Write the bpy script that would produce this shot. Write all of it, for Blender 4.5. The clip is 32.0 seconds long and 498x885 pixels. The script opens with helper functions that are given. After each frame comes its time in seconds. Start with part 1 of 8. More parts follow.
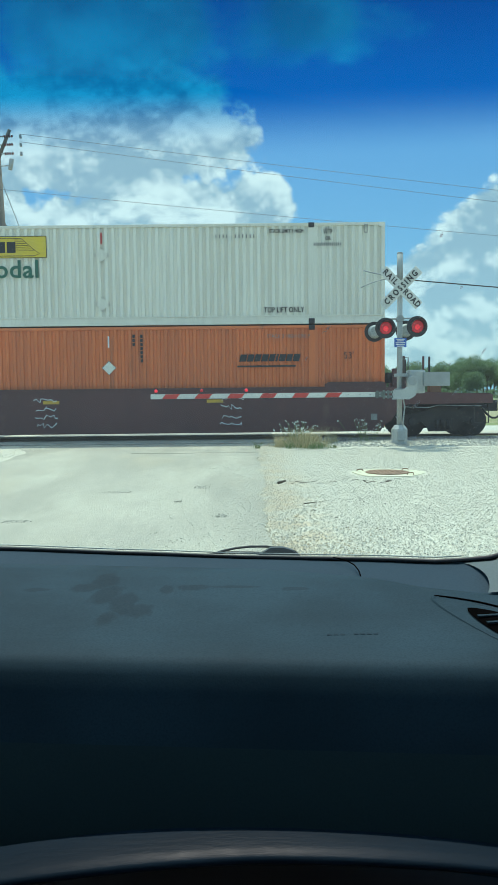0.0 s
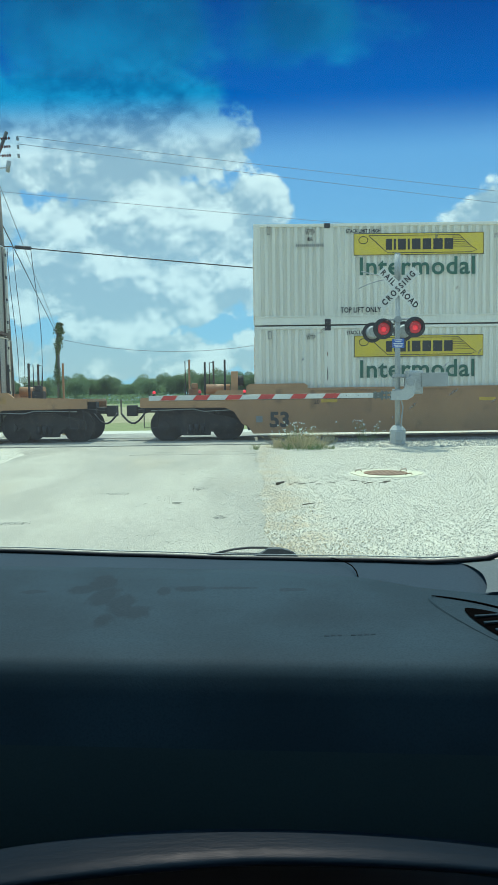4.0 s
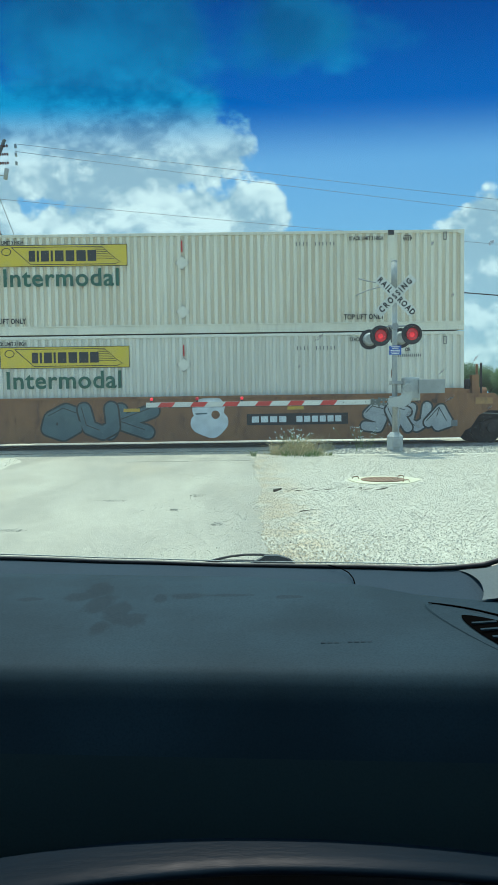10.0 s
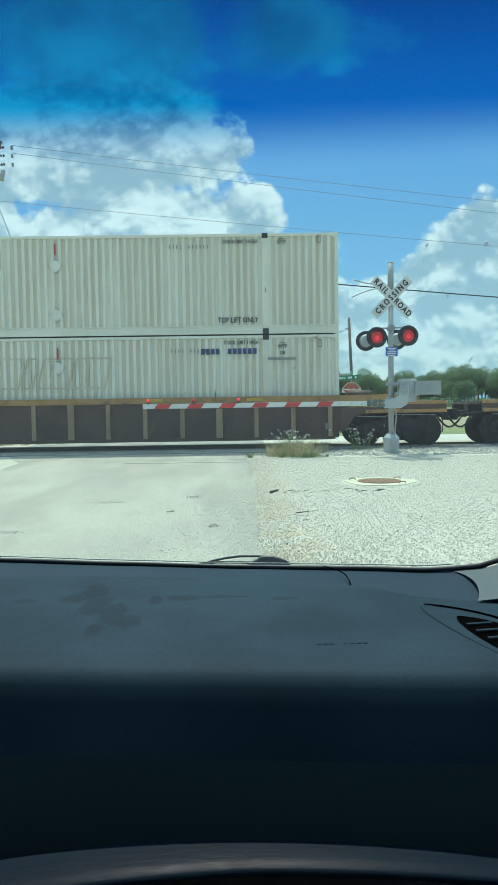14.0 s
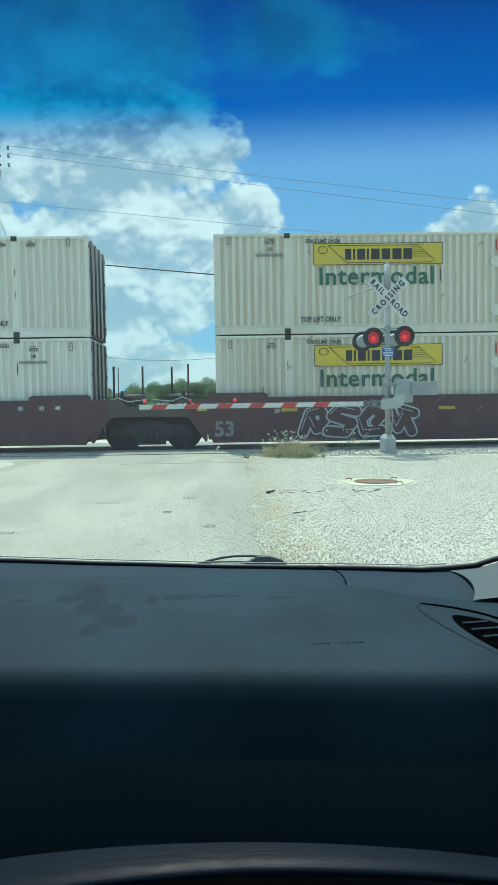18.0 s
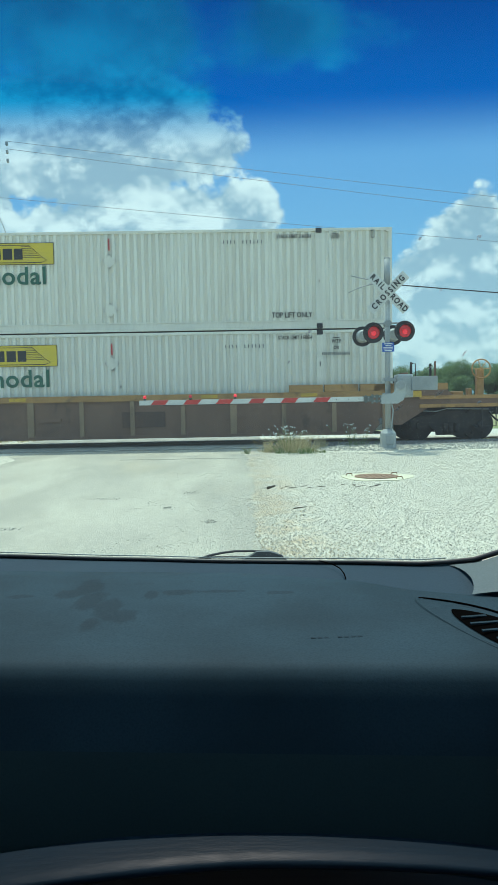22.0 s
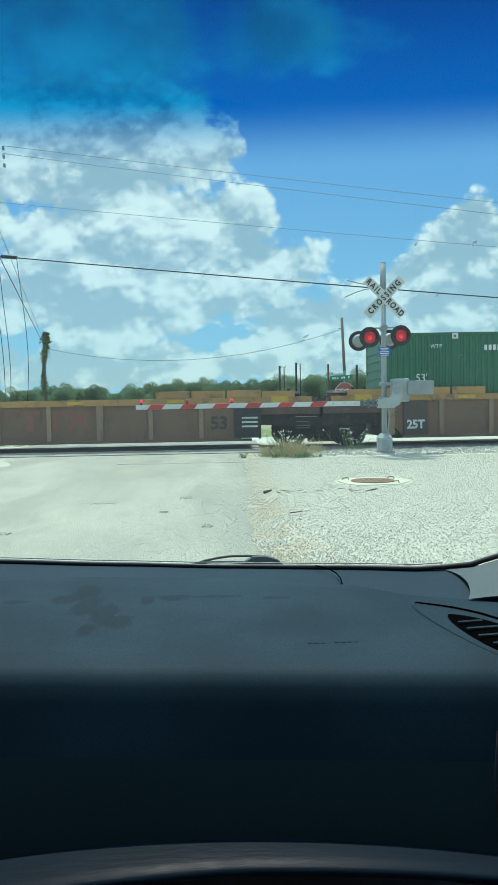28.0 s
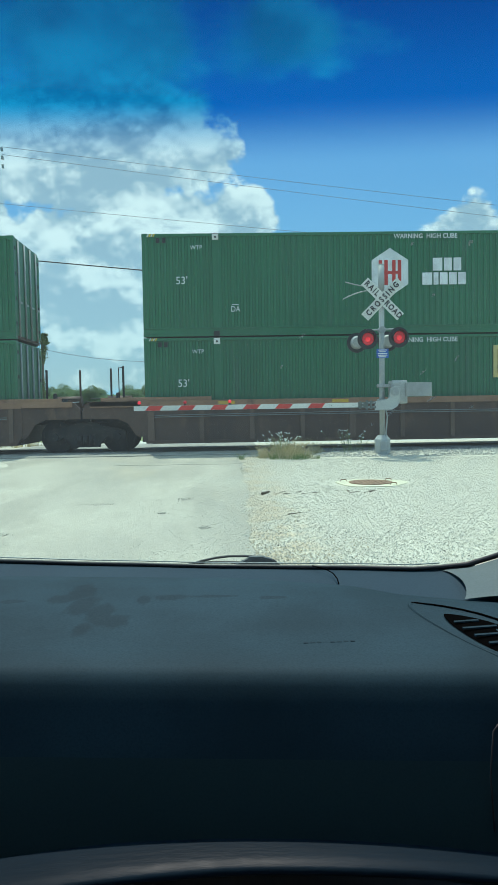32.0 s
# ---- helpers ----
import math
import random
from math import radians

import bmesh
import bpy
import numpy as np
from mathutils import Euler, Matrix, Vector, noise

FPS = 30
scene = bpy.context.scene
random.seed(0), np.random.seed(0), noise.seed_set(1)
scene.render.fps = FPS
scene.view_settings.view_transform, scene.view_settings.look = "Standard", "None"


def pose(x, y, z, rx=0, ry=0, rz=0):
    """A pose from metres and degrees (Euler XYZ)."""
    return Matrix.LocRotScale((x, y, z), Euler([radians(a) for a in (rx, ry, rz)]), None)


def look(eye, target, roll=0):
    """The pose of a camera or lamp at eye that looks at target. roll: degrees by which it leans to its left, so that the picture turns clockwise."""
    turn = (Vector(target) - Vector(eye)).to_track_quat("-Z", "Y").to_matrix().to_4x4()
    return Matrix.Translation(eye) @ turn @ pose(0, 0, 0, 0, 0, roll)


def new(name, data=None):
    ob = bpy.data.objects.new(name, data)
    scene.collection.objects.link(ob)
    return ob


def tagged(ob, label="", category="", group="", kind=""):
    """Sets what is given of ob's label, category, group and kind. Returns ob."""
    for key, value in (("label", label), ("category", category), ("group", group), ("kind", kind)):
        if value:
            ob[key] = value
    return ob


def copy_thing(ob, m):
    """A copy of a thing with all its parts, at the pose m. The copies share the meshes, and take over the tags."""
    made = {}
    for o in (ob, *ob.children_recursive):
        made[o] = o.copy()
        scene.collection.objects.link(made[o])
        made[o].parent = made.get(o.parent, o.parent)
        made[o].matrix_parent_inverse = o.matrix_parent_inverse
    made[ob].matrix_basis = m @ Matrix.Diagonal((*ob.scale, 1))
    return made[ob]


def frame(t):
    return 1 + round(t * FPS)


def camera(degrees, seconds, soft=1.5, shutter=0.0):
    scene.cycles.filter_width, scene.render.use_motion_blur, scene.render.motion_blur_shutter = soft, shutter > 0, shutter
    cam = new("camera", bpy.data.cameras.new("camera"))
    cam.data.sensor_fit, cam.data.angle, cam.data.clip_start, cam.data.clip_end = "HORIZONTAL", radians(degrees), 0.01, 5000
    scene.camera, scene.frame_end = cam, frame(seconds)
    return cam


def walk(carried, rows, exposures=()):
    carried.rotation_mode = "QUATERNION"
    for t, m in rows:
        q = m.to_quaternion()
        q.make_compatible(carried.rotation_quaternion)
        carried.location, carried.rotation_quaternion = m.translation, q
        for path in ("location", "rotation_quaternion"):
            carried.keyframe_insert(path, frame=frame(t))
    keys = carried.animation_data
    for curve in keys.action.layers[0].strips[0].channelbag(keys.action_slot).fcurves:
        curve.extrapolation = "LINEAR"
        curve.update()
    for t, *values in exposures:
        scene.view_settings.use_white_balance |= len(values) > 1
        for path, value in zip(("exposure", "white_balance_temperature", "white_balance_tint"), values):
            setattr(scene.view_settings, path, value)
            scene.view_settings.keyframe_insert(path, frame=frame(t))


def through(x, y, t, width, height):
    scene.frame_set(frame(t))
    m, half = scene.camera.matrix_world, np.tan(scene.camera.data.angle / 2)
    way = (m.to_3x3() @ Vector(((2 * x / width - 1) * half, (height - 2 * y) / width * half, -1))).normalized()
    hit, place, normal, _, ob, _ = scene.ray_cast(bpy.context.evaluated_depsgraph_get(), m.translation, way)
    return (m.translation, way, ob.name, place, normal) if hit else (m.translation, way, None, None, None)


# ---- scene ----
EXPO, SKY_SEEN, GLASS_CLEAR = 0.34, 0.74, (0.735, 0.93, 0.880)
# ---- camera: a phone held at the passenger's eye in a parked car ----
EYE = 1.22
cam = camera(38.75, 32.0, soft=1.25)
# seconds, shift x, shift z, pitch, yaw, roll (degrees)
PATH = (
    (0, 0.0000, -0.0000, -3.696, 0.000, -0.600),
    (0.5, 0.0005, 0.0008, -3.605, 0.017, -0.697),
    (1, 0.0005, 0.0011, -3.532, 0.029, -0.750),
    (1.5, 0.0009, 0.0003, -3.525, 0.016, -0.756),
    (2, 0.0018, -0.0005, -3.567, -0.025, -0.760),
    (2.5, 0.0020, -0.0010, -3.615, -0.066, -0.752),
    (3, 0.0017, -0.0008, -3.635, -0.088, -0.739),
    (3.5, 0.0019, 0.0001, -3.599, -0.091, -0.796),
    (5.5, 0.0025, -0.0012, -3.620, -0.231, -0.755),
    (6, 0.0024, -0.0012, -3.508, -0.193, -0.824),
    (6.5, 0.0024, -0.0006, -3.379, -0.163, -0.880),
    (7, 0.0025, -0.0002, -3.272, -0.159, -0.893),
    (7.5, 0.0025, -0.0005, -3.235, -0.178, -0.839),
    (8, 0.0025, -0.0008, -3.250, -0.193, -0.776),
    (8.5, 0.0027, -0.0008, -3.263, -0.206, -0.736),
    (9, 0.0026, -0.0007, -3.246, -0.251, -0.713),
    (9.5, 0.0028, -0.0005, -3.180, -0.310, -0.748),
    (10, 0.0033, 0.0001, -3.061, -0.346, -0.817),
    (10.5, 0.0034, 0.0007, -2.956, -0.372, -0.825),
    (11, 0.0034, 0.0008, -2.928, -0.419, -0.754),
    (11.5, 0.0036, 0.0005, -2.936, -0.494, -0.686),
    (12, 0.0038, 0.0002, -2.947, -0.561, -0.674),
    (12.5, 0.0040, -0.0000, -2.969, -0.591, -0.700),
    (13, 0.0043, 0.0001, -2.971, -0.595, -0.756),
    (13.5, 0.0047, 0.0002, -2.934, -0.595, -0.824),
    (14, 0.0048, -0.0001, -2.940, -0.616, -0.854),
    (14.5, 0.0044, -0.0002, -3.054, -0.661, -0.809),
    (16.5, 0.0041, 0.0003, -2.795, -0.769, -0.877),
    (17, 0.0050, -0.0005, -2.822, -0.803, -0.824),
    (17.5, 0.0057, -0.0012, -2.865, -0.853, -0.816),
    (18, 0.0060, -0.0015, -2.902, -0.887, -0.865),
    (18.5, 0.0062, -0.0010, -2.908, -0.889, -0.947),
    (19, 0.0066, -0.0009, -2.908, -0.886, -0.991),
    (19.5, 0.0069, -0.0016, -2.971, -0.902, -0.967),
    (20, 0.0074, -0.0023, -3.097, -0.931, -0.944),
    (20.5, 0.0080, -0.0027, -3.210, -0.944, -0.956),
    (21, 0.0081, -0.0028, -3.276, -0.929, -0.983),
    (21.5, 0.0080, -0.0026, -3.285, -0.892, -1.030),
    (22, 0.0081, -0.0022, -3.264, -0.849, -1.052),
    (22.5, 0.0083, -0.0027, -3.286, -0.839, -1.003),
    (23, 0.0089, -0.0037, -3.359, -0.890, -0.965),
    (23.5, 0.0095, -0.0041, -3.429, -0.966, -0.971),
    (24, 0.0094, -0.0038, -3.428, -1.009, -0.994),
    (24.5, 0.0089, -0.0031, -3.324, -1.020, -1.042),
    (25, 0.0085, -0.0027, -3.178, -1.018, -1.074),
    (25.5, 0.0078, -0.0025, -3.072, -1.010, -1.069),
    (27.5, 0.0082, -0.0021, -3.082, -1.142, -1.028),
    (28, 0.0083, -0.0013, -2.920, -1.138, -1.064),
    (28.5, 0.0087, -0.0020, -2.834, -1.138, -1.081),
    (29, 0.0096, -0.0031, -2.822, -1.133, -1.082),
    (29.5, 0.0102, -0.0032, -2.838, -1.133, -1.110),
    (30, 0.0103, -0.0025, -2.794, -1.134, -1.173),
    (30.5, 0.0099, -0.0018, -2.681, -1.138, -1.206),
    (31, 0.0094, -0.0018, -2.621, -1.167, -1.163),
    (31.5, 0.0097, -0.0027, -2.676, -1.224, -1.065),
    (32, 0.0101, -0.0039, -2.797, -1.296, -0.940),
)
walk(cam, [(t, pose(x, 0, EYE + z, 90 + pitch, 0, yaw) @ pose(0, 0, 0, 0, 0, roll))
           for t, x, z, pitch, yaw, roll in PATH],
     exposures=[(0.0, EXPO), (32.0, EXPO)])

# ---- sun and sky ----
SUN_DIR = Vector((-0.09, 0.41, 1.0)).normalized()
sun_data = bpy.data.lights.new("sun", "SUN")
sun_data.energy, sun_data.angle, sun_data.color = 3.7, radians(0.55), (1.0, 0.94, 0.84)
sun = new("sun", sun_data)
sun.matrix_world = look(SUN_DIR * 50, (0, 0, 0))


class Nodes:
    """Short-hand for building a node tree."""

    def __init__(self, tree):
        self.tree = tree
        tree.nodes.clear()

    def add(self, kind, **props):
        node = self.tree.nodes.new(kind)
        for key, value in props.items():
            if key == "operation":
                node.operation = value
            elif key == "blend_type":
                node.blend_type = value
            elif key == "data_type":
                node.data_type = value
            elif key == "noise_dimensions":
                node.noise_dimensions = value
            elif key == "feature":
                node.feature = value
            elif key == "interpolation_type":
                node.interpolation_type = value
        return node

    def link(self, a, b):
        self.tree.links.new(a, b)

    def put(self, socket, value):
        if isinstance(value, bpy.types.NodeSocket):
            self.link(value, socket)
        else:
            socket.default_value = value

    def math(self, op, a, b=0.0, c=0.0, clamp=False):
        n = self.add("ShaderNodeMath", operation=op)
        n.use_clamp = clamp
        for s, v in zip(n.inputs, (a, b, c)):
            self.put(s, v)
        return n.outputs[0]

    def vec(self, op, a, b=(0, 0, 0)):
        n = self.add("ShaderNodeVectorMath", operation=op)
        self.put(n.inputs[0], a)
        self.put(n.inputs[1], b)
        return n.outputs["Value"] if op in ("LENGTH", "DOT_PRODUCT", "DISTANCE") else n.outputs["Vector"]

    def smooth(self, x, lo, hi):
        n = self.add("ShaderNodeMapRange", interpolation_type="SMOOTHSTEP")
        for s, v in zip(n.inputs, (x, lo, hi, 0.0, 1.0)):
            self.put(s, v)
        return n.outputs[0]

    def noise(self, vector, scale, detail=4.0, rough=0.55, distortion=0.0):
        n = self.add("ShaderNodeTexNoise")
        self.put(n.inputs["Vector"], vector)
        n.inputs["Scale"].default_value = scale
        n.inputs["Detail"].default_value = detail
        n.inputs["Roughness"].default_value = rough
        n.inputs["Distortion"].default_value = distortion
        return n.outputs["Fac"]

    def mix(self, fac, a, b, blend="MIX"):
        n = self.add("ShaderNodeMix", data_type="RGBA", blend_type=blend)
        self.put(n.inputs[0], fac)
        for s, v in ((n.inputs[6], a), (n.inputs[7], b)):
            self.put(s, (*v, 1.0) if isinstance(v, tuple) and len(v) == 3 else v)
        return n.outputs[2]


# cumulus towers and banks ahead: centre u, v, half sizes, lift
BANKS = ((-0.170, 0.511, 0.176, 0.093, 0.006), (-0.195, 0.415, 0.160, 0.080, 0.008), (-0.190, 0.337, 0.172, 0.066, 0.005),
         (-0.002, 0.262, 0.055, 0.040, 0.002), (-0.132, 0.244, 0.165, 0.070, 0.004), (0.016, 0.190, 0.079, 0.041, 0.008),
         (-0.142, 0.154, 0.190, 0.065, -0.006), (0.150, 0.104, 0.104, 0.050, 0.006), (0.345, 0.210, 0.080, 0.060, 0.006),
         (0.350, 0.147, 0.150, 0.060, 0.008), (0.242, 0.122, 0.100, 0.047, 0.006), (0.015, 0.060, 0.520, 0.034, -0.006),
         (0.080, 0.512, 0.080, 0.040, 0.026), (0.112, 0.222, 0.017, 0.011, -0.014), (0.323, 0.325, 0.034, 0.016, -0.031),
         (-0.485, 0.355, 0.192, 0.230, 0.000), (0.577, 0.201, 0.202, 0.143, 0.000))

def build_sky():
    world = bpy.data.worlds.new("sky")
    world.use_nodes = True
    scene.world = world
    n = Nodes(world.node_tree)
    sky = n.add("ShaderNodeTexSky")
    sky.sky_type, sky.sun_disc = "NISHITA", False
    sky.sun_elevation = math.asin(SUN_DIR.z)
    sky.sun_rotation = math.atan2(SUN_DIR.x, SUN_DIR.y)
    sky.air_density, sky.dust_density, sky.ozone_density = 1.0, 0.6, 1.6
    way = n.add("ShaderNodeTexCoord").outputs["Generated"]
    sep = n.add("ShaderNodeSeparateXYZ")
    n.link(way, sep.inputs[0])
    ahead = n.math("MAXIMUM", n.math("ABSOLUTE", sep.outputs[1]), 0.02)
    u, v = n.math("DIVIDE", sep.outputs[0], ahead), n.math("DIVIDE", sep.outputs[2], ahead)

    def point(du, dv):
        at = n.add("ShaderNodeCombineXYZ")
        n.put(at.inputs[0], n.math("ADD", u, du)), n.put(at.inputs[1], n.math("ADD", v, dv))
        return at.outputs[0]

    def heaps(at):
        """Cloud heads on cloud heads: 0 in the creases, 1 on the crowns."""
        flat = n.vec("MULTIPLY", at, (2.1, 2.7, 0.0))
        bend = n.add("ShaderNodeTexNoise")
        n.link(flat, bend.inputs["Vector"])
        bend.inputs["Scale"].default_value, bend.inputs["Detail"].default_value, bend.inputs["Roughness"].default_value = 4.0, 4.0, 0.6
        moved = n.vec("ADD", flat, n.vec("MULTIPLY", n.vec("SUBTRACT", bend.outputs["Color"], (0.5, 0.5, 0.5)), (0.11, 0.11, 0.0)))
        cell = n.add("ShaderNodeTexVoronoi")
        cell.voronoi_dimensions, cell.feature, cell.normalize = "2D", "SMOOTH_F1", True
        n.put(cell.inputs["Vector"], moved)
        for name, value in (("Scale", 5.2), ("Detail", 4.0), ("Roughness", 0.52), ("Lacunarity", 2.25), ("Smoothness", 0.55)):
            cell.inputs[name].default_value = value
        return n.math("SUBTRACT", 1.0, n.math("MULTIPLY", cell.outputs["Distance"], 1.6)), bend.outputs["Fac"]

    uv = point(0, 0)
    field = None
    for cu, cv, ru, rv, lift in BANKS:
        d = n.vec("MULTIPLY", n.vec("SUBTRACT", uv, (cu, cv, 0)), (1 / ru, 1 / rv, 0))
        one = n.math("MULTIPLY_ADD", n.math("SUBTRACT", 1.0, n.vec("LENGTH", d)), rv, lift)
        field = one if field is None else n.math("SMOOTH_MAX", field, one, 0.012)
    # unseen scattered cloud added overhead to whiten the sky's light
    field = n.math("MAXIMUM", field, n.math("MULTIPLY_ADD", n.smooth(v, 0.62, 0.90), 0.075, -0.045))
    high = n.smooth(v, 0.38, 0.50)
    heap, wisp = heaps(uv)
    drift = n.noise(uv, 5.0, 5.0, 0.55)
    edge = n.math("MULTIPLY_ADD", n.math("SUBTRACT", drift, 0.5), 0.085, field)
    edge = n.math("MULTIPLY_ADD", n.math("SUBTRACT", heap, 0.38), n.math("MULTIPLY_ADD", high, -0.044, 0.050), edge)
    edge = n.math("MULTIPLY_ADD", n.math("SUBTRACT", wisp, 0.5), n.math("MULTIPLY_ADD", high, 0.070, 0.055), edge)
    cover = n.smooth(n.math("DIVIDE", edge, n.math("MULTIPLY_ADD", high, 0.040, 0.010)), -0.25, 1.0)
    # crowns catch the sun from above, creases and thick bellies stay grey
    near_up, _ = heaps(point(0.003, 0.009))
    far_up, _ = heaps(point(0.008, 0.030))
    soft_up = n.math("SUBTRACT", drift, n.noise(point(0.008, 0.045), 5.0, 5.0, 0.55))
    low = n.math("SUBTRACT", 1.0, n.smooth(v, 0.04, 0.30))
    calm = n.math("MULTIPLY_ADD", low, 0.5, n.math("MULTIPLY_ADD", high, -0.9, 1.0))
    lit = n.math("MULTIPLY_ADD", n.math("MULTIPLY", n.math("SUBTRACT", heap, near_up), calm), 1.4, 0.58)
    lit = n.math("MULTIPLY_ADD", n.math("MULTIPLY", n.math("SUBTRACT", heap, far_up), calm), 1.6, lit)
    lit = n.math("MULTIPLY_ADD", soft_up, 2.0, lit)
    lit = n.math("MULTIPLY_ADD", n.math("SUBTRACT", 1.0, n.smooth(edge, 0.0, 0.05)), 0.34, lit)
    lit = n.math("MULTIPLY_ADD", n.smooth(n.noise(uv, 3.4, 3.0, 0.45), 0.36, 0.62), -0.50, lit)
    lit = n.math("MULTIPLY_ADD", low, -0.20, lit)
    lit = n.smooth(lit, -0.10, 1.06)
    white = n.mix(lit, (0.315, 0.455, 0.575), (0.865, 0.945, 0.975))
    white = n.mix(n.math("MULTIPLY", low, 0.34), white, (0.32, 0.51, 0.66))
    blue = n.mix(n.smooth(v, 0.0, 0.46), (0.215, 0.52, 0.78), (0.078, 0.325, 0.74))
    colour = n.mix(n.math("MULTIPLY", cover, n.math("MULTIPLY_ADD", low, -0.10, 0.98)), blue, white)
    above_ground = n.smooth(sep.outputs[2], -0.01, 0.01)
    colour = n.mix(above_ground, (0.30, 0.36, 0.36), colour)
    seen = n.add("ShaderNodeBackground")
    n.put(seen.inputs[0], colour)
    # the sky is brightened overhead, out of view, to add fill light
    n.put(seen.inputs[1], n.math("MULTIPLY_ADD", n.smooth(v, 0.62, 1.8), SKY_SEEN * 1.1, SKY_SEEN))
    dome = n.add("ShaderNodeBackground")
    n.put(dome.inputs[0], sky.outputs[0])
    dome.inputs[1].default_value = 0.02
    both = n.add("ShaderNodeAddShader")
    n.link(seen.outputs[0], both.inputs[0]), n.link(dome.outputs[0], both.inputs[1])
    n.link(both.outputs[0], n.add("ShaderNodeOutputWorld").inputs[0])


build_sky()


# ---- materials ----
def material(name, base, other=None, rough=0.6, metal=0.0, scale=3.0, fine=40.0, bump=0.15, stretch=(1, 1, 1),
             dirt=None, dirt_amount=0.0, vary=0.06, glow=0.0, spec=0.5, bump_size=0.01, groove=None, chips=None, through=0.0, band=None, stains=(), ramp=None, speckle=0.0, wear=0.0):
    """Painted, stained or mineral surface: two scales of variation, dirt patches and a fine relief."""
    m = bpy.data.materials.new(name)
    m.use_nodes = True
    n = Nodes(m.node_tree)
    other = other or tuple(c * 0.78 for c in base)
    info = n.add("ShaderNodeObjectInfo")
    shift = n.add("ShaderNodeCombineXYZ")
    for s, k in zip(shift.inputs, (37.0, 11.0, 23.0)):
        n.put(s, n.math("MULTIPLY", info.outputs["Random"], k))
    place = n.vec("MULTIPLY", n.vec("ADD", n.add("ShaderNodeTexCoord").outputs["Object"], shift.outputs[0]), stretch)
    coarse, grain = n.noise(place, scale, 5.0), n.noise(place, fine, 3.0)
    colour = n.mix(n.smooth(coarse, 0.35, 0.68), base, other)
    colour = n.mix(n.math("MULTIPLY", n.smooth(grain, 0.4, 0.75), 0.35), colour, tuple(c * 0.72 for c in base))
    if dirt:
        spots = n.smooth(n.noise(place, scale * 2.3, 7.0, 0.65), 0.62 - 0.25 * dirt_amount, 0.72)
        colour = n.mix(n.math("MULTIPLY", spots, min(1.0, 0.4 + dirt_amount)), colour, dirt)
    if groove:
        # a darker tan tint in the pressed grooves of a panel, uneven along it
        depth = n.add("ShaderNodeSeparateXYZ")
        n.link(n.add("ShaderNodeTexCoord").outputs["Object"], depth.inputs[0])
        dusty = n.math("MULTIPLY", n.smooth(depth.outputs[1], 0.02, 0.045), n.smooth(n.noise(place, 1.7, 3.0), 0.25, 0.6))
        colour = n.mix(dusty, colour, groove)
    if chips:
        # aggregate: cells of stone with their own tone
        cells = n.add("ShaderNodeTexVoronoi")
        n.put(cells.inputs["Vector"], n.add("ShaderNodeTexCoord").outputs["Object"])
        cells.inputs["Scale"].default_value = chips[0]
        tone = n.add("ShaderNodeSeparateColor")
        n.link(cells.outputs["Color"], tone.inputs[0])
        colour = n.mix(n.math("MULTIPLY", tone.outputs[0], chips[1]), colour, chips[2])
        colour = n.mix(n.math("MULTIPLY", n.smooth(tone.outputs[1], 0.8, 0.95), chips[1]), colour, chips[3])
    if band:
        # tan dirt washed along the road's edge
        across = n.add("ShaderNodeSeparateXYZ")
        n.link(n.add("ShaderNodeTexCoord").outputs["Object"], across.inputs[0])
        away = n.math("ABSOLUTE", n.math("SUBTRACT", across.outputs[0], band[0]))
        wash = n.math("MULTIPLY", n.math("SUBTRACT", 1.0, n.smooth(away, 0.05, band[1])), n.smooth(n.noise(place, 2.2, 4.0), 0.38, 0.62))
        colour = n.mix(n.math("MULTIPLY", wash, 0.85), colour, band[2])
    if speckle:
        # salt and pepper of worn aggregate, with stone shadows put into its colour
        salt = n.noise(n.vec("MULTIPLY", n.add("ShaderNodeTexCoord").outputs["Object"], (1.0, 0.28, 1.0)), 84.0, 6.0, 0.9)
        colour = n.mix(n.math("MULTIPLY", n.smooth(salt, 0.50, 0.60), speckle), colour, tuple(c * 0.42 for c in base))
        colour = n.mix(n.math("MULTIPLY", n.smooth(salt, 0.48, 0.39), speckle), colour, tuple(min(0.8, c * 1.45) for c in base))
    if wear:
        # long greyish drag stains and tan patches
        spot = n.add("ShaderNodeTexCoord").outputs["Object"]
        drag = n.smooth(n.noise(n.vec("MULTIPLY", spot, (1.0, 0.22, 1.0)), 0.9, 4.0, 0.6, 0.6), 0.42, 0.66)
        tan = n.smooth(n.noise(n.vec("MULTIPLY", spot, (1.0, 0.3, 1.0)), 0.6, 3.0, 0.5), 0.52, 0.72)
        colour = n.mix(n.math("MULTIPLY", drag, wear), colour, tuple(c * 0.55 for c in base))
        colour = n.mix(n.math("MULTIPLY", tan, wear * 0.8), colour, (0.40, 0.325, 0.215))
    if ramp:
        # a spray fade from top to bottom
        tall = n.add("ShaderNodeSeparateXYZ")
        n.link(n.add("ShaderNodeTexCoord").outputs["Object"], tall.inputs[0])
        colour = n.mix(n.smooth(n.math("MULTIPLY_ADD", coarse, 0.25, tall.outputs[2]), ramp[0], ramp[1]), colour, ramp[2])
    if stains:
        # dried spills with soft, wandering edges
        spot = n.add("ShaderNodeTexCoord").outputs["Object"]
        jitter = n.math("MULTIPLY_ADD", n.noise(n.vec("MULTIPLY", spot, (1.0, 0.45, 1.0)), 34.0, 5.0, 0.6), 1.9, -0.98)
        field = None
        for x, y, w, d in stains:
            one = n.math("SUBTRACT", 1.0, n.vec("LENGTH", n.vec("MULTIPLY", n.vec("SUBTRACT", spot, (x, y, 0)), (1 / w, 1 / d, 0))))
            field = one if field is None else n.math("MAXIMUM", field, one)
        wet = n.smooth(n.math("ADD", field, jitter), 0.0, 0.42)
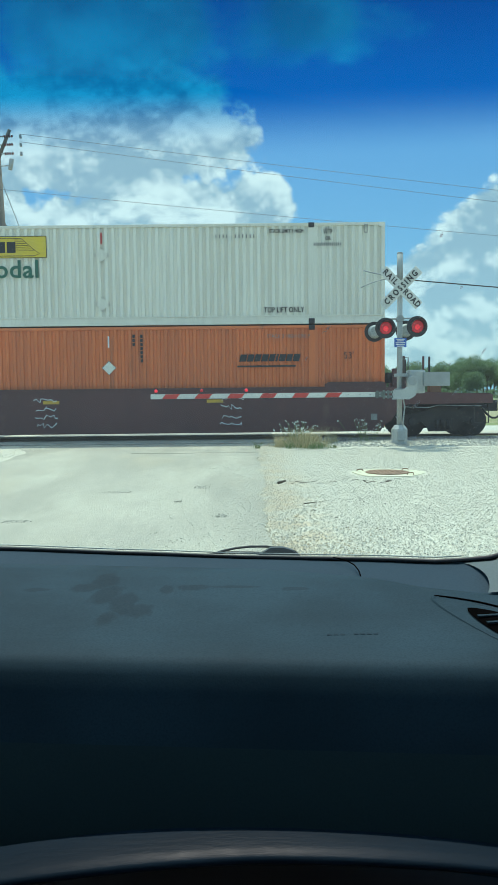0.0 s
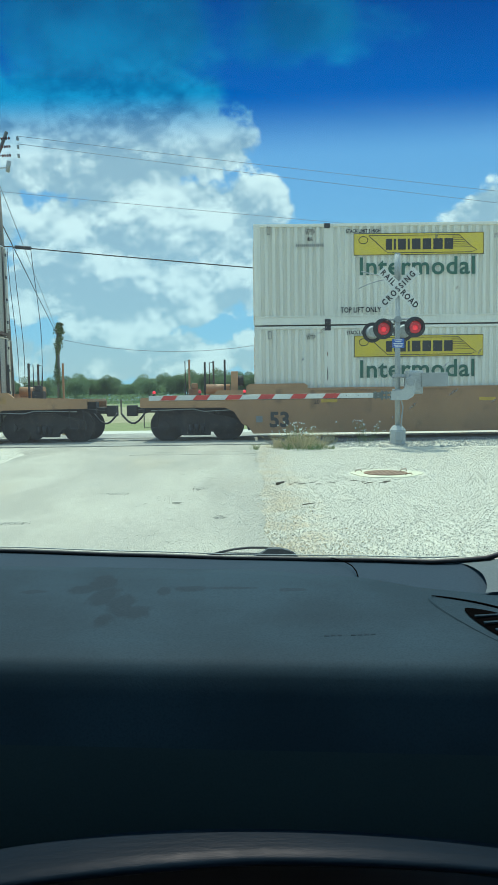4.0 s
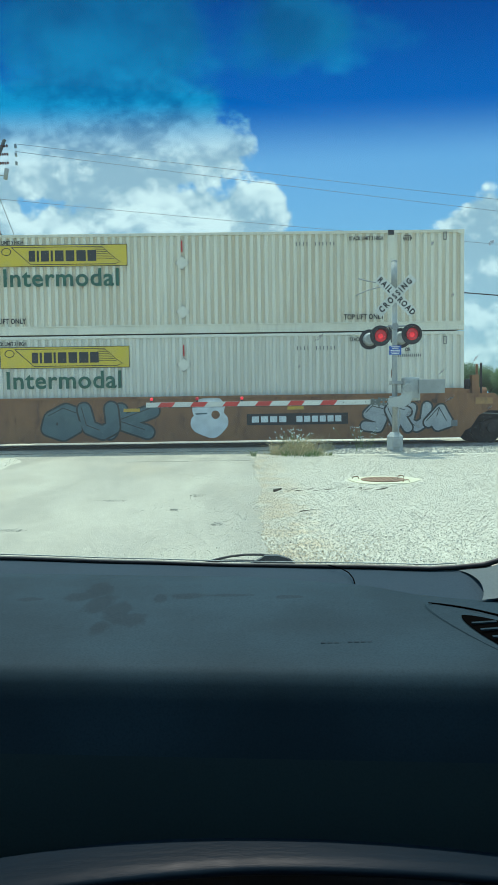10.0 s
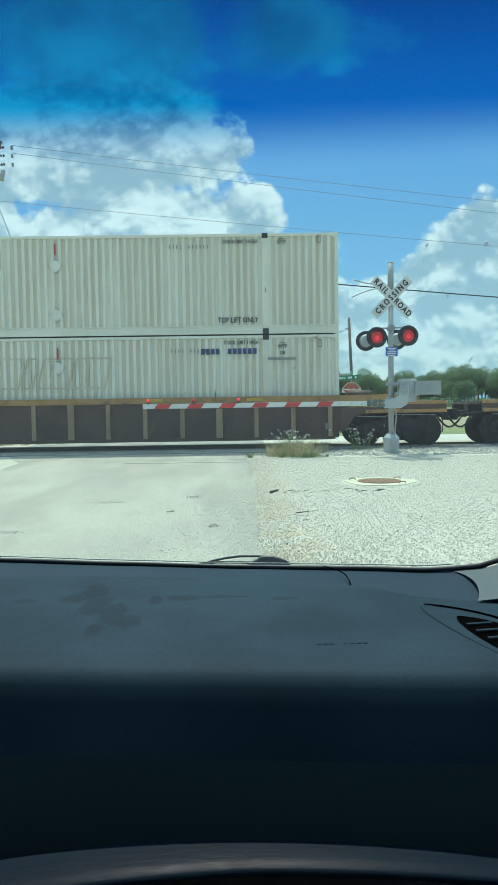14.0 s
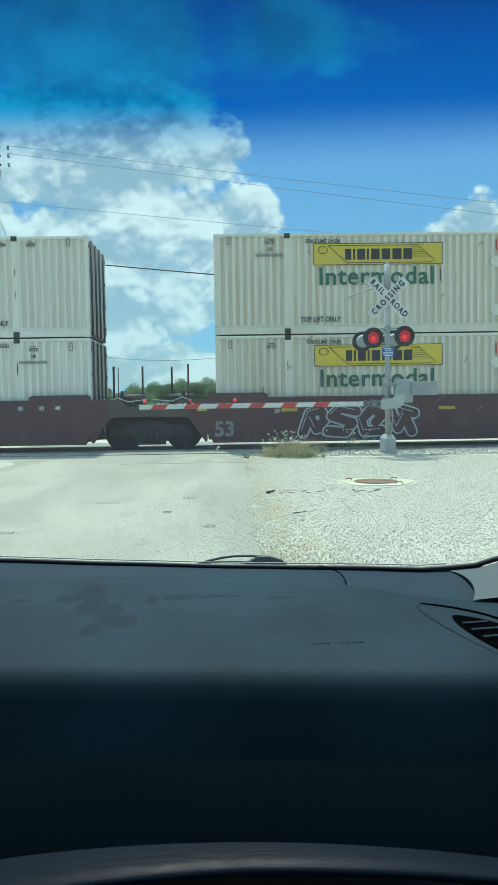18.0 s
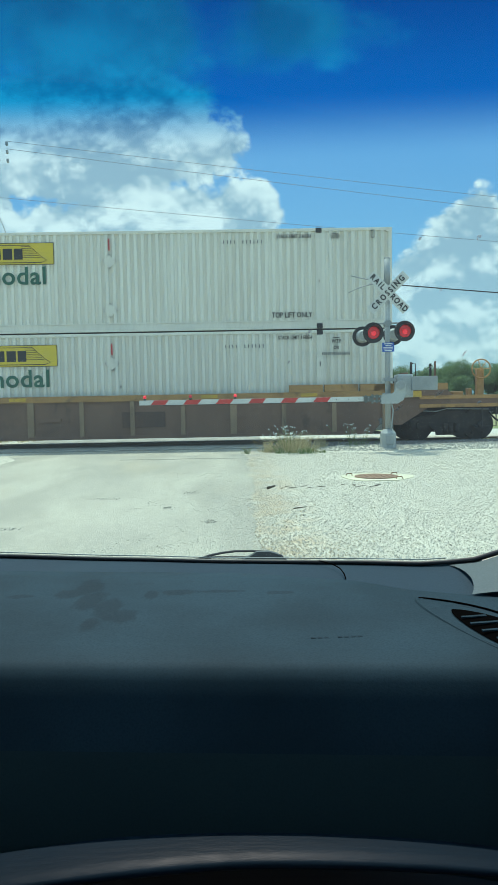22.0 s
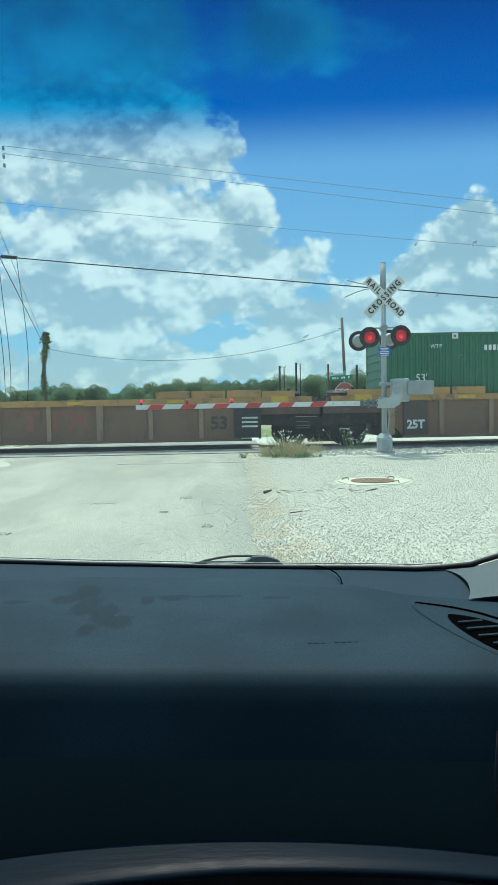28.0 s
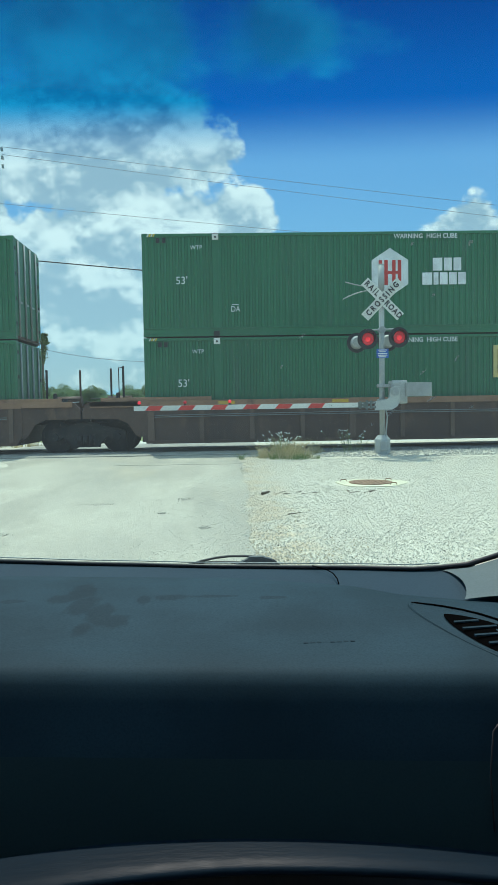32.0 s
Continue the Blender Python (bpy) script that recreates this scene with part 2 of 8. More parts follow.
        colour = n.mix(n.math("MULTIPLY", wet, 0.40), colour, tuple(c * 0.25 for c in base))
    if vary:
        hsv = n.add("ShaderNodeHueSaturation")
        n.put(hsv.inputs["Color"], colour)
        n.put(hsv.inputs["Value"], n.math("MULTIPLY_ADD", info.outputs["Random"], 2 * vary, 1 - vary))
        colour = hsv.outputs[0]
    bsdf = n.add("ShaderNodeBsdfPrincipled")
    n.put(bsdf.inputs["Base Color"], colour)
    n.put(bsdf.inputs["Roughness"], n.math("MULTIPLY_ADD", grain, 0.2, max(0.02, rough - 0.1)))
    bsdf.inputs["Metallic"].default_value = metal
    bsdf.inputs["Specular IOR Level"].default_value = spec
    if glow:
        n.put(bsdf.inputs["Emission Color"], (*base, 1.0))
        bsdf.inputs["Emission Strength"].default_value = glow
    if bump:
        b = n.add("ShaderNodeBump")
        b.inputs["Strength"].default_value = bump
        b.inputs["Distance"].default_value = bump_size
        n.put(b.inputs["Height"], n.math("ADD", grain, coarse))
        n.link(b.outputs[0], bsdf.inputs["Normal"])
    surface = bsdf.outputs[0]
    if through:
        # thin leaves let light through
        thin, both = n.add("ShaderNodeBsdfTranslucent"), n.add("ShaderNodeMixShader")
        n.put(thin.inputs[0], n.mix(0.5, colour, (0.16, 0.22, 0.05)))
        both.inputs[0].default_value = through
        n.link(surface, both.inputs[1]), n.link(thin.outputs[0], both.inputs[2])
        surface = both.outputs[0]
    n.link(surface, n.add("ShaderNodeOutputMaterial").inputs[0])
    return m


STREAK = (1.0, 1.0, 0.12)
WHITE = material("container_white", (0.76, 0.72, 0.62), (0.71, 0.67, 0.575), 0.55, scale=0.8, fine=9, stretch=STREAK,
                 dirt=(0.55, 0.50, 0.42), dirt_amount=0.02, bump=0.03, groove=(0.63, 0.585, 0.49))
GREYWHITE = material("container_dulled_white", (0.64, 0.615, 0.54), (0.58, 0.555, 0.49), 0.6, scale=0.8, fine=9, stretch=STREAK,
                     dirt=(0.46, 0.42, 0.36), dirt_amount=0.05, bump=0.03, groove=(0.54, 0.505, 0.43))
# white door paint darkened to carry the shade on the door end
DOORGREY = material("shaded_dirty_door_white", (0.40, 0.38, 0.32), (0.31, 0.29, 0.245), 0.65, scale=1.2, fine=9, stretch=STREAK, dirt=(0.22, 0.19, 0.15), dirt_amount=0.3, bump=0.03)
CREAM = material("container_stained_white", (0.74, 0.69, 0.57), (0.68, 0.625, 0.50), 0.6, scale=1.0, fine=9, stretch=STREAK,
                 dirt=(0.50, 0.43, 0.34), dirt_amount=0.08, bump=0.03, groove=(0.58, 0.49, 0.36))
PALE = material("container_pale_patch", (0.76, 0.76, 0.74), rough=0.5, bump=0.03)
ORANGE = material("container_orange", (0.72, 0.165, 0.042), (0.60, 0.145, 0.045), 0.55, scale=1.2, fine=14, stretch=STREAK,
                  dirt=(0.30, 0.12, 0.06), dirt_amount=0.2, bump=0.05)
GREEN = material("container_green", (0.012, 0.138, 0.062), (0.013, 0.116, 0.054), 0.45, scale=1.0, fine=12, stretch=STREAK,
                 dirt=(0.05, 0.12, 0.08), dirt_amount=0.1, bump=0.04)
BLUE = material("container_blue", (0.030, 0.115, 0.25), (0.032, 0.100, 0.20), 0.45, scale=1.0, stretch=STREAK,
                dirt=(0.10, 0.11, 0.12), dirt_amount=0.1, bump=0.04)
NAVY = material("container_navy", (0.015, 0.045, 0.115), (0.018, 0.042, 0.092), 0.45, scale=1.0, stretch=STREAK,
                dirt=(0.08, 0.09, 0.12), dirt_amount=0.1, bump=0.04)
REDORANGE = material("container_repainted_orange", (0.62, 0.10, 0.035), (0.55, 0.095, 0.04), 0.5, scale=1.2, fine=14, stretch=STREAK, bump=0.05)
AMBER = material("amber_vinyl", (0.72, 0.40, 0.02), rough=0.45, bump=0.02)
RED = material("container_oxide_red", (0.29, 0.072, 0.058), (0.24, 0.062, 0.052), 0.5, scale=1.0, stretch=STREAK,
               dirt=(0.15, 0.07, 0.05), dirt_amount=0.15, bump=0.04)
PANELTAN = material("faded_yellow_panel", (0.56, 0.44, 0.15), (0.50, 0.41, 0.17), 0.5, bump=0.03)
WORNPATCH = material("worn_pale_patch", (0.70, 0.68, 0.62), (0.62, 0.60, 0.54), 0.6, scale=8, bump=0.03)
YELLOW = material("sign_yellow", (0.72, 0.50, 0.03), (0.66, 0.47, 0.06), 0.45, bump=0.03)
BLACK = material("black_paint", (0.016, 0.016, 0.018), rough=0.5, bump=0.05)
WORDGREEN = material("green_vinyl", (0.012, 0.12, 0.075), rough=0.45, bump=0.02)
WORDBLUE = material("blue_vinyl", (0.03, 0.05, 0.16), rough=0.45, bump=0.02)
WORDWHITE = material("white_vinyl", (0.74, 0.76, 0.76), rough=0.45, bump=0.02)
WORDDARK = material("faded_black_lettering", (0.055, 0.048, 0.042), rough=0.6, bump=0.02)
ROADDIRT = material("tan_road_dirt", (0.56, 0.44, 0.29), (0.56, 0.47, 0.34), 0.95, scale=3.0, fine=40, bump=0.5, bump_size=0.008, vary=0,
                    chips=(60.0, 0.5, (0.36, 0.29, 0.20), (0.66, 0.60, 0.50)))
WORDGREY = material("grey_lettering", (0.22, 0.22, 0.21), rough=0.6, bump=0.02)
WORDRED = material("red_vinyl", (0.55, 0.035, 0.025), rough=0.45, bump=0.02)
TAN = material("wagon_tan", (0.42, 0.22, 0.10), (0.35, 0.18, 0.085), 0.6, scale=0.9, fine=18, stretch=(1, 1, 0.5),
               dirt=(0.13, 0.075, 0.045), dirt_amount=0.25, bump=0.08)
RUSTTAN = material("wagon_rusty_tan", (0.30, 0.135, 0.055), (0.22, 0.095, 0.045), 0.7, scale=1.3, fine=18, stretch=(1, 1, 0.4),
                   dirt=(0.12, 0.055, 0.03), dirt_amount=0.5, bump=0.1)
OCHRE = material("wagon_yellow_rail", (0.45, 0.235, 0.075), (0.35, 0.18, 0.062), 0.6, scale=1.2, dirt=(0.15, 0.085, 0.04),
                 dirt_amount=0.5, bump=0.08)
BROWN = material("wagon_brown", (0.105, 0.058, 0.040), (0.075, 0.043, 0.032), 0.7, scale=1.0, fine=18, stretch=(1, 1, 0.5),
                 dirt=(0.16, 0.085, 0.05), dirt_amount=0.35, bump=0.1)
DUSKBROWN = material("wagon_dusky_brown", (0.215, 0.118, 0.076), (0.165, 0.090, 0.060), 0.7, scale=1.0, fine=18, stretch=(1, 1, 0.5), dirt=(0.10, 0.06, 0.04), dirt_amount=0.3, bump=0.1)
LIGHTBROWN = material("wagon_dusty_brown", (0.220, 0.120, 0.072), (0.175, 0.092, 0.056), 0.7, scale=1.0, fine=18,
                      stretch=(1, 1, 0.5), dirt=(0.10, 0.06, 0.04), dirt_amount=0.3, bump=0.1)
MAROON = material("wagon_maroon", (0.095, 0.030, 0.030), (0.075, 0.026, 0.027), 0.6, scale=0.9, fine=18, stretch=(1, 1, 0.5),
                  dirt=(0.12, 0.055, 0.045), dirt_amount=0.2, bump=0.08)
DULLOCHRE = material("wagon_dull_ochre_rail", (0.27, 0.165, 0.085), (0.21, 0.13, 0.07), 0.65, scale=1.2, dirt=(0.12, 0.075, 0.045), dirt_amount=0.5, bump=0.08)
RIBBROWN = material("wagon_brown_rib", (0.150, 0.090, 0.062), (0.12, 0.072, 0.05), 0.7, scale=1.0, fine=18, bump=0.08)
DARKBROWN = material("wagon_dark_brown", (0.080, 0.054, 0.043), (0.062, 0.043, 0.036), 0.7, scale=1.0, fine=18,
                     dirt=(0.11, 0.07, 0.05), dirt_amount=0.3, bump=0.1)
BOGIE = material("bogie_black", (0.018, 0.017, 0.017), (0.032, 0.028, 0.025), 0.75, scale=3.0, bump=0.2,
                 dirt=(0.07, 0.05, 0.04), dirt_amount=0.2)
RAIL = material("rail_steel", (0.20, 0.15, 0.12), (0.12, 0.08, 0.06), 0.45, metal=0.7, scale=5, bump=0.1)
GALV = material("galvanised_steel", (0.34, 0.355, 0.345), (0.27, 0.285, 0.28), 0.62, metal=0.12, scale=4, fine=30, bump=0.06)
SILVER = material("aluminium_paint", (0.41, 0.425, 0.405), (0.34, 0.355, 0.345), 0.6, metal=0.1, scale=3, bump=0.05,
                  dirt=(0.30, 0.30, 0.28), dirt_amount=0.2)
SIGNWHITE = material("reflective_white", (0.66, 0.65, 0.60), (0.60, 0.59, 0.55), 0.4, bump=0.02)
SIGNRED = material("reflective_red", (0.62, 0.045, 0.035), rough=0.4, bump=0.02)
SIGNBLUE = material("sign_blue", (0.02, 0.12, 0.50), rough=0.4, bump=0.02)
SIGNGREEN = material("sign_green", (0.01, 0.22, 0.13), rough=0.4, bump=0.02)
LENS = material("red_lens_lit", (0.85, 0.03, 0.045), (0.6, 0.02, 0.03), 0.2, scale=30, bump=0.1, glow=0.55)
LENSDIM = material("red_lens_dim", (0.50, 0.018, 0.028), (0.30, 0.013, 0.018), 0.15, scale=30, bump=0.1, glow=0.26)
POLEWOOD = material("pole_wood", (0.15, 0.125, 0.10), (0.105, 0.088, 0.072), 0.85, scale=2.0, fine=30, stretch=(3, 3, 0.15), bump=0.3)
WIREPALE = material("weathered_aluminium_wire", (0.17, 0.20, 0.22), rough=0.6, bump=0.0)
WIRE = material("cable_black", (0.02, 0.02, 0.022), rough=0.6, bump=0.0)
INSULATOR = material("insulator_brown", (0.16, 0.05, 0.04), rough=0.25, bump=0.0)
ROADTOP = material("worn_pale_road", (0.445, 0.40, 0.315), (0.215, 0.20, 0.17), 0.85, scale=0.55, fine=70, bump=0.9, bump_size=0.008, speckle=0.75, wear=0.5, stretch=(1, 0.35, 1), chips=(95.0, 0.6, (0.28, 0.255, 0.205), (0.52, 0.47, 0.38)),
                   dirt=(0.27, 0.25, 0.205), dirt_amount=0.25, vary=0)
GRAVELBED = material("gravel_bed", (0.54, 0.49, 0.39), (0.46, 0.415, 0.33), 0.9, scale=1.2, fine=30, chips=(125.0, 0.5, (0.42, 0.38, 0.305), (0.66, 0.61, 0.52)), band=(0.42, 0.62, (0.47, 0.345, 0.21)), speckle=0.6, bump=1.0, bump_size=0.02,
                     dirt=(0.42, 0.36, 0.27), dirt_amount=0.2, vary=0)
REFLECT = material("worn_yellow_reflector", (0.62, 0.36, 0.035), (0.48, 0.29, 0.05), 0.55, scale=6, bump=0.03)
STONEGREY = material("grey_stone_chips", (0.44, 0.42, 0.36), (0.28, 0.27, 0.235), 0.88, scale=9, fine=60, bump=0.3, vary=0)
STONEDUSK = material("dusky_stone_chips", (0.22, 0.205, 0.17), (0.30, 0.28, 0.235), 0.9, scale=9, fine=60, bump=0.3, vary=0)
STONE = material("limestone_chips", (0.62, 0.57, 0.465), (0.50, 0.455, 0.37), 0.85, scale=9, fine=60, bump=0.3, vary=0)
BALLAST = material("ballast", (0.20, 0.19, 0.18), (0.12, 0.115, 0.11), 0.9, scale=6, fine=30, bump=1.0, bump_size=0.03, vary=0)
ASPHALT = material("far_road", (0.50, 0.475, 0.40), (0.42, 0.40, 0.34), 0.85, scale=0.3, fine=20, bump=0.2, vary=0)
HAY = material("mown_hay", (0.29, 0.25, 0.135), (0.22, 0.205, 0.10), 0.95, scale=0.10, fine=5.0, bump=0.4, bump_size=0.05, stretch=(0.4, 1.5, 1), vary=0)
FIELD = material("mown_field", (0.13, 0.17, 0.045), (0.19, 0.19, 0.075), 0.95, scale=0.08, fine=6.0, bump=0.5, bump_size=0.05,
                 dirt=(0.27, 0.23, 0.12), dirt_amount=0.35, vary=0)
CONCRETE = material("yellowed_concrete", (0.56, 0.51, 0.36), (0.47, 0.43, 0.31), 0.85, scale=5, fine=50, bump=0.3)
RUSTIRON = material("rusty_iron", (0.24, 0.13, 0.075), (0.18, 0.10, 0.06), 0.8, scale=8, fine=50, bump=0.3)
BARK = material("bark", (0.085, 0.065, 0.045), rough=0.9, scale=3, bump=0.4)
LEAF = material("foliage", (0.135, 0.218, 0.125), (0.165, 0.240, 0.145), 0.7, scale=0.5, fine=2.0, bump=0.0, vary=0.25, through=0.5)
VINE = material("vine_leaves", (0.09, 0.14, 0.035), (0.15, 0.19, 0.05), 0.6, scale=2.0, fine=8.0, bump=0.0)
DRYGRASS = material("dry_grass", (0.58, 0.47, 0.28), (0.42, 0.36, 0.18), 0.9, scale=3.0, bump=0.0)
WEED = material("weed_green", (0.12, 0.19, 0.05), (0.18, 0.21, 0.08), 0.8, scale=5.0, bump=0.0)
FLOWER = material("white_flower", (0.75, 0.75, 0.68), rough=0.8, bump=0.0)
# dash vinyl made paler and greener, standing in for neutral cabin light
DASHFACE = material("dash_face_lightened", (0.0140, 0.0345, 0.0375), (0.0120, 0.0300, 0.0330), 0.6, scale=3.0, fine=420, bump=0.2, bump_size=0.0006, vary=0, spec=0.10)
# the paler second tone puts soft cloud reflections into the vinyl's colour
DASH = material("dash_vinyl", (0.0096, 0.0265, 0.0358), (0.0148, 0.0388, 0.0525), 0.72, scale=4.5, fine=420, bump=0.25, bump_size=0.0006, vary=0, spec=0.10,
                stains=((-0.205, 1.0, 0.024, 0.06), (-0.225, 0.965, 0.034, 0.024), (-0.19, 0.93, 0.022, 0.05), (-0.165, 0.895, 0.022, 0.045), (-0.15, 0.868, 0.022, 0.022), (-0.134, 0.862, 0.020, 0.034),
                        (-0.176, 0.838, 0.016, 0.028), (-0.115, 0.945, 0.012, 0.028), (-0.075, 0.957, 0.026, 0.015), (-0.02, 0.957, 0.035, 0.010), (0.06, 0.945, 0.02, 0.010), (-0.29, 0.955, 0.022, 0.010)))
DECK = material("dash_cowl_plastic", (0.0112, 0.033, 0.048), (0.0095, 0.028, 0.042), 0.65, spec=0.12, scale=4, fine=380, bump=0.2, bump_size=0.0006, vary=0)
SMUDGE = material("dash_emboss", (0.0086, 0.0232, 0.0325), spec=0.08, rough=0.7, bump=0.1, vary=0)
TRIM = material("brushed_trim", (0.0062, 0.0150, 0.0240), (0.0045, 0.0110, 0.0175), 0.42, spec=0.06, scale=14, fine=200, stretch=(0.2, 1, 1), bump=0.05, vary=0)
WOODTRIM = material("dark_wood_trim", (0.016, 0.009, 0.007), (0.010, 0.006, 0.005), 0.35, scale=6, fine=60, stretch=(0.15, 1, 1), bump=0.02, vary=0)
LINER = material("grey_liner", (0.52, 0.51, 0.47), (0.47, 0.46, 0.43), 0.9, scale=6, fine=300, bump=0.2, bump_size=0.001, vary=0)
PILLAR = material("pillar_plastic", (0.078, 0.112, 0.113), (0.064, 0.094, 0.096), 0.6, spec=0.2, scale=6, fine=300, bump=0.2, bump_size=0.001, vary=0)
CABIN = material("grey_cabin_cloth", (0.10, 0.10, 0.095), rough=0.9, scale=6, fine=200, bump=0.2, vary=0)
VOID = material("vent_darkness", (0.002, 0.002, 0.002), rough=0.9, spec=0.0, bump=0.0, vary=0)
WIPERGREY = material("weathered_wiper_plastic", (0.060, 0.072, 0.074), (0.045, 0.055, 0.058), 0.6, scale=60, fine=400, bump=0.1, vary=0)
RUBBER = material("rubber", (0.012, 0.012, 0.013), rough=0.55, bump=0.05, vary=0)
ASPHALTDARK = material("tar_patch", (0.27, 0.25, 0.205), (0.34, 0.31, 0.255), 0.85, scale=4, fine=60, bump=0.4, bump_size=0.004, vary=0, speckle=0.6)
SPRAYSILVER = material("spray_silver", (0.45, 0.46, 0.46), (0.36, 0.37, 0.37), 0.45, bump=0.02, dirt=(0.25, 0.2, 0.16), dirt_amount=0.2)
SPRAYTEAL = material("spray_teal", (0.02, 0.30, 0.33), (0.03, 0.24, 0.28), 0.5, bump=0.02)
SPRAYBLUE = material("spray_blue", (0.025, 0.08, 0.30), (0.03, 0.11, 0.34), 0.5, bump=0.02, ramp=(0.55, 1.15, (0.06, 0.36, 0.60)))
SPRAYGREEN = material("spray_dull_green", (0.12, 0.145, 0.085), (0.155, 0.125, 0.06), 0.6, bump=0.02)
SPRAYGREY = material("spray_grey", (0.10, 0.155, 0.16), (0.075, 0.12, 0.13), 0.6, bump=0.02)
SPRAYRED = material("faded_red_paint", (0.36, 0.06, 0.035), (0.32, 0.09, 0.045), 0.6, bump=0.02)
OLDRED = material("ghost_of_red_paint", (0.26, 0.085, 0.055), (0.22, 0.10, 0.06), 0.65, bump=0.02)
GHOST = material("ghost_lettering_edge", (0.52, 0.44, 0.31), (0.60, 0.54, 0.42), 0.6, bump=0.02)
SPRAYDARK = material("spray_dull_black", (0.03, 0.038, 0.036), (0.055, 0.05, 0.04), 0.65, bump=0.02)
DULLSTEEL = material("dull_green_grey_steel", (0.15, 0.17, 0.155), (0.10, 0.115, 0.105), 0.6, metal=0.2, scale=8, bump=0.1)
DECKTAR = material("dusty_crossing_asphalt", (0.30, 0.285, 0.24), (0.20, 0.19, 0.165), 0.85, scale=1.5, fine=60, bump=0.5, bump_size=0.006, vary=0)
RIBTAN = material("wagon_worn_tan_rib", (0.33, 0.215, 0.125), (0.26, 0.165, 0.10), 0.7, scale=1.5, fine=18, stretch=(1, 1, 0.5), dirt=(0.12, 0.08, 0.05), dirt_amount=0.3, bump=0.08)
ORANGEBROWN = material("wagon_orange_brown", (0.31, 0.165, 0.095), (0.25, 0.13, 0.075), 0.65, scale=1.2, fine=18, dirt=(0.11, 0.055, 0.035), dirt_amount=0.3, bump=0.08)
SPRAYORANGE = material("spray_orange", (0.55, 0.17, 0.04), rough=0.5, bump=0.02)


def windshield_glass():
    """Clear laminated glass with a blue shade band along its upper edge."""
    m = bpy.data.materials.new("windshield_glass")
    m.use_nodes = True
    n = Nodes(m.node_tree)
    sep = n.add("ShaderNodeSeparateXYZ")
    n.link(n.add("ShaderNodeTexCoord").outputs["Object"], sep.inputs[0])
    band = n.smooth(sep.outputs[2], EYE + 0.220, EYE + 0.264)
    deep = n.smooth(sep.outputs[2], EYE + 0.255, EYE + 0.33)
    tint = n.mix(band, GLASS_CLEAR, (0.010, 0.33, 0.60))
    tint = n.mix(n.math("MULTIPLY", band, deep), tint, (0.003, 0.15, 0.345))
    clear = n.add("ShaderNodeBsdfTransparent")
    n.put(clear.inputs[0], tint)
    gloss = n.add("ShaderNodeBsdfGlossy")
    gloss.inputs["Roughness"].default_value = 0.03
    # a thin film of dust, added below the shade band to veil dark tones
    dust, veil = n.add("ShaderNodeBsdfTranslucent"), n.add("ShaderNodeMixShader")
    n.put(dust.inputs[0], (0.72, 0.86, 0.88, 1.0))
    smear = n.noise(n.vec("MULTIPLY", n.add("ShaderNodeTexCoord").outputs["Object"], (1.0, 1.0, 0.5)), 7.0, 4.0)
    n.put(veil.inputs[0], n.math("MULTIPLY", n.math("SUBTRACT", 1.0, band), n.math("MULTIPLY_ADD", smear, 0.012, 0.010)))
    n.link(clear.outputs[0], veil.inputs[1]), n.link(dust.outputs[0], veil.inputs[2])
    out = n.add("ShaderNodeMixShader")
    out.inputs[0].default_value = 0.035
    n.link(veil.outputs[0], out.inputs[1]), n.link(gloss.outputs[0], out.inputs[2])
    n.link(out.outputs[0], n.add("ShaderNodeOutputMaterial").inputs[0])
    return m


def splash_film():
    """A thin pale film of dried water on glass, mostly clear."""
    m = bpy.data.materials.new("dried_splash")
    m.use_nodes = True
    n = Nodes(m.node_tree)
    clear, chalk, both = n.add("ShaderNodeBsdfTransparent"), n.add("ShaderNodeBsdfDiffuse"), n.add("ShaderNodeMixShader")
    n.put(chalk.inputs[0], (0.75, 0.80, 0.80, 1.0))
    n.put(both.inputs[0], n.math("MULTIPLY", n.smooth(n.noise(n.add("ShaderNodeTexCoord").outputs["Object"], 420.0, 3.0), 0.35, 0.62), 0.55))
    n.link(clear.outputs[0], both.inputs[1]), n.link(chalk.outputs[0], both.inputs[2])
    n.link(both.outputs[0], n.add("ShaderNodeOutputMaterial").inputs[0])
    return m


# ---- mesh helpers ----
def box(bm, x0, x1, y0, y1, z0, z1, bevel=0.0):
    verts = [bm.verts.new((x, y, z)) for x in (x0, x1) for y in (y0, y1) for z in (z0, z1)]
    faces = [bm.faces.new([verts[i] for i in f]) for f in
             ((0, 1, 3, 2), (4, 6, 7, 5), (0, 4, 5, 1), (2, 3, 7, 6), (0, 2, 6, 4), (1, 5, 7, 3))]
    if bevel:
        edges = {e for f in faces for e in f.edges}
        bmesh.ops.bevel(bm, geom=list(edges), offset=bevel, segments=2, profile=0.6, affect="EDGES")
    return bm


def boxes(*rows, bevel=0.0):
    bm = bmesh.new()
    for row in rows:
        box(bm, *row, bevel=bevel)
    return bm


def rod(bm, a, b, r, r2=None, sides=10, caps=True):
    """A round bar or cone from a to b."""
    a, b = Vector(a), Vector(b)
    r2 = r if r2 is None else r2
    turn = (b - a).to_track_quat("Z", "Y").to_matrix()
    rings = []
    for centre, radius in ((a, r), (b, r2)):
        rings.append([bm.verts.new(centre + turn @ Vector((radius * math.cos(k * math.tau / sides), radius * math.sin(k * math.tau / sides), 0)))
                      for k in range(sides)])
    for k in range(sides):
        f = bm.faces.new((rings[0][k], rings[0][(k + 1) % sides], rings[1][(k + 1) % sides], rings[1][k]))
        f.smooth = True
    if caps:
        bm.faces.new(rings[0][::-1]), bm.faces.new(rings[1])
    return bm


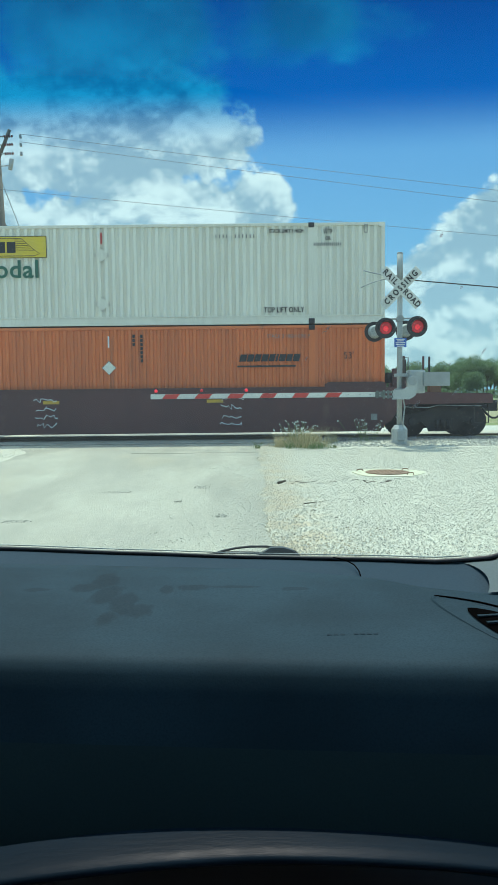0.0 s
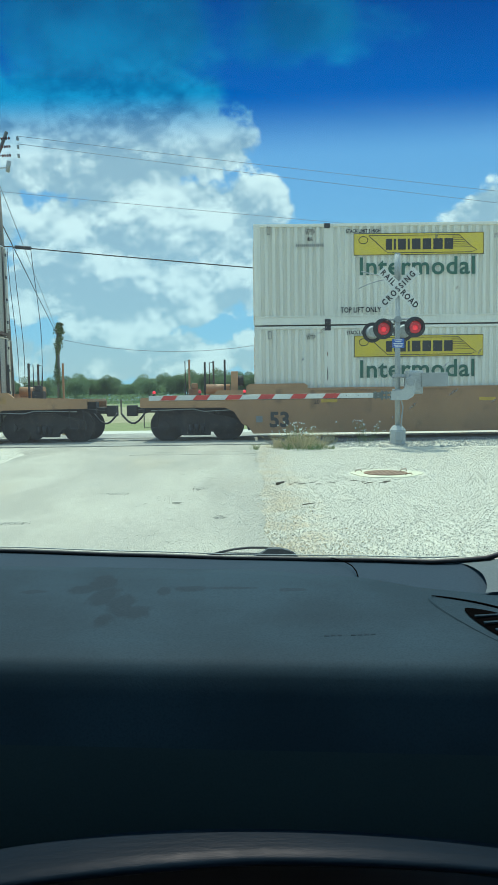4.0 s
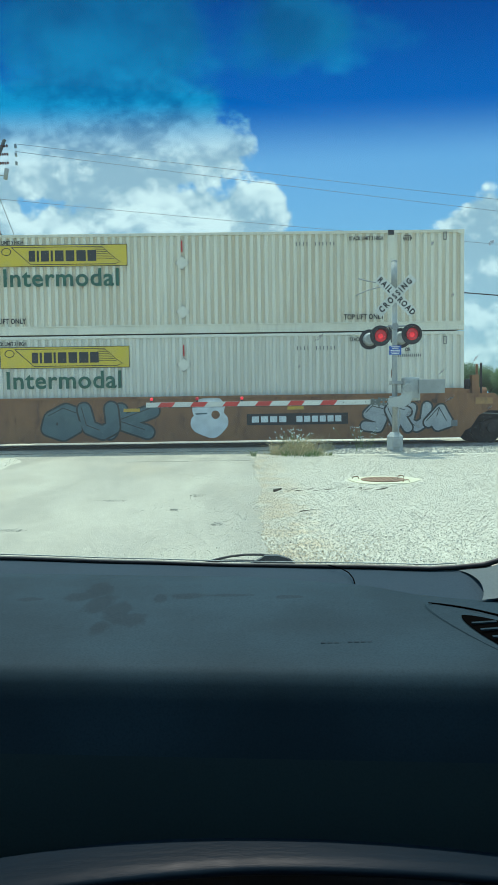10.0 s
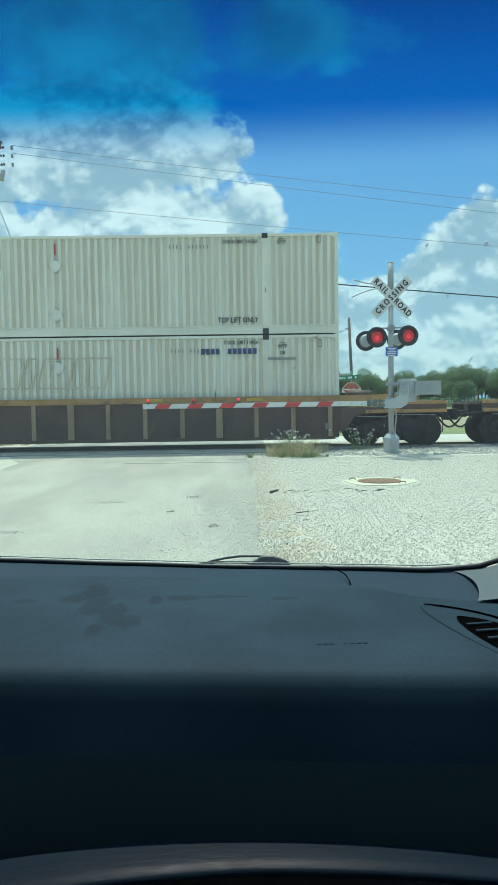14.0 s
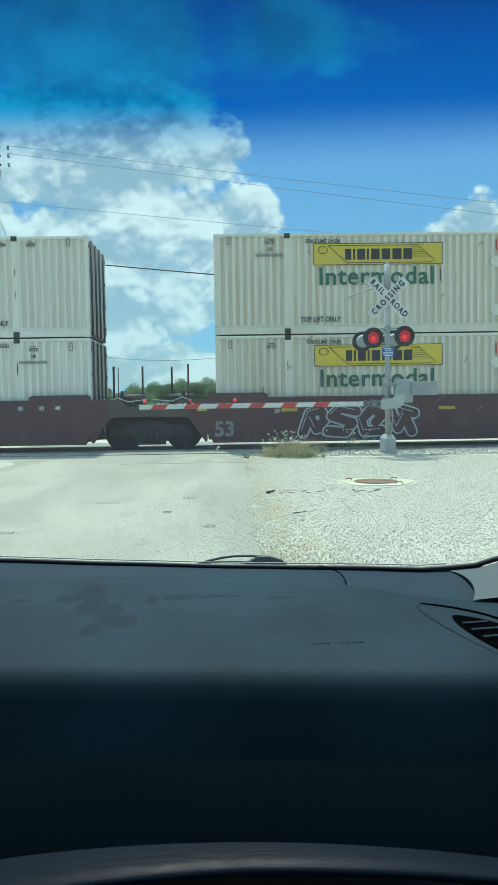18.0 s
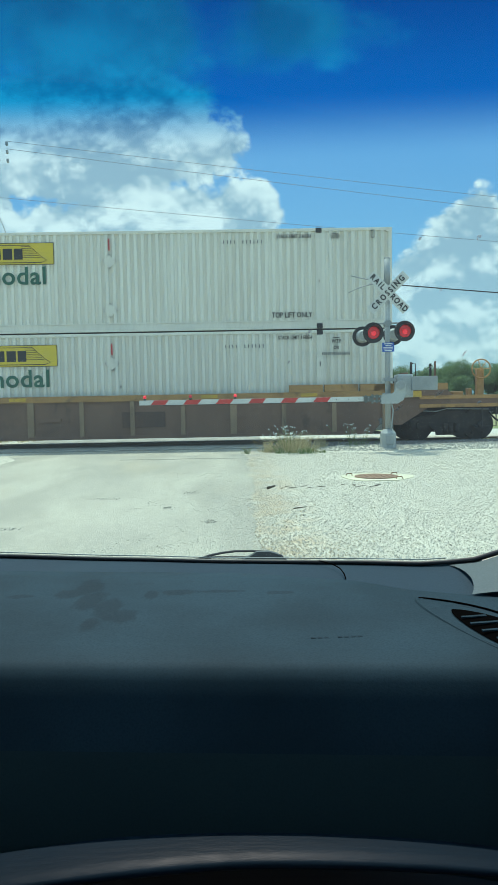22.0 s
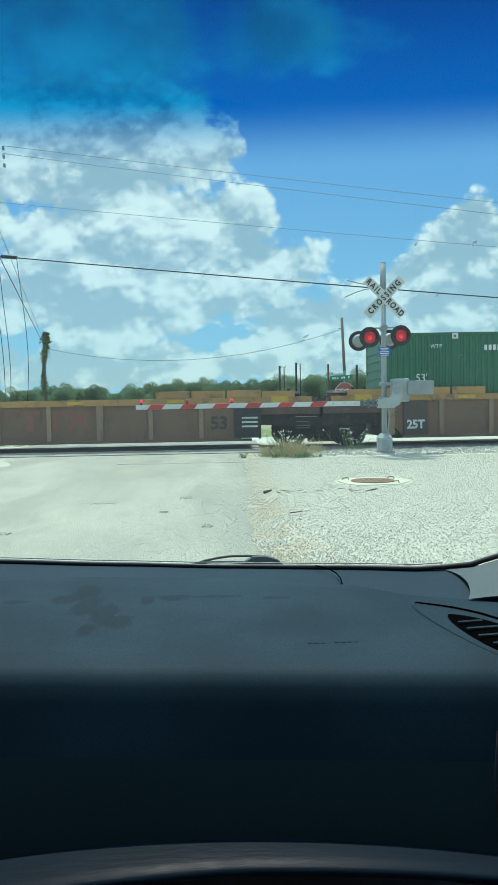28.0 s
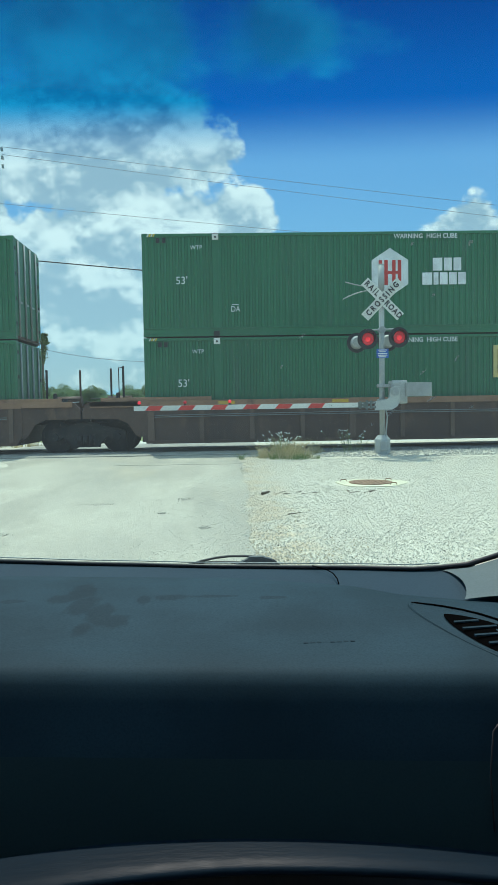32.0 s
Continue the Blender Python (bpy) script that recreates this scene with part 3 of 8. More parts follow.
def tube(points, r, sides=8):
    """A round bar bent along the points, in one piece."""
    bm = bmesh.new()
    pts = [Vector(p) for p in points]
    rings, side = [], None
    for k, p in enumerate(pts):
        d = (pts[min(k + 1, len(pts) - 1)] - pts[max(k - 1, 0)])
        d = d.normalized() if d.length > 1e-9 else (pts[1] - pts[0]).normalized()
        if side is None:
            side = d.orthogonal().normalized()
        side = (side - d * side.dot(d)).normalized()
        up = d.cross(side)
        rings.append([bm.verts.new(p + (side * math.cos(j * math.tau / sides) + up * math.sin(j * math.tau / sides)) * r) for j in range(sides)])
    for a, b in zip(rings, rings[1:]):
        for j in range(sides):
            bm.faces.new((a[j], a[(j + 1) % sides], b[(j + 1) % sides], b[j])).smooth = True
    bm.faces.new(rings[0][::-1]), bm.faces.new(rings[-1])
    return bm


def prism(points, y0, y1):
    """A plate with an outline in x and z, between two depths."""
    bm = bmesh.new()
    front = [bm.verts.new((x, y0, z)) for x, z in points]
    back = [bm.verts.new((x, y1, z)) for x, z in points]
    bm.faces.new(front), bm.faces.new(back[::-1])
    for k in range(len(points)):
        j = (k + 1) % len(points)
        bm.faces.new((front[k], back[k], back[j], front[j]))
    bmesh.ops.recalc_face_normals(bm, faces=bm.faces)
    return bm


MESHES = {}


def mesh_of(bm, mat, key=None):
    if key is not None and (key, mat.name) in MESHES:
        return MESHES[key, mat.name]
    bm = bm() if callable(bm) else bm
    me = bpy.data.meshes.new("mesh")
    if isinstance(bm, bmesh.types.BMesh):
        bmesh.ops.recalc_face_normals(bm, faces=bm.faces)
        bm.to_mesh(me)
        bm.free()
    else:
        me = bm
    me.materials.append(mat)
    if key is not None:
        MESHES[key, mat.name] = me
    return me


def part(name, bm, mat, parent, label="", at=None, key=None):
    ob = new(name, mesh_of(bm, mat, key))
    ob.parent = parent
    if at is not None:
        ob.matrix_basis = at
    return tagged(ob, label)


def thing(name, label, category, at=None, group="", kind=""):
    ob = new(name)
    ob.empty_display_size = 0.2
    if at is not None:
        ob.matrix_basis = at
    return tagged(ob, label, category, group, kind)


def single(name, bm, mat, label, category, at=None, group="", kind=""):
    ob = new(name, mesh_of(bm, mat))
    if at is not None:
        ob.matrix_basis = at
    return tagged(ob, label, category, group, kind)


def letters(text, height, squeeze=1.0, bold=0.0, spacing=1.0):
    """A mesh of the words, standing upright and facing -y, centred on the origin."""
    curve = bpy.data.curves.new("words", "FONT")
    curve.body, curve.size, curve.extrude, curve.align_x, curve.align_y = text, height * 1.38, 0.003, "CENTER", "CENTER"
    curve.offset, curve.resolution_u, curve.space_character = bold, 3, spacing
    ob = bpy.data.objects.new("words", curve)
    scene.collection.objects.link(ob)
    bpy.context.view_layer.update()
    me = bpy.data.meshes.new_from_object(ob.evaluated_get(bpy.context.evaluated_depsgraph_get()))
    bpy.data.objects.remove(ob)
    bpy.data.curves.remove(curve)
    me.transform(Matrix.Rotation(math.pi / 2, 4, "X") @ Matrix.Diagonal((squeeze, 1, 1, 1)))
    me.materials.clear()
    return me


def words(text, height, mat, parent, x, z, y=-0.006, squeeze=1.0, bold=0.0, spacing=1.0, spin=0.0):
    key = ("words", text, height, squeeze, bold, spacing)
    return part("lettering", lambda: letters(text, height, squeeze, bold, spacing), mat, parent,
                at=pose(x, y, z, 0, spin, 0), key=key)


def bars(count, width, height, mat, parent, x, z, y=-0.006, gap=0.25):
    """Unreadable characters as plain upright bars, centred on x and z."""
    def make():
        step = width / count
        return boxes(*[(-width / 2 + k * step, -width / 2 + (k + 1 - gap) * step, -0.003, 0.003, -height / 2, height / 2)
                       for k in range(count)])
    return part("marking", make, mat, parent, at=pose(x, y, z), key=("bars", count, width, height, gap))


# ---- ground, road, tracks ----
TRACK_Y, TRAIN_Y = 21.43, 20.13


def sheet(name, x0, x1, y0, y1, z, mat, label, category, nx=1, ny=1, wave=0.0):
    bm = bmesh.new()
    grid = [[bm.verts.new((x0 + (x1 - x0) * i / nx, y0 + (y1 - y0) * j / ny,
                           z + (wave * noise.noise((i * 0.37, j * 0.41, 3.1)) if 0 < i < nx and 0 < j < ny else 0)))
             for j in range(ny + 1)] for i in range(nx + 1)]
    for i in range(nx):
        for j in range(ny):
            bm.faces.new((grid[i][j], grid[i + 1][j], grid[i + 1][j + 1], grid[i][j + 1])).smooth = True
    return single(name, bm, mat, label, category, kind="structure")


def ragged_slab(name, left, right, mat, z, label, category):
    """A paved strip between two ragged edges given as (y, x) rows."""
    bm = bmesh.new()
    rows = []
    for (y, xl), (_, xr) in zip(left, right):
        rows.append([bm.verts.new((xl + (xr - xl) * k / 12, y, z)) for k in range(13)])
    for a, b in zip(rows, rows[1:]):
        for k in range(12):
            bm.faces.new((a[k], a[k + 1], b[k + 1], b[k])).smooth = True
    return single(name, bm, mat, label, category, kind="structure")


def build_ground():
    sheet("ground", -2500, 2500, -400, 4000, -0.06, FIELD, "mown green and straw coloured field beyond the tracks", "ground")
    sheet("gravel_lot", -60, 60, -12, 19.4, -0.016, GRAVELBED, "pale crushed limestone lot beside the road", "gravel", 60, 30, 0.008)
    ys = [-12 + 0.0625 * k for k in range(497)]
    left = [(y, -5.0 + 0.25 * noise.noise((y * 0.6, 7.7, 0)) - 1.5 * max(0.0, (y - 16) / 4)) for y in ys]
    right = [(y, 0.20 + 0.12 * noise.noise((y * 0.8, 1.3, 0)) + 0.05 * noise.noise((y * 3.1, 4.2, 0)) + 0.05 * noise.noise((y * 9.1, 2.2, 0))) for y in ys]
    ragged_slab("road", left, right, ROADTOP, -0.008, "worn pale grey road leading over the rail crossing", "road")
    sheet("hay_field", -400, 400, 39.0, 125.0, -0.05, HAY, "straw coloured mown hay field", "field", 20, 8)
    sheet("cross_road", -300, 300, 24.0, 28.6, -0.040, ASPHALT, "sunlit grey road running along the far side of the tracks", "road", 40, 2)
    # ballast shoulders outside the crossing
    for x0, x1 in ((-220, -7.0), (0.75, 220)):
        bm = bmesh.new()
        prof = ((19.3, -0.05), (20.0, 0.03), (20.4, -0.16), (22.5, -0.16), (22.9, 0.0), (24.2, -0.07))
        n = 90
        rows = [[bm.verts.new((x0 + (x1 - x0) * i / n, y, z + 0.02 * noise.noise((i * 1.7, y, 0)))) for y, z in prof] for i in range(n + 1)]
        for a, b in zip(rows, rows[1:]):
            for k in range(len(prof) - 1):
                bm.faces.new((a[k], b[k], b[k + 1], a[k + 1]))
        single("ballast_bed", bm, BALLAST, "dark grey stone ballast under the rails", "ballast", kind="structure")
        bm = bmesh.new()
        rows = [[bm.verts.new((x0 + (x1 - x0) * i / n, y, z + 0.012 * noise.noise((i * 1.7, y, 4.0)))) for y, z in ((22.42, -0.10), (22.75, 0.01), (24.3, -0.02), (24.9, -0.045))] for i in range(n + 1)]
        for a, b in zip(rows, rows[1:]):
            for k in range(3):
                bm.faces.new((a[k], b[k], b[k + 1], a[k + 1]))
        single("gravel_shoulder", bm, GRAVELBED, "pale gravel shoulder along the far rail", "gravel", kind="structure")
    # crossing deck between the rails
    bm = boxes((-7.0, 0.75, 18.6, 20.60, -0.05, 0.012), (-7.0, 0.75, 20.86, 22.0, -0.05, 0.012), (-7.0, 0.75, 22.26, 25.3, -0.05, 0.008))
    single("crossing_deck", bm, DECKTAR, "dark asphalt crossing deck between the rails", "pavement", kind="structure")
    for y in (20.71, 22.15):
        outline = ((-0.035, 0.0), (0.035, 0.0), (0.035, -0.035), (0.01, -0.05), (0.01, -0.14), (0.07, -0.165), (0.07, -0.18),
                   (-0.07, -0.18), (-0.07, -0.165), (-0.01, -0.14), (-0.01, -0.05), (-0.035, -0.035))
        bm = prism(outline, -220, 220)
        single("rail", bm, RAIL, "rusty steel rail with a polished head", "rail", at=pose(0, y, 0.0, 0, 0, 90), group="rails of the track", kind="structure")
    tie = mesh_of(boxes((-0.11, 0.11, -1.3, 1.3, -0.18, 0.0), bevel=0.01), POLEWOOD)
    for k in range(60):
        x = 1.1 + 0.52 * k if k < 34 else -7.4 - 0.52 * (k - 34)
        tagged(new("sleeper", tie), "dark weathered wooden railway sleeper", "sleeper", "sleepers under the rails", "structure").matrix_basis = pose(x, TRACK_Y, -0.165)


def stones(name, count, area, size, mat, label, seed, keep=None, lift=None):
    """Crushed stones scattered over a rectangle as one object."""
    rng = np.random.default_rng(seed)
    base = np.array([(1, 0, -.2), (-.5, .85, -.2), (-.6, -.8, -.2), (.15, .1, .75), (.55, .6, .35), (-.2, -.5, .45)])
    tris = np.array([(0, 4, 3), (4, 1, 3), (1, 2, 3), (2, 5, 3), (5, 0, 3), (0, 1, 4), (2, 0, 5)])
    x0, x1, y0, y1, z = area
    pts = np.column_stack((rng.uniform(x0, x1, count), y0 + (y1 - y0) * rng.random(count) ** 1.35, np.full(count, z)))
    if keep:
        pts = pts[[keep(p) for p in pts]]
    if lift:
        pts[:, 2] += [lift(p[0], p[1]) for p in pts]
    n = len(pts)
    s = size * (0.45 + 1.1 * rng.random(n) ** 2.2)
    a = rng.uniform(0, math.tau, n)
    shape = base[None] * rng.uniform(0.6, 1.2, (n, 6, 3)) * s[:, None, None]
    c, d = np.cos(a)[:, None], np.sin(a)[:, None]
    xyz = np.stack((shape[..., 0] * c - shape[..., 1] * d, shape[..., 0] * d + shape[..., 1] * c, shape[..., 2] * 1.05), -1) + pts[:, None]
    faces = (tris[None] + 6 * np.arange(n)[:, None, None]).reshape(-1, 3)
    me = bpy.data.meshes.new("stones")
    me.from_pydata(xyz.reshape(-1, 3).tolist(), [], faces.tolist())
    me.materials.append(mat)
    return tagged(new(name, me), label, "gravel", kind="stuff")


def berm(x, y):
    """Height of the gravel heap along the track."""
    rise = min(1.0, max(0.0, (x - 1.5) / 1.3))
    rise = rise * rise * (3 - 2 * rise)
    fall = min(1.0, max(0.0, (10.6 - x) / 2.5))
    lump = 1.0 + 0.45 * noise.noise((x * 1.3, y * 1.6, 5.0)) + 0.25 * noise.noise((x * 3.7, y * 3.9, 2.0))
    return -0.035 + 0.115 * rise * fall * math.exp(-((y - 17.65) / 0.85) ** 2) * lump


def build_stones():
    off_road = lambda p: (p[0] > -0.35 + 0.80 * (math.sin(p[1] * 977.0) * 0.5 + 0.5) or p[0] < -5.1) and math.hypot((p[0] - 2.2) / 0.62, (p[1] - 11.2) / 0.62) > 1
    stones("gravel_stones", 150000, (-0.35, 9.0, 4.3, 19.3, -0.010), 0.0085, STONE, "loose pale limestone chips", 3, off_road)
    # dark chips put in for the small shadows between gravel stones
    stones("gravel_specks", 34000, (-0.2, 8.0, 4.3, 17.0, -0.009), 0.0062, STONEDUSK, "small dark chips standing in for shadows among the pale gravel", 21, off_road)
    on_road = lambda p: p[0] < 0.15 + 0.25 * math.sin(p[1] * 977.0)
    stones("road_chips", 42000, (-3.4, 0.4, 4.3, 14.5, -0.0125), 0.0060, STONEDUSK, "small dusky chips pressed into the road", 23, on_road)
    stones("road_chips", 42000, (-3.4, 0.4, 4.3, 14.5, -0.0125), 0.0060, ROADDIRT, "small tan chips pressed into the road", 24, on_road)
    stones("stray_gravel", 16000, (-1.3, 0.45, 4.3, 17.5, -0.006), 0.0065, STONE, "stray pale chips thrown onto the road's edge", 22,
           lambda p: (math.sin(p[0] * 1453.0 + p[1] * 719.0) * 0.5 + 0.5) ** 1.6 > (0.30 - p[0]) / 1.5 + 0.22 * math.sin(p[1] * 1.9 + 1.0))
    stones("gravel_stones", 5000, (-12.0, -5.0, 11.0, 19.3, -0.014), 0.018, STONE, "loose pale limestone chips beside the road", 4, off_road)
    stones("ballast_stones", 9000, (0.8, 14.0, 19.0, 20.5, 0.0), 0.045, BALLAST, "dark broken ballast stones", 5)
    stones("dusty_stones", 5000, (0.10, 0.95, 4.3, 16.5, -0.011), 0.009, ROADDIRT, "tan dusty stones along the road's edge", 14, lambda p: math.sin(p[0] * 977.0 + p[1] * 331.0) * 0.5 + 0.5 > (p[0] - 0.1) / 0.7 + 0.15 * math.sin(p[1] * 2.1))
    stones("dusty_stones", 5000, (0.10, 1.25, 4.3, 6.6, -0.011), 0.008, ROADDIRT, "tan dusty stones along the road's edge", 15, lambda p: math.sin(p[0] * 977.0 + p[1] * 331.0) * 0.5 + 0.5 > max((p[0] - 0.3) / 0.95, (p[1] - 5.0) / 1.6) + 0.2 * math.sin(p[1] * 3.7 + p[0] * 5.0))
    dark = material("dark_pebble", (0.16, 0.145, 0.12), rough=0.9, vary=0)
    stones("dark_pebbles", 200, (0.3, 2.2, 4.5, 13.0, -0.012), 0.010, dark, "scattered dark pebbles on the pale gravel", 6)
    bm = bmesh.new()
    rng = random.Random(8)
    for k in range(15):
        x, y = rng.gauss(1.30, 0.5), rng.gauss(9.95, 0.10)
        a, l = rng.uniform(-0.4, 0.4), rng.uniform(0.03, 0.12)
        rod(bm, (x, y, 0.0), (x + l * math.cos(a), y + l * math.sin(a), 0.010), 0.005, 0.003, 5)
    rod(bm, (0.40, 9.86, 0.012), (0.51, 9.92, 0.035), 0.022, 0.014, 7)
    rod(bm, (0.62, 8.0, 0.0), (0.78, 8.05, 0.01), 0.007, 0.004, 6)
    single("twigs", bm, BARK, "dry brown twigs and bark bits lying on gravel", "twigs", kind="stuff")
    # dark worn spots in the road: clusters of dark grit
    for k, (x, y, w, d) in enumerate(((-0.30, 7.27, 0.10, 0.13), (-2.35, 7.05, 0.17, 0.12), (-1.75, 9.2, 0.26, 0.14), (-0.65, 9.6, 0.14, 0.2), (-0.85, 8.3, 0.06, 0.08), (2.35, 6.0, 0.10, 0.08))):
        stones("road_grit", 230, (x - w, x + w, y - d, y + d, -0.009), 0.010, ASPHALTDARK, "dark worn spot of grit in the pale road", 60 + k,
               lambda p: math.hypot((p[0] - x) / w, (p[1] - y) / d) < 0.75 + 0.25 * math.sin(p[0] * 91.0))
    # gravel heaped around the signal's foot
    bm = bmesh.new()
    n, m = 64, 22
    grid = [[bm.verts.new((1.2 + 9.8 * i / n, 15.6 + 3.5 * j / m, berm(1.2 + 9.8 * i / n, 15.6 + 3.5 * j / m))) for j in range(m + 1)] for i in range(n + 1)]
    for a, b in zip(grid, grid[1:]):
        for j in range(m):
            bm.faces.new((a[j], b[j], b[j + 1], a[j + 1])).smooth = True
    single("gravel_mound", bm, GRAVELBED, "low heap of grey gravel around the signal's foot", "gravel", kind="structure")
    stones("gravel_stones", 16000, (1.3, 10.9, 15.8, 18.9, 0.0), 0.030, STONEGREY, "loose grey stones on the low gravel heap", 12, lambda p: berm(p[0], p[1]) > 0.0, berm)
    bm = tube([(-2.6 + 0.28 * k, 15.55 + 0.05 * math.sin(k * 1.3), -0.008) for k in range(11)], 0.009, 5)
    single("road_crack", bm, ASPHALTDARK, "dark sealed crack across the road", "crack", kind="structure")


def build_manhole():
    hole = thing("manhole", "rusty manhole cover in a yellowed concrete collar", "manhole", pose(2.19, 11.2, -0.034))
    bm = bmesh.new()
    pts = [(0.56 * (1 + 0.09 * math.sin(3 * a + 1)) * math.cos(a), 0.56 * (1 + 0.07 * math.sin(5 * a)) * math.sin(a)) for a in (math.tau * k / 40 for k in range(40))]
    top = [bm.verts.new((x, y, 0.03)) for x, y in pts]
    low = [bm.verts.new((x * 1.04, y * 1.04, -0.03)) for x, y in pts]
    bm.faces.new(top)
    for k in range(40):
        bm.faces.new((low[k], low[(k + 1) % 40], top[(k + 1) % 40], top[k]))
    part("collar", bm, CONCRETE, hole)
    bm = rod(bmesh.new(), (0, 0, 0.0), (0, 0, 0.045), 0.34, sides=40)
    cover = part("cover", bm, RUSTIRON, hole, "rusty cast iron cover")
    bm = bmesh.new()
    for k in range(7):
        for j in range(7):
            x, y = (k - 3) * 0.085, (j - 3) * 0.085
            if math.hypot(x, y) < 0.29:
                box(bm, x - 0.02, x + 0.02, y - 0.02, y + 0.02, 0.045, 0.0475)
    tagged(part("tread", bm, RUSTIRON, cover), kind="stuff")
    for a in (0.7, 2.6, 5.4):
        x, y = 0.46 * math.cos(a), 0.46 * math.sin(a)
        part("lifting_loop", tube([(x - 0.05, y, 0.03), (x - 0.04, y, 0.06), (x + 0.04, y, 0.065), (x + 0.05, y, 0.03)], 0.008, 6), RUSTIRON, hole)


# ---- crossing signal ----
def dish(bm, x, y0, y1, z, r0, r1, sides=28):
    return rod(bm, (x, y0, z), (x, y1, z), r0, r1, sides)


def flashing_lamp(signal, x, y, z, facing, lens_mat, name="flashing_lamp"):
    """A lamp with its round black background, hood and lens; facing -1 looks towards the road's near end."""
    f = facing
    lamp = part(name, dish(bmesh.new(), x, y, y + f * 0.16, z, 0.12, 0.17), SILVER, signal, "round grey lamp body")
    bm = bmesh.new()
    ring = 32
    for r0, r1, ya, yb in ((0.245, 0.245, 0.15, 0.185), ):
        dish(bm, x, y + f * ya, y + f * yb, z, r0, r1, ring)
    part("background_disc", bm, BLACK, lamp, "round black background disc")
    bm = bmesh.new()
    for k in range(20):  # hood: open below
        a0, a1 = math.radians(-30 + 240 * k / 20), math.radians(-30 + 240 * (k + 1) / 20)
        depth0, depth1 = 0.10 + 0.16 * max(0, math.sin(a0)), 0.10 + 0.16 * max(0, math.sin(a1))
        quad = [(0.165, a0, 0), (0.165, a1, 0), (0.165, a1, depth1), (0.165, a0, depth0)]
        bm.faces.new([bm.verts.new((x + r * math.cos(a), y + f * (0.185 + d), z + r * math.sin(a))) for r, a, d in quad])
        quad = [(0.158, a0, 0), (0.158, a1, 0), (0.158, a1, depth1), (0.158, a0, depth0)]
        bm.faces.new([bm.verts.new((x + r * math.cos(a), y + f * (0.185 + d), z + r * math.sin(a))) for r, a, d in reversed(quad)])
    part("hood", bm, BLACK, lamp)
    bm = dish(bmesh.new(), x, y + f * 0.186, y + f * 0.20, z, 0.150, 0.13)
    lens = part("lens", bm, LENSDIM, lamp, "red glass lens")
    part("bulb_glow", dish(bmesh.new(), x, y + f * 0.201, y + f * 0.206, z - 0.015, 0.066, 0.04), lens_mat, lens, "bright centre of the lens")
    return lamp


def ball(x, y, z, r):
    bm = bmesh.new()
    bmesh.ops.create_icosphere(bm, subdivisions=2, radius=r, matrix=Matrix.Translation((x, y, z)))
    return bm


def crossbuck(signal, y, z, facing):
    for spin, text, sx in ((45, None, 0), (-45, None, 0)):
        bm = boxes((-0.61, 0.61, -0.004, 0.004, -0.115, 0.115), bevel=0.0)
        dy = y - (0.012 if spin > 0 else 0.0)
        blade = part("blade", bm, SIGNWHITE, signal, "white reflective crossbuck blade", at=pose(0, dy, z, 0, spin if facing < 0 else -spin, 0))
        if facing > 0:
            continue
        if spin > 0:
            words("RAIL", 0.14, BLACK, blade, -0.36, 0, -0.007, 0.85, 0.006, 1.35)
            words("ROAD", 0.14, BLACK, blade, 0.36, 0, -0.007, 0.85, 0.006, 1.2)
        else:
            words("CROSSING", 0.14, BLACK, blade, 0, 0, -0.022, 0.82, 0.006, 1.5)


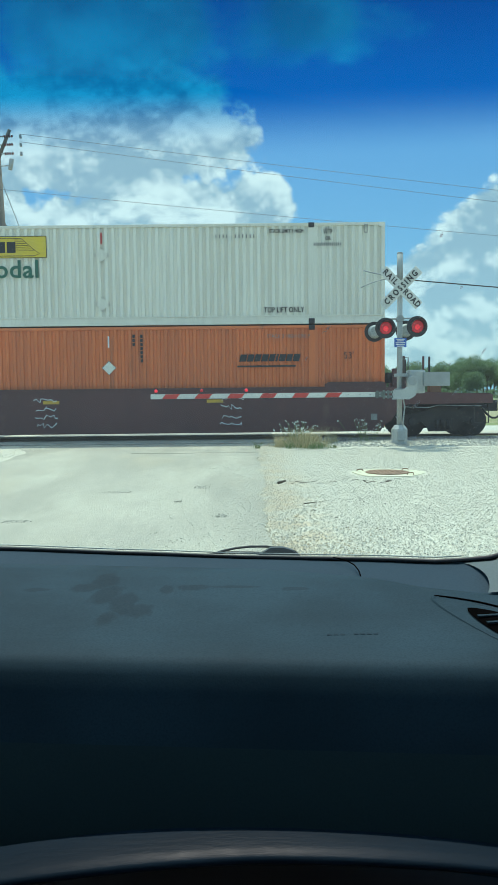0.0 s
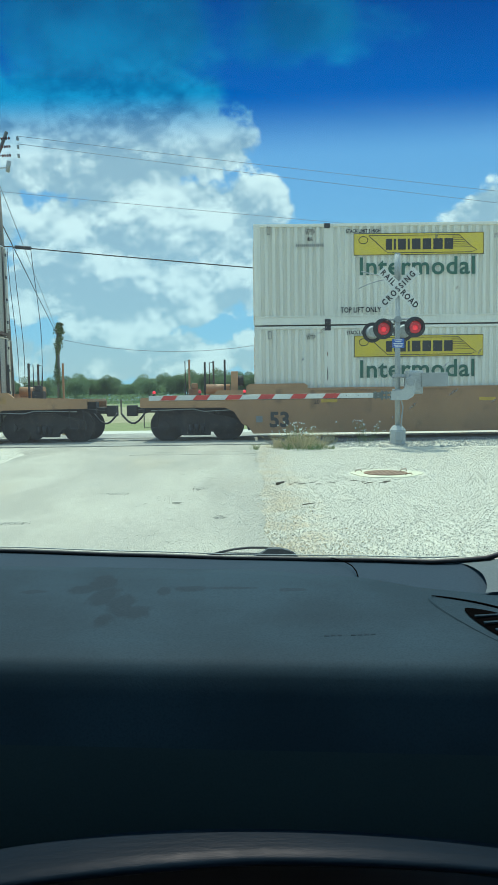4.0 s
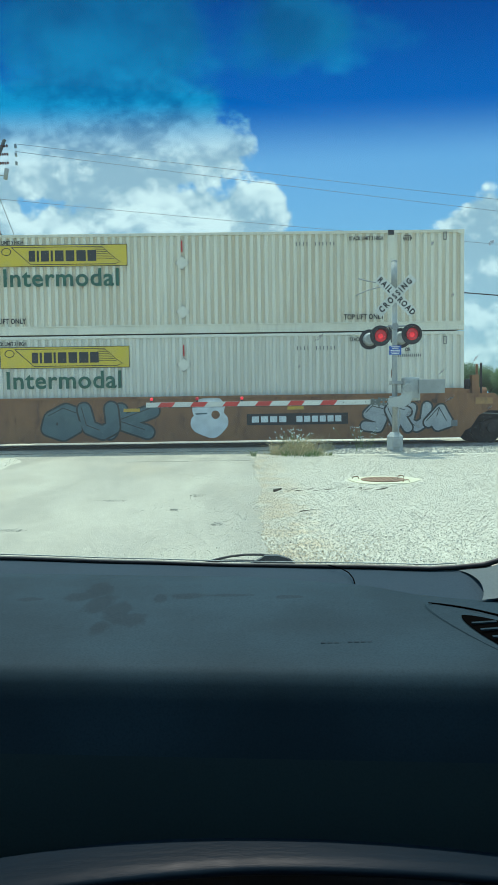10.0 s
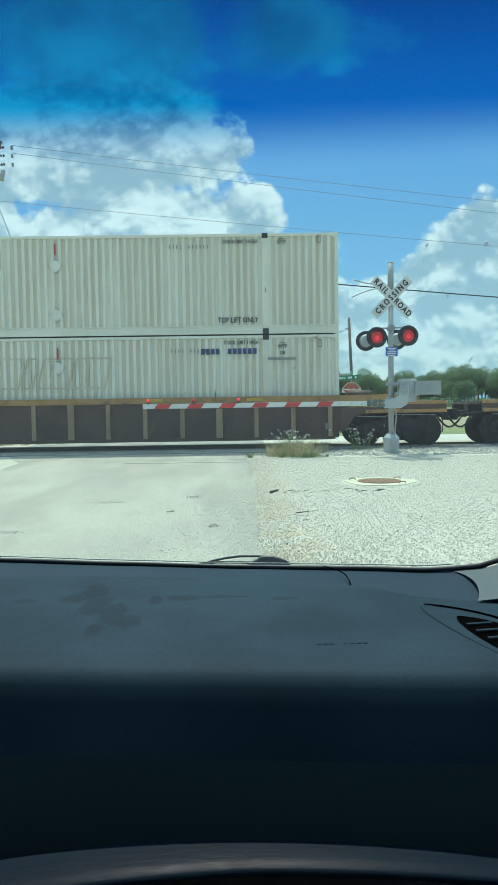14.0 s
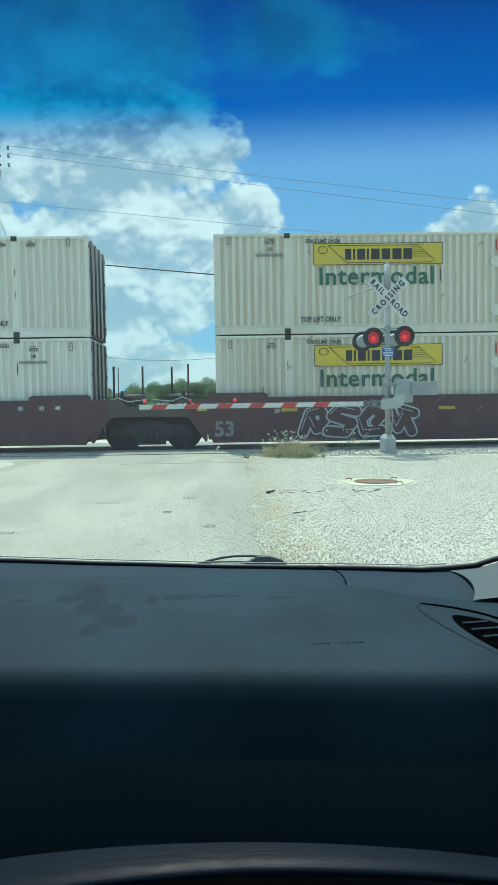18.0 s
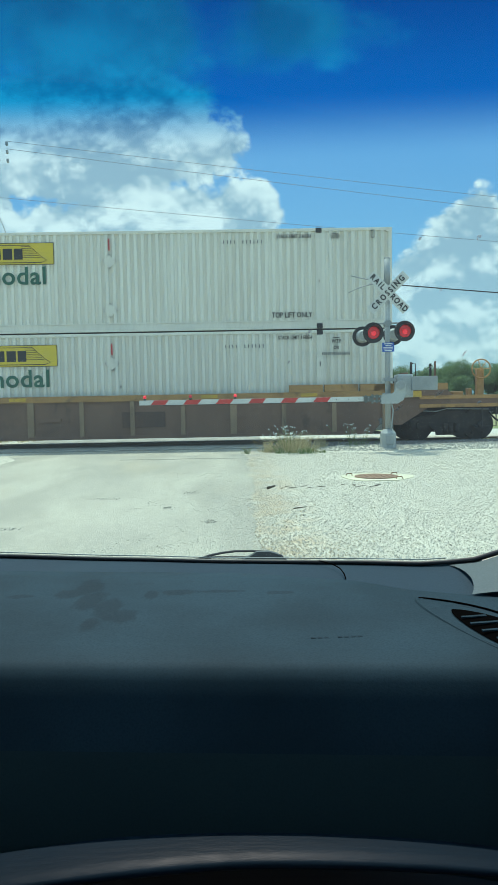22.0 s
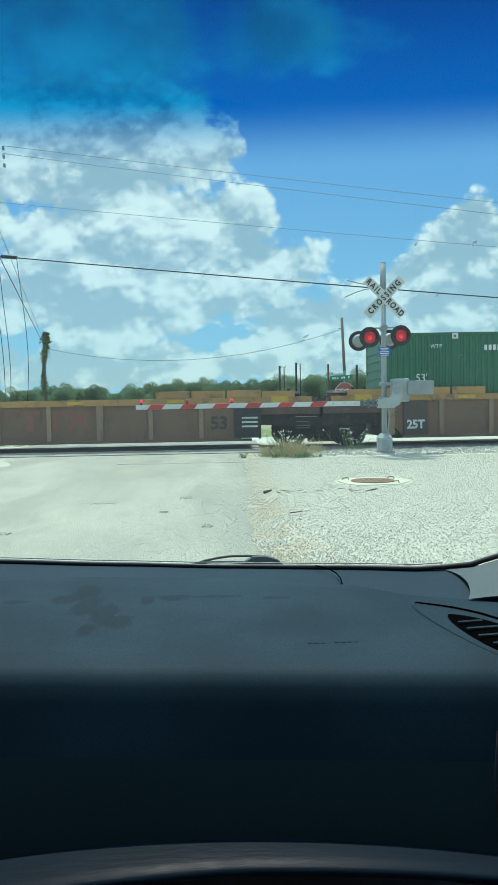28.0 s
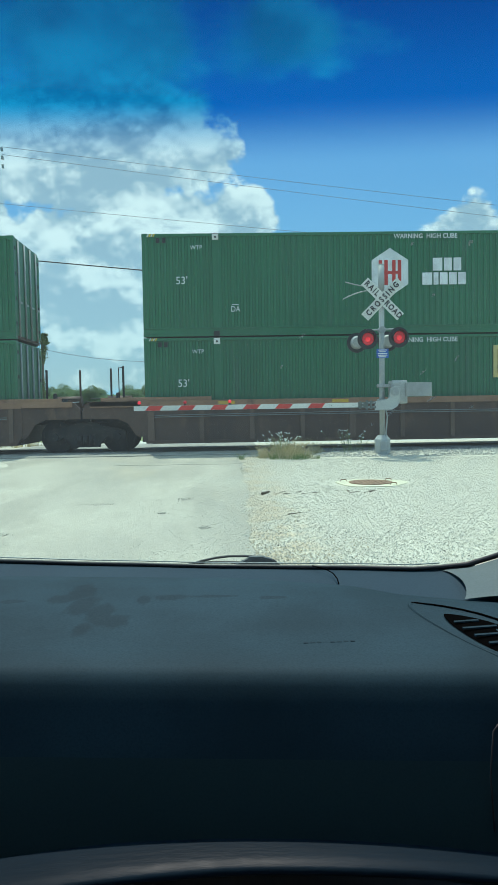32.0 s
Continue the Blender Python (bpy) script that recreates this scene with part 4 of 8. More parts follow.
def build_signal(label, at, gate=True):
    s = thing("crossing_signal", label, "signal", at)
    # concrete foot and mast
    bm = bmesh.new()
    pts = ((0.20, -0.35), (0.21, 0.30), (0.12, 0.40))
    ring = None
    for r, z in pts:
        verts = [bm.verts.new((r * math.cos(math.tau * (k + 0.5) / 8) * 0.93, r * math.sin(math.tau * (k + 0.5) / 8) * 0.93, z)) for k in range(8)]
        if ring:
            for k in range(8):
                bm.faces.new((ring[k], ring[(k + 1) % 8], verts[(k + 1) % 8], verts[k]))
        ring = verts
    bm.faces.new(ring)
    foot = part("foot", bm, SILVER, s, "grey cast junction box foot")
    part("foot_door", boxes((-0.10, 0.10, -0.205, -0.17, 0.03, 0.26), bevel=0.012), SILVER, foot)
    part("mast", rod(bmesh.new(), (0, 0, 0.2), (0, 0, 3.95), 0.066, sides=20), SILVER, s, "silver painted steel mast")
    part("mast_top", rod(bmesh.new(), (0, 0, 3.8), (0, 0, 4.50), 0.072, sides=20), GALV, s, "dull zinc upper sleeve")
    part("mast_cap", rod(bmesh.new(), (0, 0, 4.50), (0, 0, 4.53), 0.076, 0.06, 20), GALV, s)
    crossbuck(s, -0.12, 3.675, -1)
    part("crossbuck_clamp", boxes((-0.1, 0.1, -0.115, 0.09, 3.58, 3.64), (-0.1, 0.1, -0.115, 0.09, 3.74, 3.80), bevel=0.008), GALV, s)
    # lamp arms
    bm = bmesh.new()
    rod(bm, (-0.45, 0.02, 2.95), (0.45, 0.02, 2.97), 0.022)
    rod(bm, (-0.40, 0.02, 2.95), (-0.38, 0.0, 2.84), 0.03)
    rod(bm, (0.40, 0.02, 2.96), (0.38, 0.0, 2.86), 0.03)
    part("lamp_arm", bm, GALV, s)
    bm = dish(bmesh.new(), 0.0, -0.10, 0.10, 2.95, 0.085, 0.085, 16)
    part("arm_hub", bm, GALV, s)
    flashing_lamp(s, -0.385, -0.06, 2.715, -1, LENS)
    flashing_lamp(s, 0.365, -0.06, 2.745, -1, LENS)
    flashing_lamp(s, -0.56, 0.10, 2.675, 1, LENSDIM, "rear_lamp")
    flashing_lamp(s, 0.20, 0.10, 2.695, 1, LENSDIM, "rear_lamp")
    # blue notice
    bm = boxes((-0.145, 0.145, -0.085, -0.078, 2.27, 2.49))
    board = part("notice", bm, SIGNBLUE, s, "small blue notice plate with white lines")
    for k, (w, z) in enumerate(((0.20, 2.46), (0.15, 2.42), (0.23, 2.375), (0.22, 2.335), (0.18, 2.295))):
        part("marking", boxes((-w / 2, w / 2, -0.090, -0.0855, z - 0.010, z + 0.010)), WORDWHITE, board)
    # bundle of bare wires beside the mast
    for dz, dx in ((0.0, 0.0), (0.05, 0.06)):
        pts = [(-0.05 - 0.11 * k + dx, 0.02, 3.93 + dz - 0.0035 * k * k * (1 if dx == 0 else -0.6)) for k in range(9)]
        part("loose_wire", tube(pts, 0.014, 6), GALV, s)
    if not gate:
        return s
    # gate mechanism
    bm = bmesh.new()
    box(bm, 0.18, 0.56, -0.28, 0.16, 1.16, 1.72, bevel=0.04)
    case = part("gate_motor_box", bm, SILVER, s, "silver gate motor housing")
    part("box_cover", boxes((0.22, 0.54, -0.30, -0.27, 1.21, 1.68), bevel=0.012), SILVER, case)
    for k in range(4):
        z = 1.30 + 0.10 * k
        part("box_bolt", dish(bmesh.new(), 0.30, -0.315, -0.30, z, 0.014, 0.014, 8), GALV, case)
    pts = ((-0.25, 1.02), (0.15, 1.02), (0.29, 1.10), (0.34, 1.24), (0.34, 1.50), (0.24, 1.58), (0.12, 1.52), (0.10, 1.32), (0.02, 1.25), (-0.25, 1.23))
    bm = prism(pts, -0.40, -0.33)
    part("gate_crank", bm, SILVER, s, "curved silver gate arm bracket")
    bm = dish(bmesh.new(), 0.22, -0.43, -0.28, 1.45, 0.10, 0.11, 24)
    part("crank_pivot", bm, GALV, s)
    part("counterweight", boxes((0.50, 1.12, -0.36, -0.27, 1.33, 1.66), bevel=0.012), GALV, s, "flat grey steel counterweight")
    part("counterweight", boxes((0.52, 1.10, 0.18, 0.26, 1.34, 1.65), bevel=0.012), GALV, s, "flat grey steel counterweight")
    part("mast_clamp", boxes((-0.11, 0.24, -0.12, 0.12, 1.22, 1.28), bevel=0.01), GALV, s)
    part("mast_clamp", boxes((-0.11, 0.24, -0.12, 0.12, 1.56, 1.64), bevel=0.01), GALV, s)
    part("conduit", tube([(0.05, -0.10, 0.2), (0.07, -0.12, 0.55), (0.10, -0.13, 0.85), (0.05, -0.11, 1.1), (0.16, -0.1, 1.3)], 0.018, 8), GALV, s)
    # arm: adapter and striped board
    arm = part("gate_arm", boxes((-5.98, -0.60, -0.39, -0.36, 1.085, 1.20), bevel=0.004), SIGNWHITE, s, "white gate arm with slanted red stripes", at=pose(0, 0, 0, 0, 0.0, 0))
    part("arm_adapter", boxes((-0.66, -0.44, -0.405, -0.345, 1.075, 1.21), (-0.44, -0.24, -0.41, -0.34, 1.06, 1.12), (-0.44, -0.24, -0.41, -0.34, 1.165, 1.225),
                              (-0.47, -0.43, -0.415, -0.335, 1.03, 1.25), (-0.36, -0.33, -0.415, -0.335, 1.04, 1.245), (-0.62, -0.59, -0.412, -0.338, 1.05, 1.235), bevel=0.004), DULLSTEEL, arm, "dull steel arm adapter with bolts")
    for x, z in ((-0.55, 1.11), (-0.55, 1.175), (-0.40, 1.09), (-0.40, 1.195), (-0.28, 1.09), (-0.28, 1.195)):
        part("bolt", dish(bmesh.new(), x, -0.425, -0.40, z, 0.014, 0.014, 8), GALV, arm)
    for x in (-0.78, -1.02, -1.30):
        part("bolt", dish(bmesh.new(), x, -0.396, -0.39, 1.145, 0.012, 0.012, 8), DULLSTEEL, arm)
    for k in range(6):
        x = -5.498 + 0.769 * k
        bm = prism(((x - 0.215, 1.087), (x + 0.125, 1.087), (x + 0.215, 1.198), (x - 0.125, 1.198)), -0.3935, -0.3915)
        part("red_stripe", bm, SIGNRED, arm)
    for k, x in enumerate((-5.85, -4.77, -3.71)):
        lamp = part("arm_lamp", rod(bmesh.new(), (x, -0.375, 1.20), (x, -0.375, 1.24), 0.03), BLACK, arm)
        part("lens", ball(x, -0.375, 1.275, 0.042), LENS if k != 1 else LENSDIM, lamp, "red glass lens")
    part("arm_cable", tube([(-5.7 + 0.5 * k, -0.40, 1.075) for k in range(11)], 0.005, 5), WIRE, arm)
    return s


# ---- poles, wires and signs beyond the track ----
def wire(points, r, label, sag=0.0):
    pts = []
    for a, b in zip(points, points[1:]):
        a, b = Vector(a), Vector(b)
        for k in range(12):
            f = k / 12
            p = a.lerp(b, f)
            p.z -= 4 * sag * f * (1 - f)
            pts.append(p)
    pts.append(Vector(points[-1]))
    return single("overhead_wire", tube(pts, r, 6), WIREPALE if r < 0.02 else WIRE, label, "wire")


def build_poles():
    pole = thing("utility_pole", "tall brown wooden utility pole with brown insulators", "utility pole", pose(-8.56, 26.0, -0.06, 0, -2.0, 0))
    part("shaft", rod(bmesh.new(), (0, 0, -0.5), (0, 0, 10.75), 0.155, 0.105, 16), POLEWOOD, pole)
    part("brace", rod(bmesh.new(), (0.08, -0.1, 9.9), (0.52, -0.1, 10.85), 0.06), POLEWOOD, pole, "slanted wooden pole-top brace")
    for k, z in enumerate((10.62, 10.33, 10.02)):
        arm = part("insulator_arm", rod(bmesh.new(), (0.1, -0.12, z), (0.3, -0.12, z), 0.02), GALV, pole)
        for j in range(4):
            x = 0.32 + 0.085 * j
            part("insulator", rod(bmesh.new(), (x, -0.12, z), (x + 0.05, -0.12, z), 0.06, 0.03, 12), INSULATOR, arm, "brown porcelain insulator disc")
        part("clamp", boxes((0.86, 0.93, -0.16, -0.08, z - 0.09, z + 0.03)), GALV, arm)
    part("surge_arrester", rod(bmesh.new(), (0.46, -0.12, 9.45), (0.54, -0.12, 9.82), 0.07, 0.08, 10), GALV, pole)
    part("arrester_arm", rod(bmesh.new(), (0.1, -0.1, 9.6), (0.5, -0.12, 9.6), 0.02), GALV, pole)
    # lines strung from this pole
    for z, far_z in ((10.65, 6.5), (10.38, 5.9)):
        wire(((-8.05, 25.9, z), (30.0, 27.0, far_z)), 0.007, "thin power line against the sky", 0.12)
    wire(((-9.0, 25.9, 8.75), (30.0, 27.0, 5.3)), 0.007, "thin cable against the sky", 0.12)
    wire(((-30.0, 25.6, 7.8), (-8.35, 25.7, 6.73), (30.0, 27.0, 3.50)), 0.021, "thick black communication cable", 0.12)
    single("cable_splice", rod(bmesh.new(), (-8.18, 25.68, 6.71), (-7.62, 25.68, 6.66), 0.065, sides=12), WIRE, "black cable splice case hanging on a cable", "splice case")
    wire(((-8.9, 25.9, 9.4), (-15.8, 60.0, 6.9)), 0.013, "slanted guy wire from the pole")
    wire(((-8.9, 25.9, 8.0), (-15.8, 60.0, 6.6)), 0.02, "slanted guy wire from the pole")
    for x, z0, z1 in ((-8.36, 6.7, 0.0), (-8.15, 6.7, 0.0), (-7.52, 6.66, 0.0)):
        pts = [(x + 0.10 * math.sin(k * 0.5 + x) + 0.1 * math.sin(math.pi * k / 10), 25.6, z0 + (z1 - z0) * k / 10) for k in range(11)]
        single("hanging_cable", tube(pts, 0.012, 6), WIRE, "loose black cable hanging from the splice case", "cable")
    thin = thing("service_pole", "thin leaning wooden service pole beside the far road", "utility pole", pose(9.55, 60.0, -0.06, 0, -2.2, 0))
    part("shaft", rod(bmesh.new(), (0, 0, -0.5), (0, 0, 8.6), 0.15, 0.11, 12), POLEWOOD, thin)
    part("bracket", rod(bmesh.new(), (-0.35, 0, 7.7), (0.1, 0, 7.75), 0.03), GALV, thin)
    def vine_place(r):
        z = 7.75 * r.random() ** 0.8
        w = 0.10 + 0.06 * math.sin(z * 2.3) + (0.08 if z > 6.9 else 0.0)
        return 0.12 * math.sin(z * 1.1) + r.gauss(0, w), r.gauss(0, w), z

    vine = thing("vine_covered_pole", "short pole wrapped in green vine leaves", "utility pole", pose(-15.9, 60.0, -0.06, 0, 1.0, 0))
    part("shaft", rod(bmesh.new(), (0, 0, -0.5), (0, 0, 7.3), 0.13, 0.10, 12), POLEWOOD, vine)
    part("vine", leaf_cloud(4200, vine_place, 0.10, 21, lambda p: 0.8 + 0.6 * (p[2] > 6.9)), VINE, vine, "leafy green vine")
    wire(((-15.8, 60.0, 6.4), (9.25, 60.0, 7.6)), 0.019, "sagging service wire between two poles", 1.75)
    sign = thing("stop_sign", "red octagonal stop sign on a metal post by the far road", "stop sign", pose(4.45, 28.4, -0.21))
    part("post", boxes((-0.03, 0.03, 0.01, 0.05, 0, 2.55)), GALV, sign)
    octo = [(0.38 / math.cos(math.pi / 8) * math.cos(math.pi / 8 + k * math.pi / 4), 1.93 + 0.38 / math.cos(math.pi / 8) * math.sin(math.pi / 8 + k * math.pi / 4)) for k in range(8)]
    plate = part("plate", prism(octo, -0.004, 0.004), SIGNWHITE, sign, "white rimmed octagonal plate")
    inner = [(x * 0.94, 1.93 + (z - 1.93) * 0.94) for x, z in octo]
    part("red_field", prism(inner, -0.008, -0.0045), SPRAYRED, plate)
    words("STOP", 0.25, SIGNWHITE, plate, 0, 1.93, -0.012, 0.95, 0.008)
    blade = part("street_name_plate", boxes((-0.45, 0.45, -0.01, 0.01, 2.42, 2.60)), SIGNGREEN, sign, "green street name plate", at=pose(0, 0.0, 0, 0, -3, 0))
    for k in (0, 1, 2, 4, 5, 7):
        part("marking", boxes((-0.36 + 0.09 * k, -0.30 + 0.09 * k, -0.014, -0.0105, 2.47, 2.55)), WORDWHITE, blade)
    blade = part("street_name_plate", boxes((-0.01, 0.01, -0.35, 0.35, 2.62, 2.78)), SIGNGREEN, sign, "green street name plate", at=pose(0, 0.0, 0, 0, 0, 0))


# ---- plants ----
def leaf_cloud(count, where, size, seed, big=None):
    """Many small tilted leaves at places that where() gives."""
    rng = random.Random(seed)
    verts, faces = [], []
    for k in range(count):
        c = Vector(where(rng))
        s = size * (0.6 + 0.8 * rng.random()) * (big(c) if big else 1.0)
        u = Vector((rng.gauss(0, 1), rng.gauss(0, 1), rng.gauss(0, 1))).normalized()
        w = u.cross(Vector((rng.gauss(0, 1), rng.gauss(0, 1), rng.gauss(0, 1)))).normalized()
        b = len(verts)
        verts += [tuple(c - u * s), tuple(c + w * s * 0.45), tuple(c + u * s), tuple(c - w * s * 0.45)]
        faces.append((b, b + 1, b + 2, b + 3))
    me = bpy.data.meshes.new("leaves")
    me.from_pydata(verts, [], faces)
    return me


def build_tree(seed, height, width):
    rng = random.Random(seed)
    tree = thing("tree", "broad green deciduous tree in a distant wood", "tree", pose(0, 0, -500), "trees of the far wood")
    bm = rod(bmesh.new(), (0, 0, -0.5), (0.1, 0, height * 0.45), 0.28, 0.16, 8)
    lobes = []
    for k in range(9):
        a, r = rng.uniform(0, math.tau), width * 0.5 * math.sqrt(rng.random()) * 0.75
        z = height * rng.uniform(0.32, 0.85) - 0.10 * height * (r / width)
        lobes.append((Vector((r * math.cos(a), r * math.sin(a), z)), rng.uniform(0.16, 0.27) * width))
        rod(bm, (0.05, 0, height * rng.uniform(0.2, 0.42)), lobes[-1][0], 0.10, 0.04, 6)
    lobes.append((Vector((0, 0, height * 0.55)), width * 0.33))
    part("trunk", bm, BARK, tree)

    def where(r):
        c, s = r.choice(lobes)
        d = Vector((r.gauss(0, 1), r.gauss(0, 1), r.gauss(0, 1))).normalized() * s * (0.55 + 0.5 * r.random())
        return c + Vector((d.x, d.y, d.z * 0.85))
    part("crown", leaf_cloud(9000, where, 0.21, seed + 50), LEAF, tree, "dense leafy crown")
    return tree


def build_plants():
    models = [build_tree(k, h, w) for k, (h, w) in enumerate(((13, 11), (10, 9), (17, 12), (9, 10), (14, 9)))]
    rng = random.Random(12)
    used = set()
    for k in range(150):
        f = (k + rng.uniform(-0.4, 0.4)) / 150
        px = -0.45 + 0.95 * f            # bearing
        dist = 215 + 190 * (1 - f) ** 1.3 + rng.uniform(-12, 30) + (20 if k % 2 else 0)
        m = pose(px * dist, dist, -0.06, 0, 0, rng.uniform(0, 360))
        i = rng.randrange(5)
        if i not in used:
            used.add(i)
            models[i].matrix_basis = m
        else:
            copy_thing(models[i], m)
    # lone closer trees and bushes at the field's edge
    for x, y in ((-58, 240), (-73, 260), (-35, 255)):
        copy_thing(models[3], pose(x, y, -0.06, 0, 0, x * 7))
    bush = leaf_cloud(24000, lambda r: (r.uniform(-190, 120), 208 + r.uniform(0, 90), 3.0 * r.random() ** 1.6), 0.42, 77)
    single("hedge", bush, LEAF, "green undergrowth along the wood's edge", "hedge", kind="stuff")
    # field fence
    fence = thing("field_fence", "weathered wooden post and wire field fence", "fence", pose(0, 0, 0))
    post = boxes((-0.06, 0.06, -0.06, 0.06, -0.1, 1.3))
    key = mesh_of(post, POLEWOOD)
    for k in range(34):
        ob = new("post", key)
        ob.parent = fence
        ob.matrix_basis = pose(-50 + 3.0 * k, 62 + 0.3 * math.sin(k), -0.06, 0, 0, k * 13)
    for z in (0.5, 0.85, 1.15):
        part("fence_wire", tube([(-50 + 3.0 * k, 62 + 0.3 * math.sin(k), z) for k in range(34)], 0.012, 4), GALV, fence)
    # dry grass and flowering weeds by the rails
    def blades(count, area, height, seed, lean=0.25, width=0.006):
        r = random.Random(seed)
        verts, faces = [], []
        heads = [(r.gauss(area[0], area[2]), r.gauss(area[1], area[3]), r.uniform(0.35, 1.25), r.uniform(0.04, 0.16)) for _ in range(11)]
        for k in range(count):
            hx, hy, tall, spread = r.choice(heads)
            x, y = r.gauss(hx, spread), r.gauss(hy, spread)
            h, a = height * tall * r.uniform(0.25, 1.3), r.uniform(0, math.tau)
            dx, dy = lean * h * math.cos(a), lean * h * math.sin(a)
            b = len(verts)
            verts += [(x - width, y, -0.03), (x + width, y, -0.03), (x + dx * 0.4 + width * 0.7, y + dy * 0.4, h * 0.6), (x + dx * 0.4 - width * 0.7, y + dy * 0.4, h * 0.6), (x + dx, y + dy, h)]
            faces += [(b, b + 1, b + 2, b + 3), (b + 3, b + 2, b + 4)]
        me = bpy.data.meshes.new("blades")
        me.from_pydata(verts, [], faces)
        return me
    single("dry_grass_tuft", blades(1500, (1.15, 17.2, 0.32, 0.28), 0.34, 1, 0.95, 0.0035), DRYGRASS, "tuft of dry straw grass beside the road", "grass", kind="stuff")
    single("green_weeds", blades(420, (1.30, 16.95, 0.30, 0.30), 0.15, 2, 1.0, 0.004), WEED, "green weeds at the gravel edge", "weeds", kind="stuff")
    single("dry_grass_tuft", blades(150, (2.05, 18.2, 0.10, 0.15), 0.32, 5, 0.6, 0.0035), DRYGRASS, "thin dry grass tuft beside the rails", "grass", kind="stuff")
    single("green_weeds", blades(40, (3.2, 17.8, 0.35, 0.3), 0.25, 7, 0.4, 0.005), WEED, "thin weeds around the signal foot", "weeds", kind="stuff")
    single("dry_grass_tuft", blades(300, (-7.2, 24.8, 0.8, 0.3), 0.3, 9), DRYGRASS, "dry grass beyond the rails", "grass", kind="stuff")
    r = random.Random(31)
    for count, cx, cy, sx, z0, z1 in ((44, 1.22, 17.2, 0.28, 0.22, 0.62), (26, 3.02, 17.9, 0.30, 0.2, 0.62)):
        stem, bloom = bmesh.new(), bmesh.new()
        for k in range(count):
            x, y, z = r.gauss(cx, sx), r.gauss(cy, 0.15), r.uniform(z0, z1)
            rod(stem, (cx + (x - cx) * 0.4, y, -0.03), (x, y, z), 0.005, 0.003, 4, False)
            for j in range(3):
                p = Vector((x + r.gauss(0, 0.018), y + r.gauss(0, 0.02), z + r.gauss(0, 0.018)))
                bmesh.ops.create_icosphere(bloom, subdivisions=1, radius=r.uniform(0.008, 0.017), matrix=Matrix.Translation(p))
        weed = thing("flowering_weed", "thin weed with small white flower heads", "weed")
        part("stems", stem, WEED, weed), part("flowers", bloom, FLOWER, weed, "small white flower heads")


build_ground()
build_manhole()
build_signal("silver crossing signal with crossbuck, red lamps and lowered gate", pose(3.66, 17.2, 0.10))
build_signal("silver crossing signal seen from its back beyond the tracks", pose(-9.24, 25.4, -0.38, 0, 0, 180), gate=False)
build_poles()
build_plants()


# ---- the train ----
PER_M = 62.3                       # train units to a metre
SPEED = ((0, 0), (1, 1154), (2, 2305), (3, 3461), (6, 6878), (7, 8028), (8, 9185), (9, 10335), (10, 11484), (11, 12618), (12, 13749),
         (13, 14894), (14, 16037), (17, 19450), (18, 20596), (19, 21740), (20, 22878), (21, 24016), (22, 25152), (23, 26287),
         (24, 27424), (25, 28555), (28, 31980), (29, 33112), (30, 34247), (31, 35370), (32, 36512))
RIDERS, WHEELS = [], []            # what rolls with the train, and the wheelsets that turn


def along(s):
    return (s - 441) / PER_M


def rolled(t):
    """Metres that the train has run by t seconds."""
    for (t0, s0), (t1, s1) in zip(SPEED, SPEED[1:]):
        if t <= t1:
            return (s0 + (s1 - s0) * (t - t0) / (t1 - t0)) / PER_M
    return SPEED[-1][1] / PER_M


C_WIDE, C_HIGH, BASE, BOX_LONG = 2.6, 2.865, 0.365, 15.92


def corrugated(x0, x1, z0, z1, pitch, depth):
    """A pressed side panel with trapezoid ribs, facing -y."""
    bm = bmesh.new()
    n = max(1, round((x1 - x0) / pitch))
    step = (x1 - x0) / n
    xs = []
    for k in range(n):
        a = x0 + k * step
        xs += [(a, 0.012), (a + 0.38 * step, 0.012), (a + 0.5 * step, 0.012 + depth), (a + 0.88 * step, 0.012 + depth)]
    xs.append((x1, 0.012))
    low = [bm.verts.new((x, y, z0)) for x, y in xs]
    top = [bm.verts.new((x, y, z1)) for x, y in xs]
    for k in range(len(xs) - 1):
        bm.faces.new((low[k], low[k + 1], top[k + 1], top[k]))
    return bm


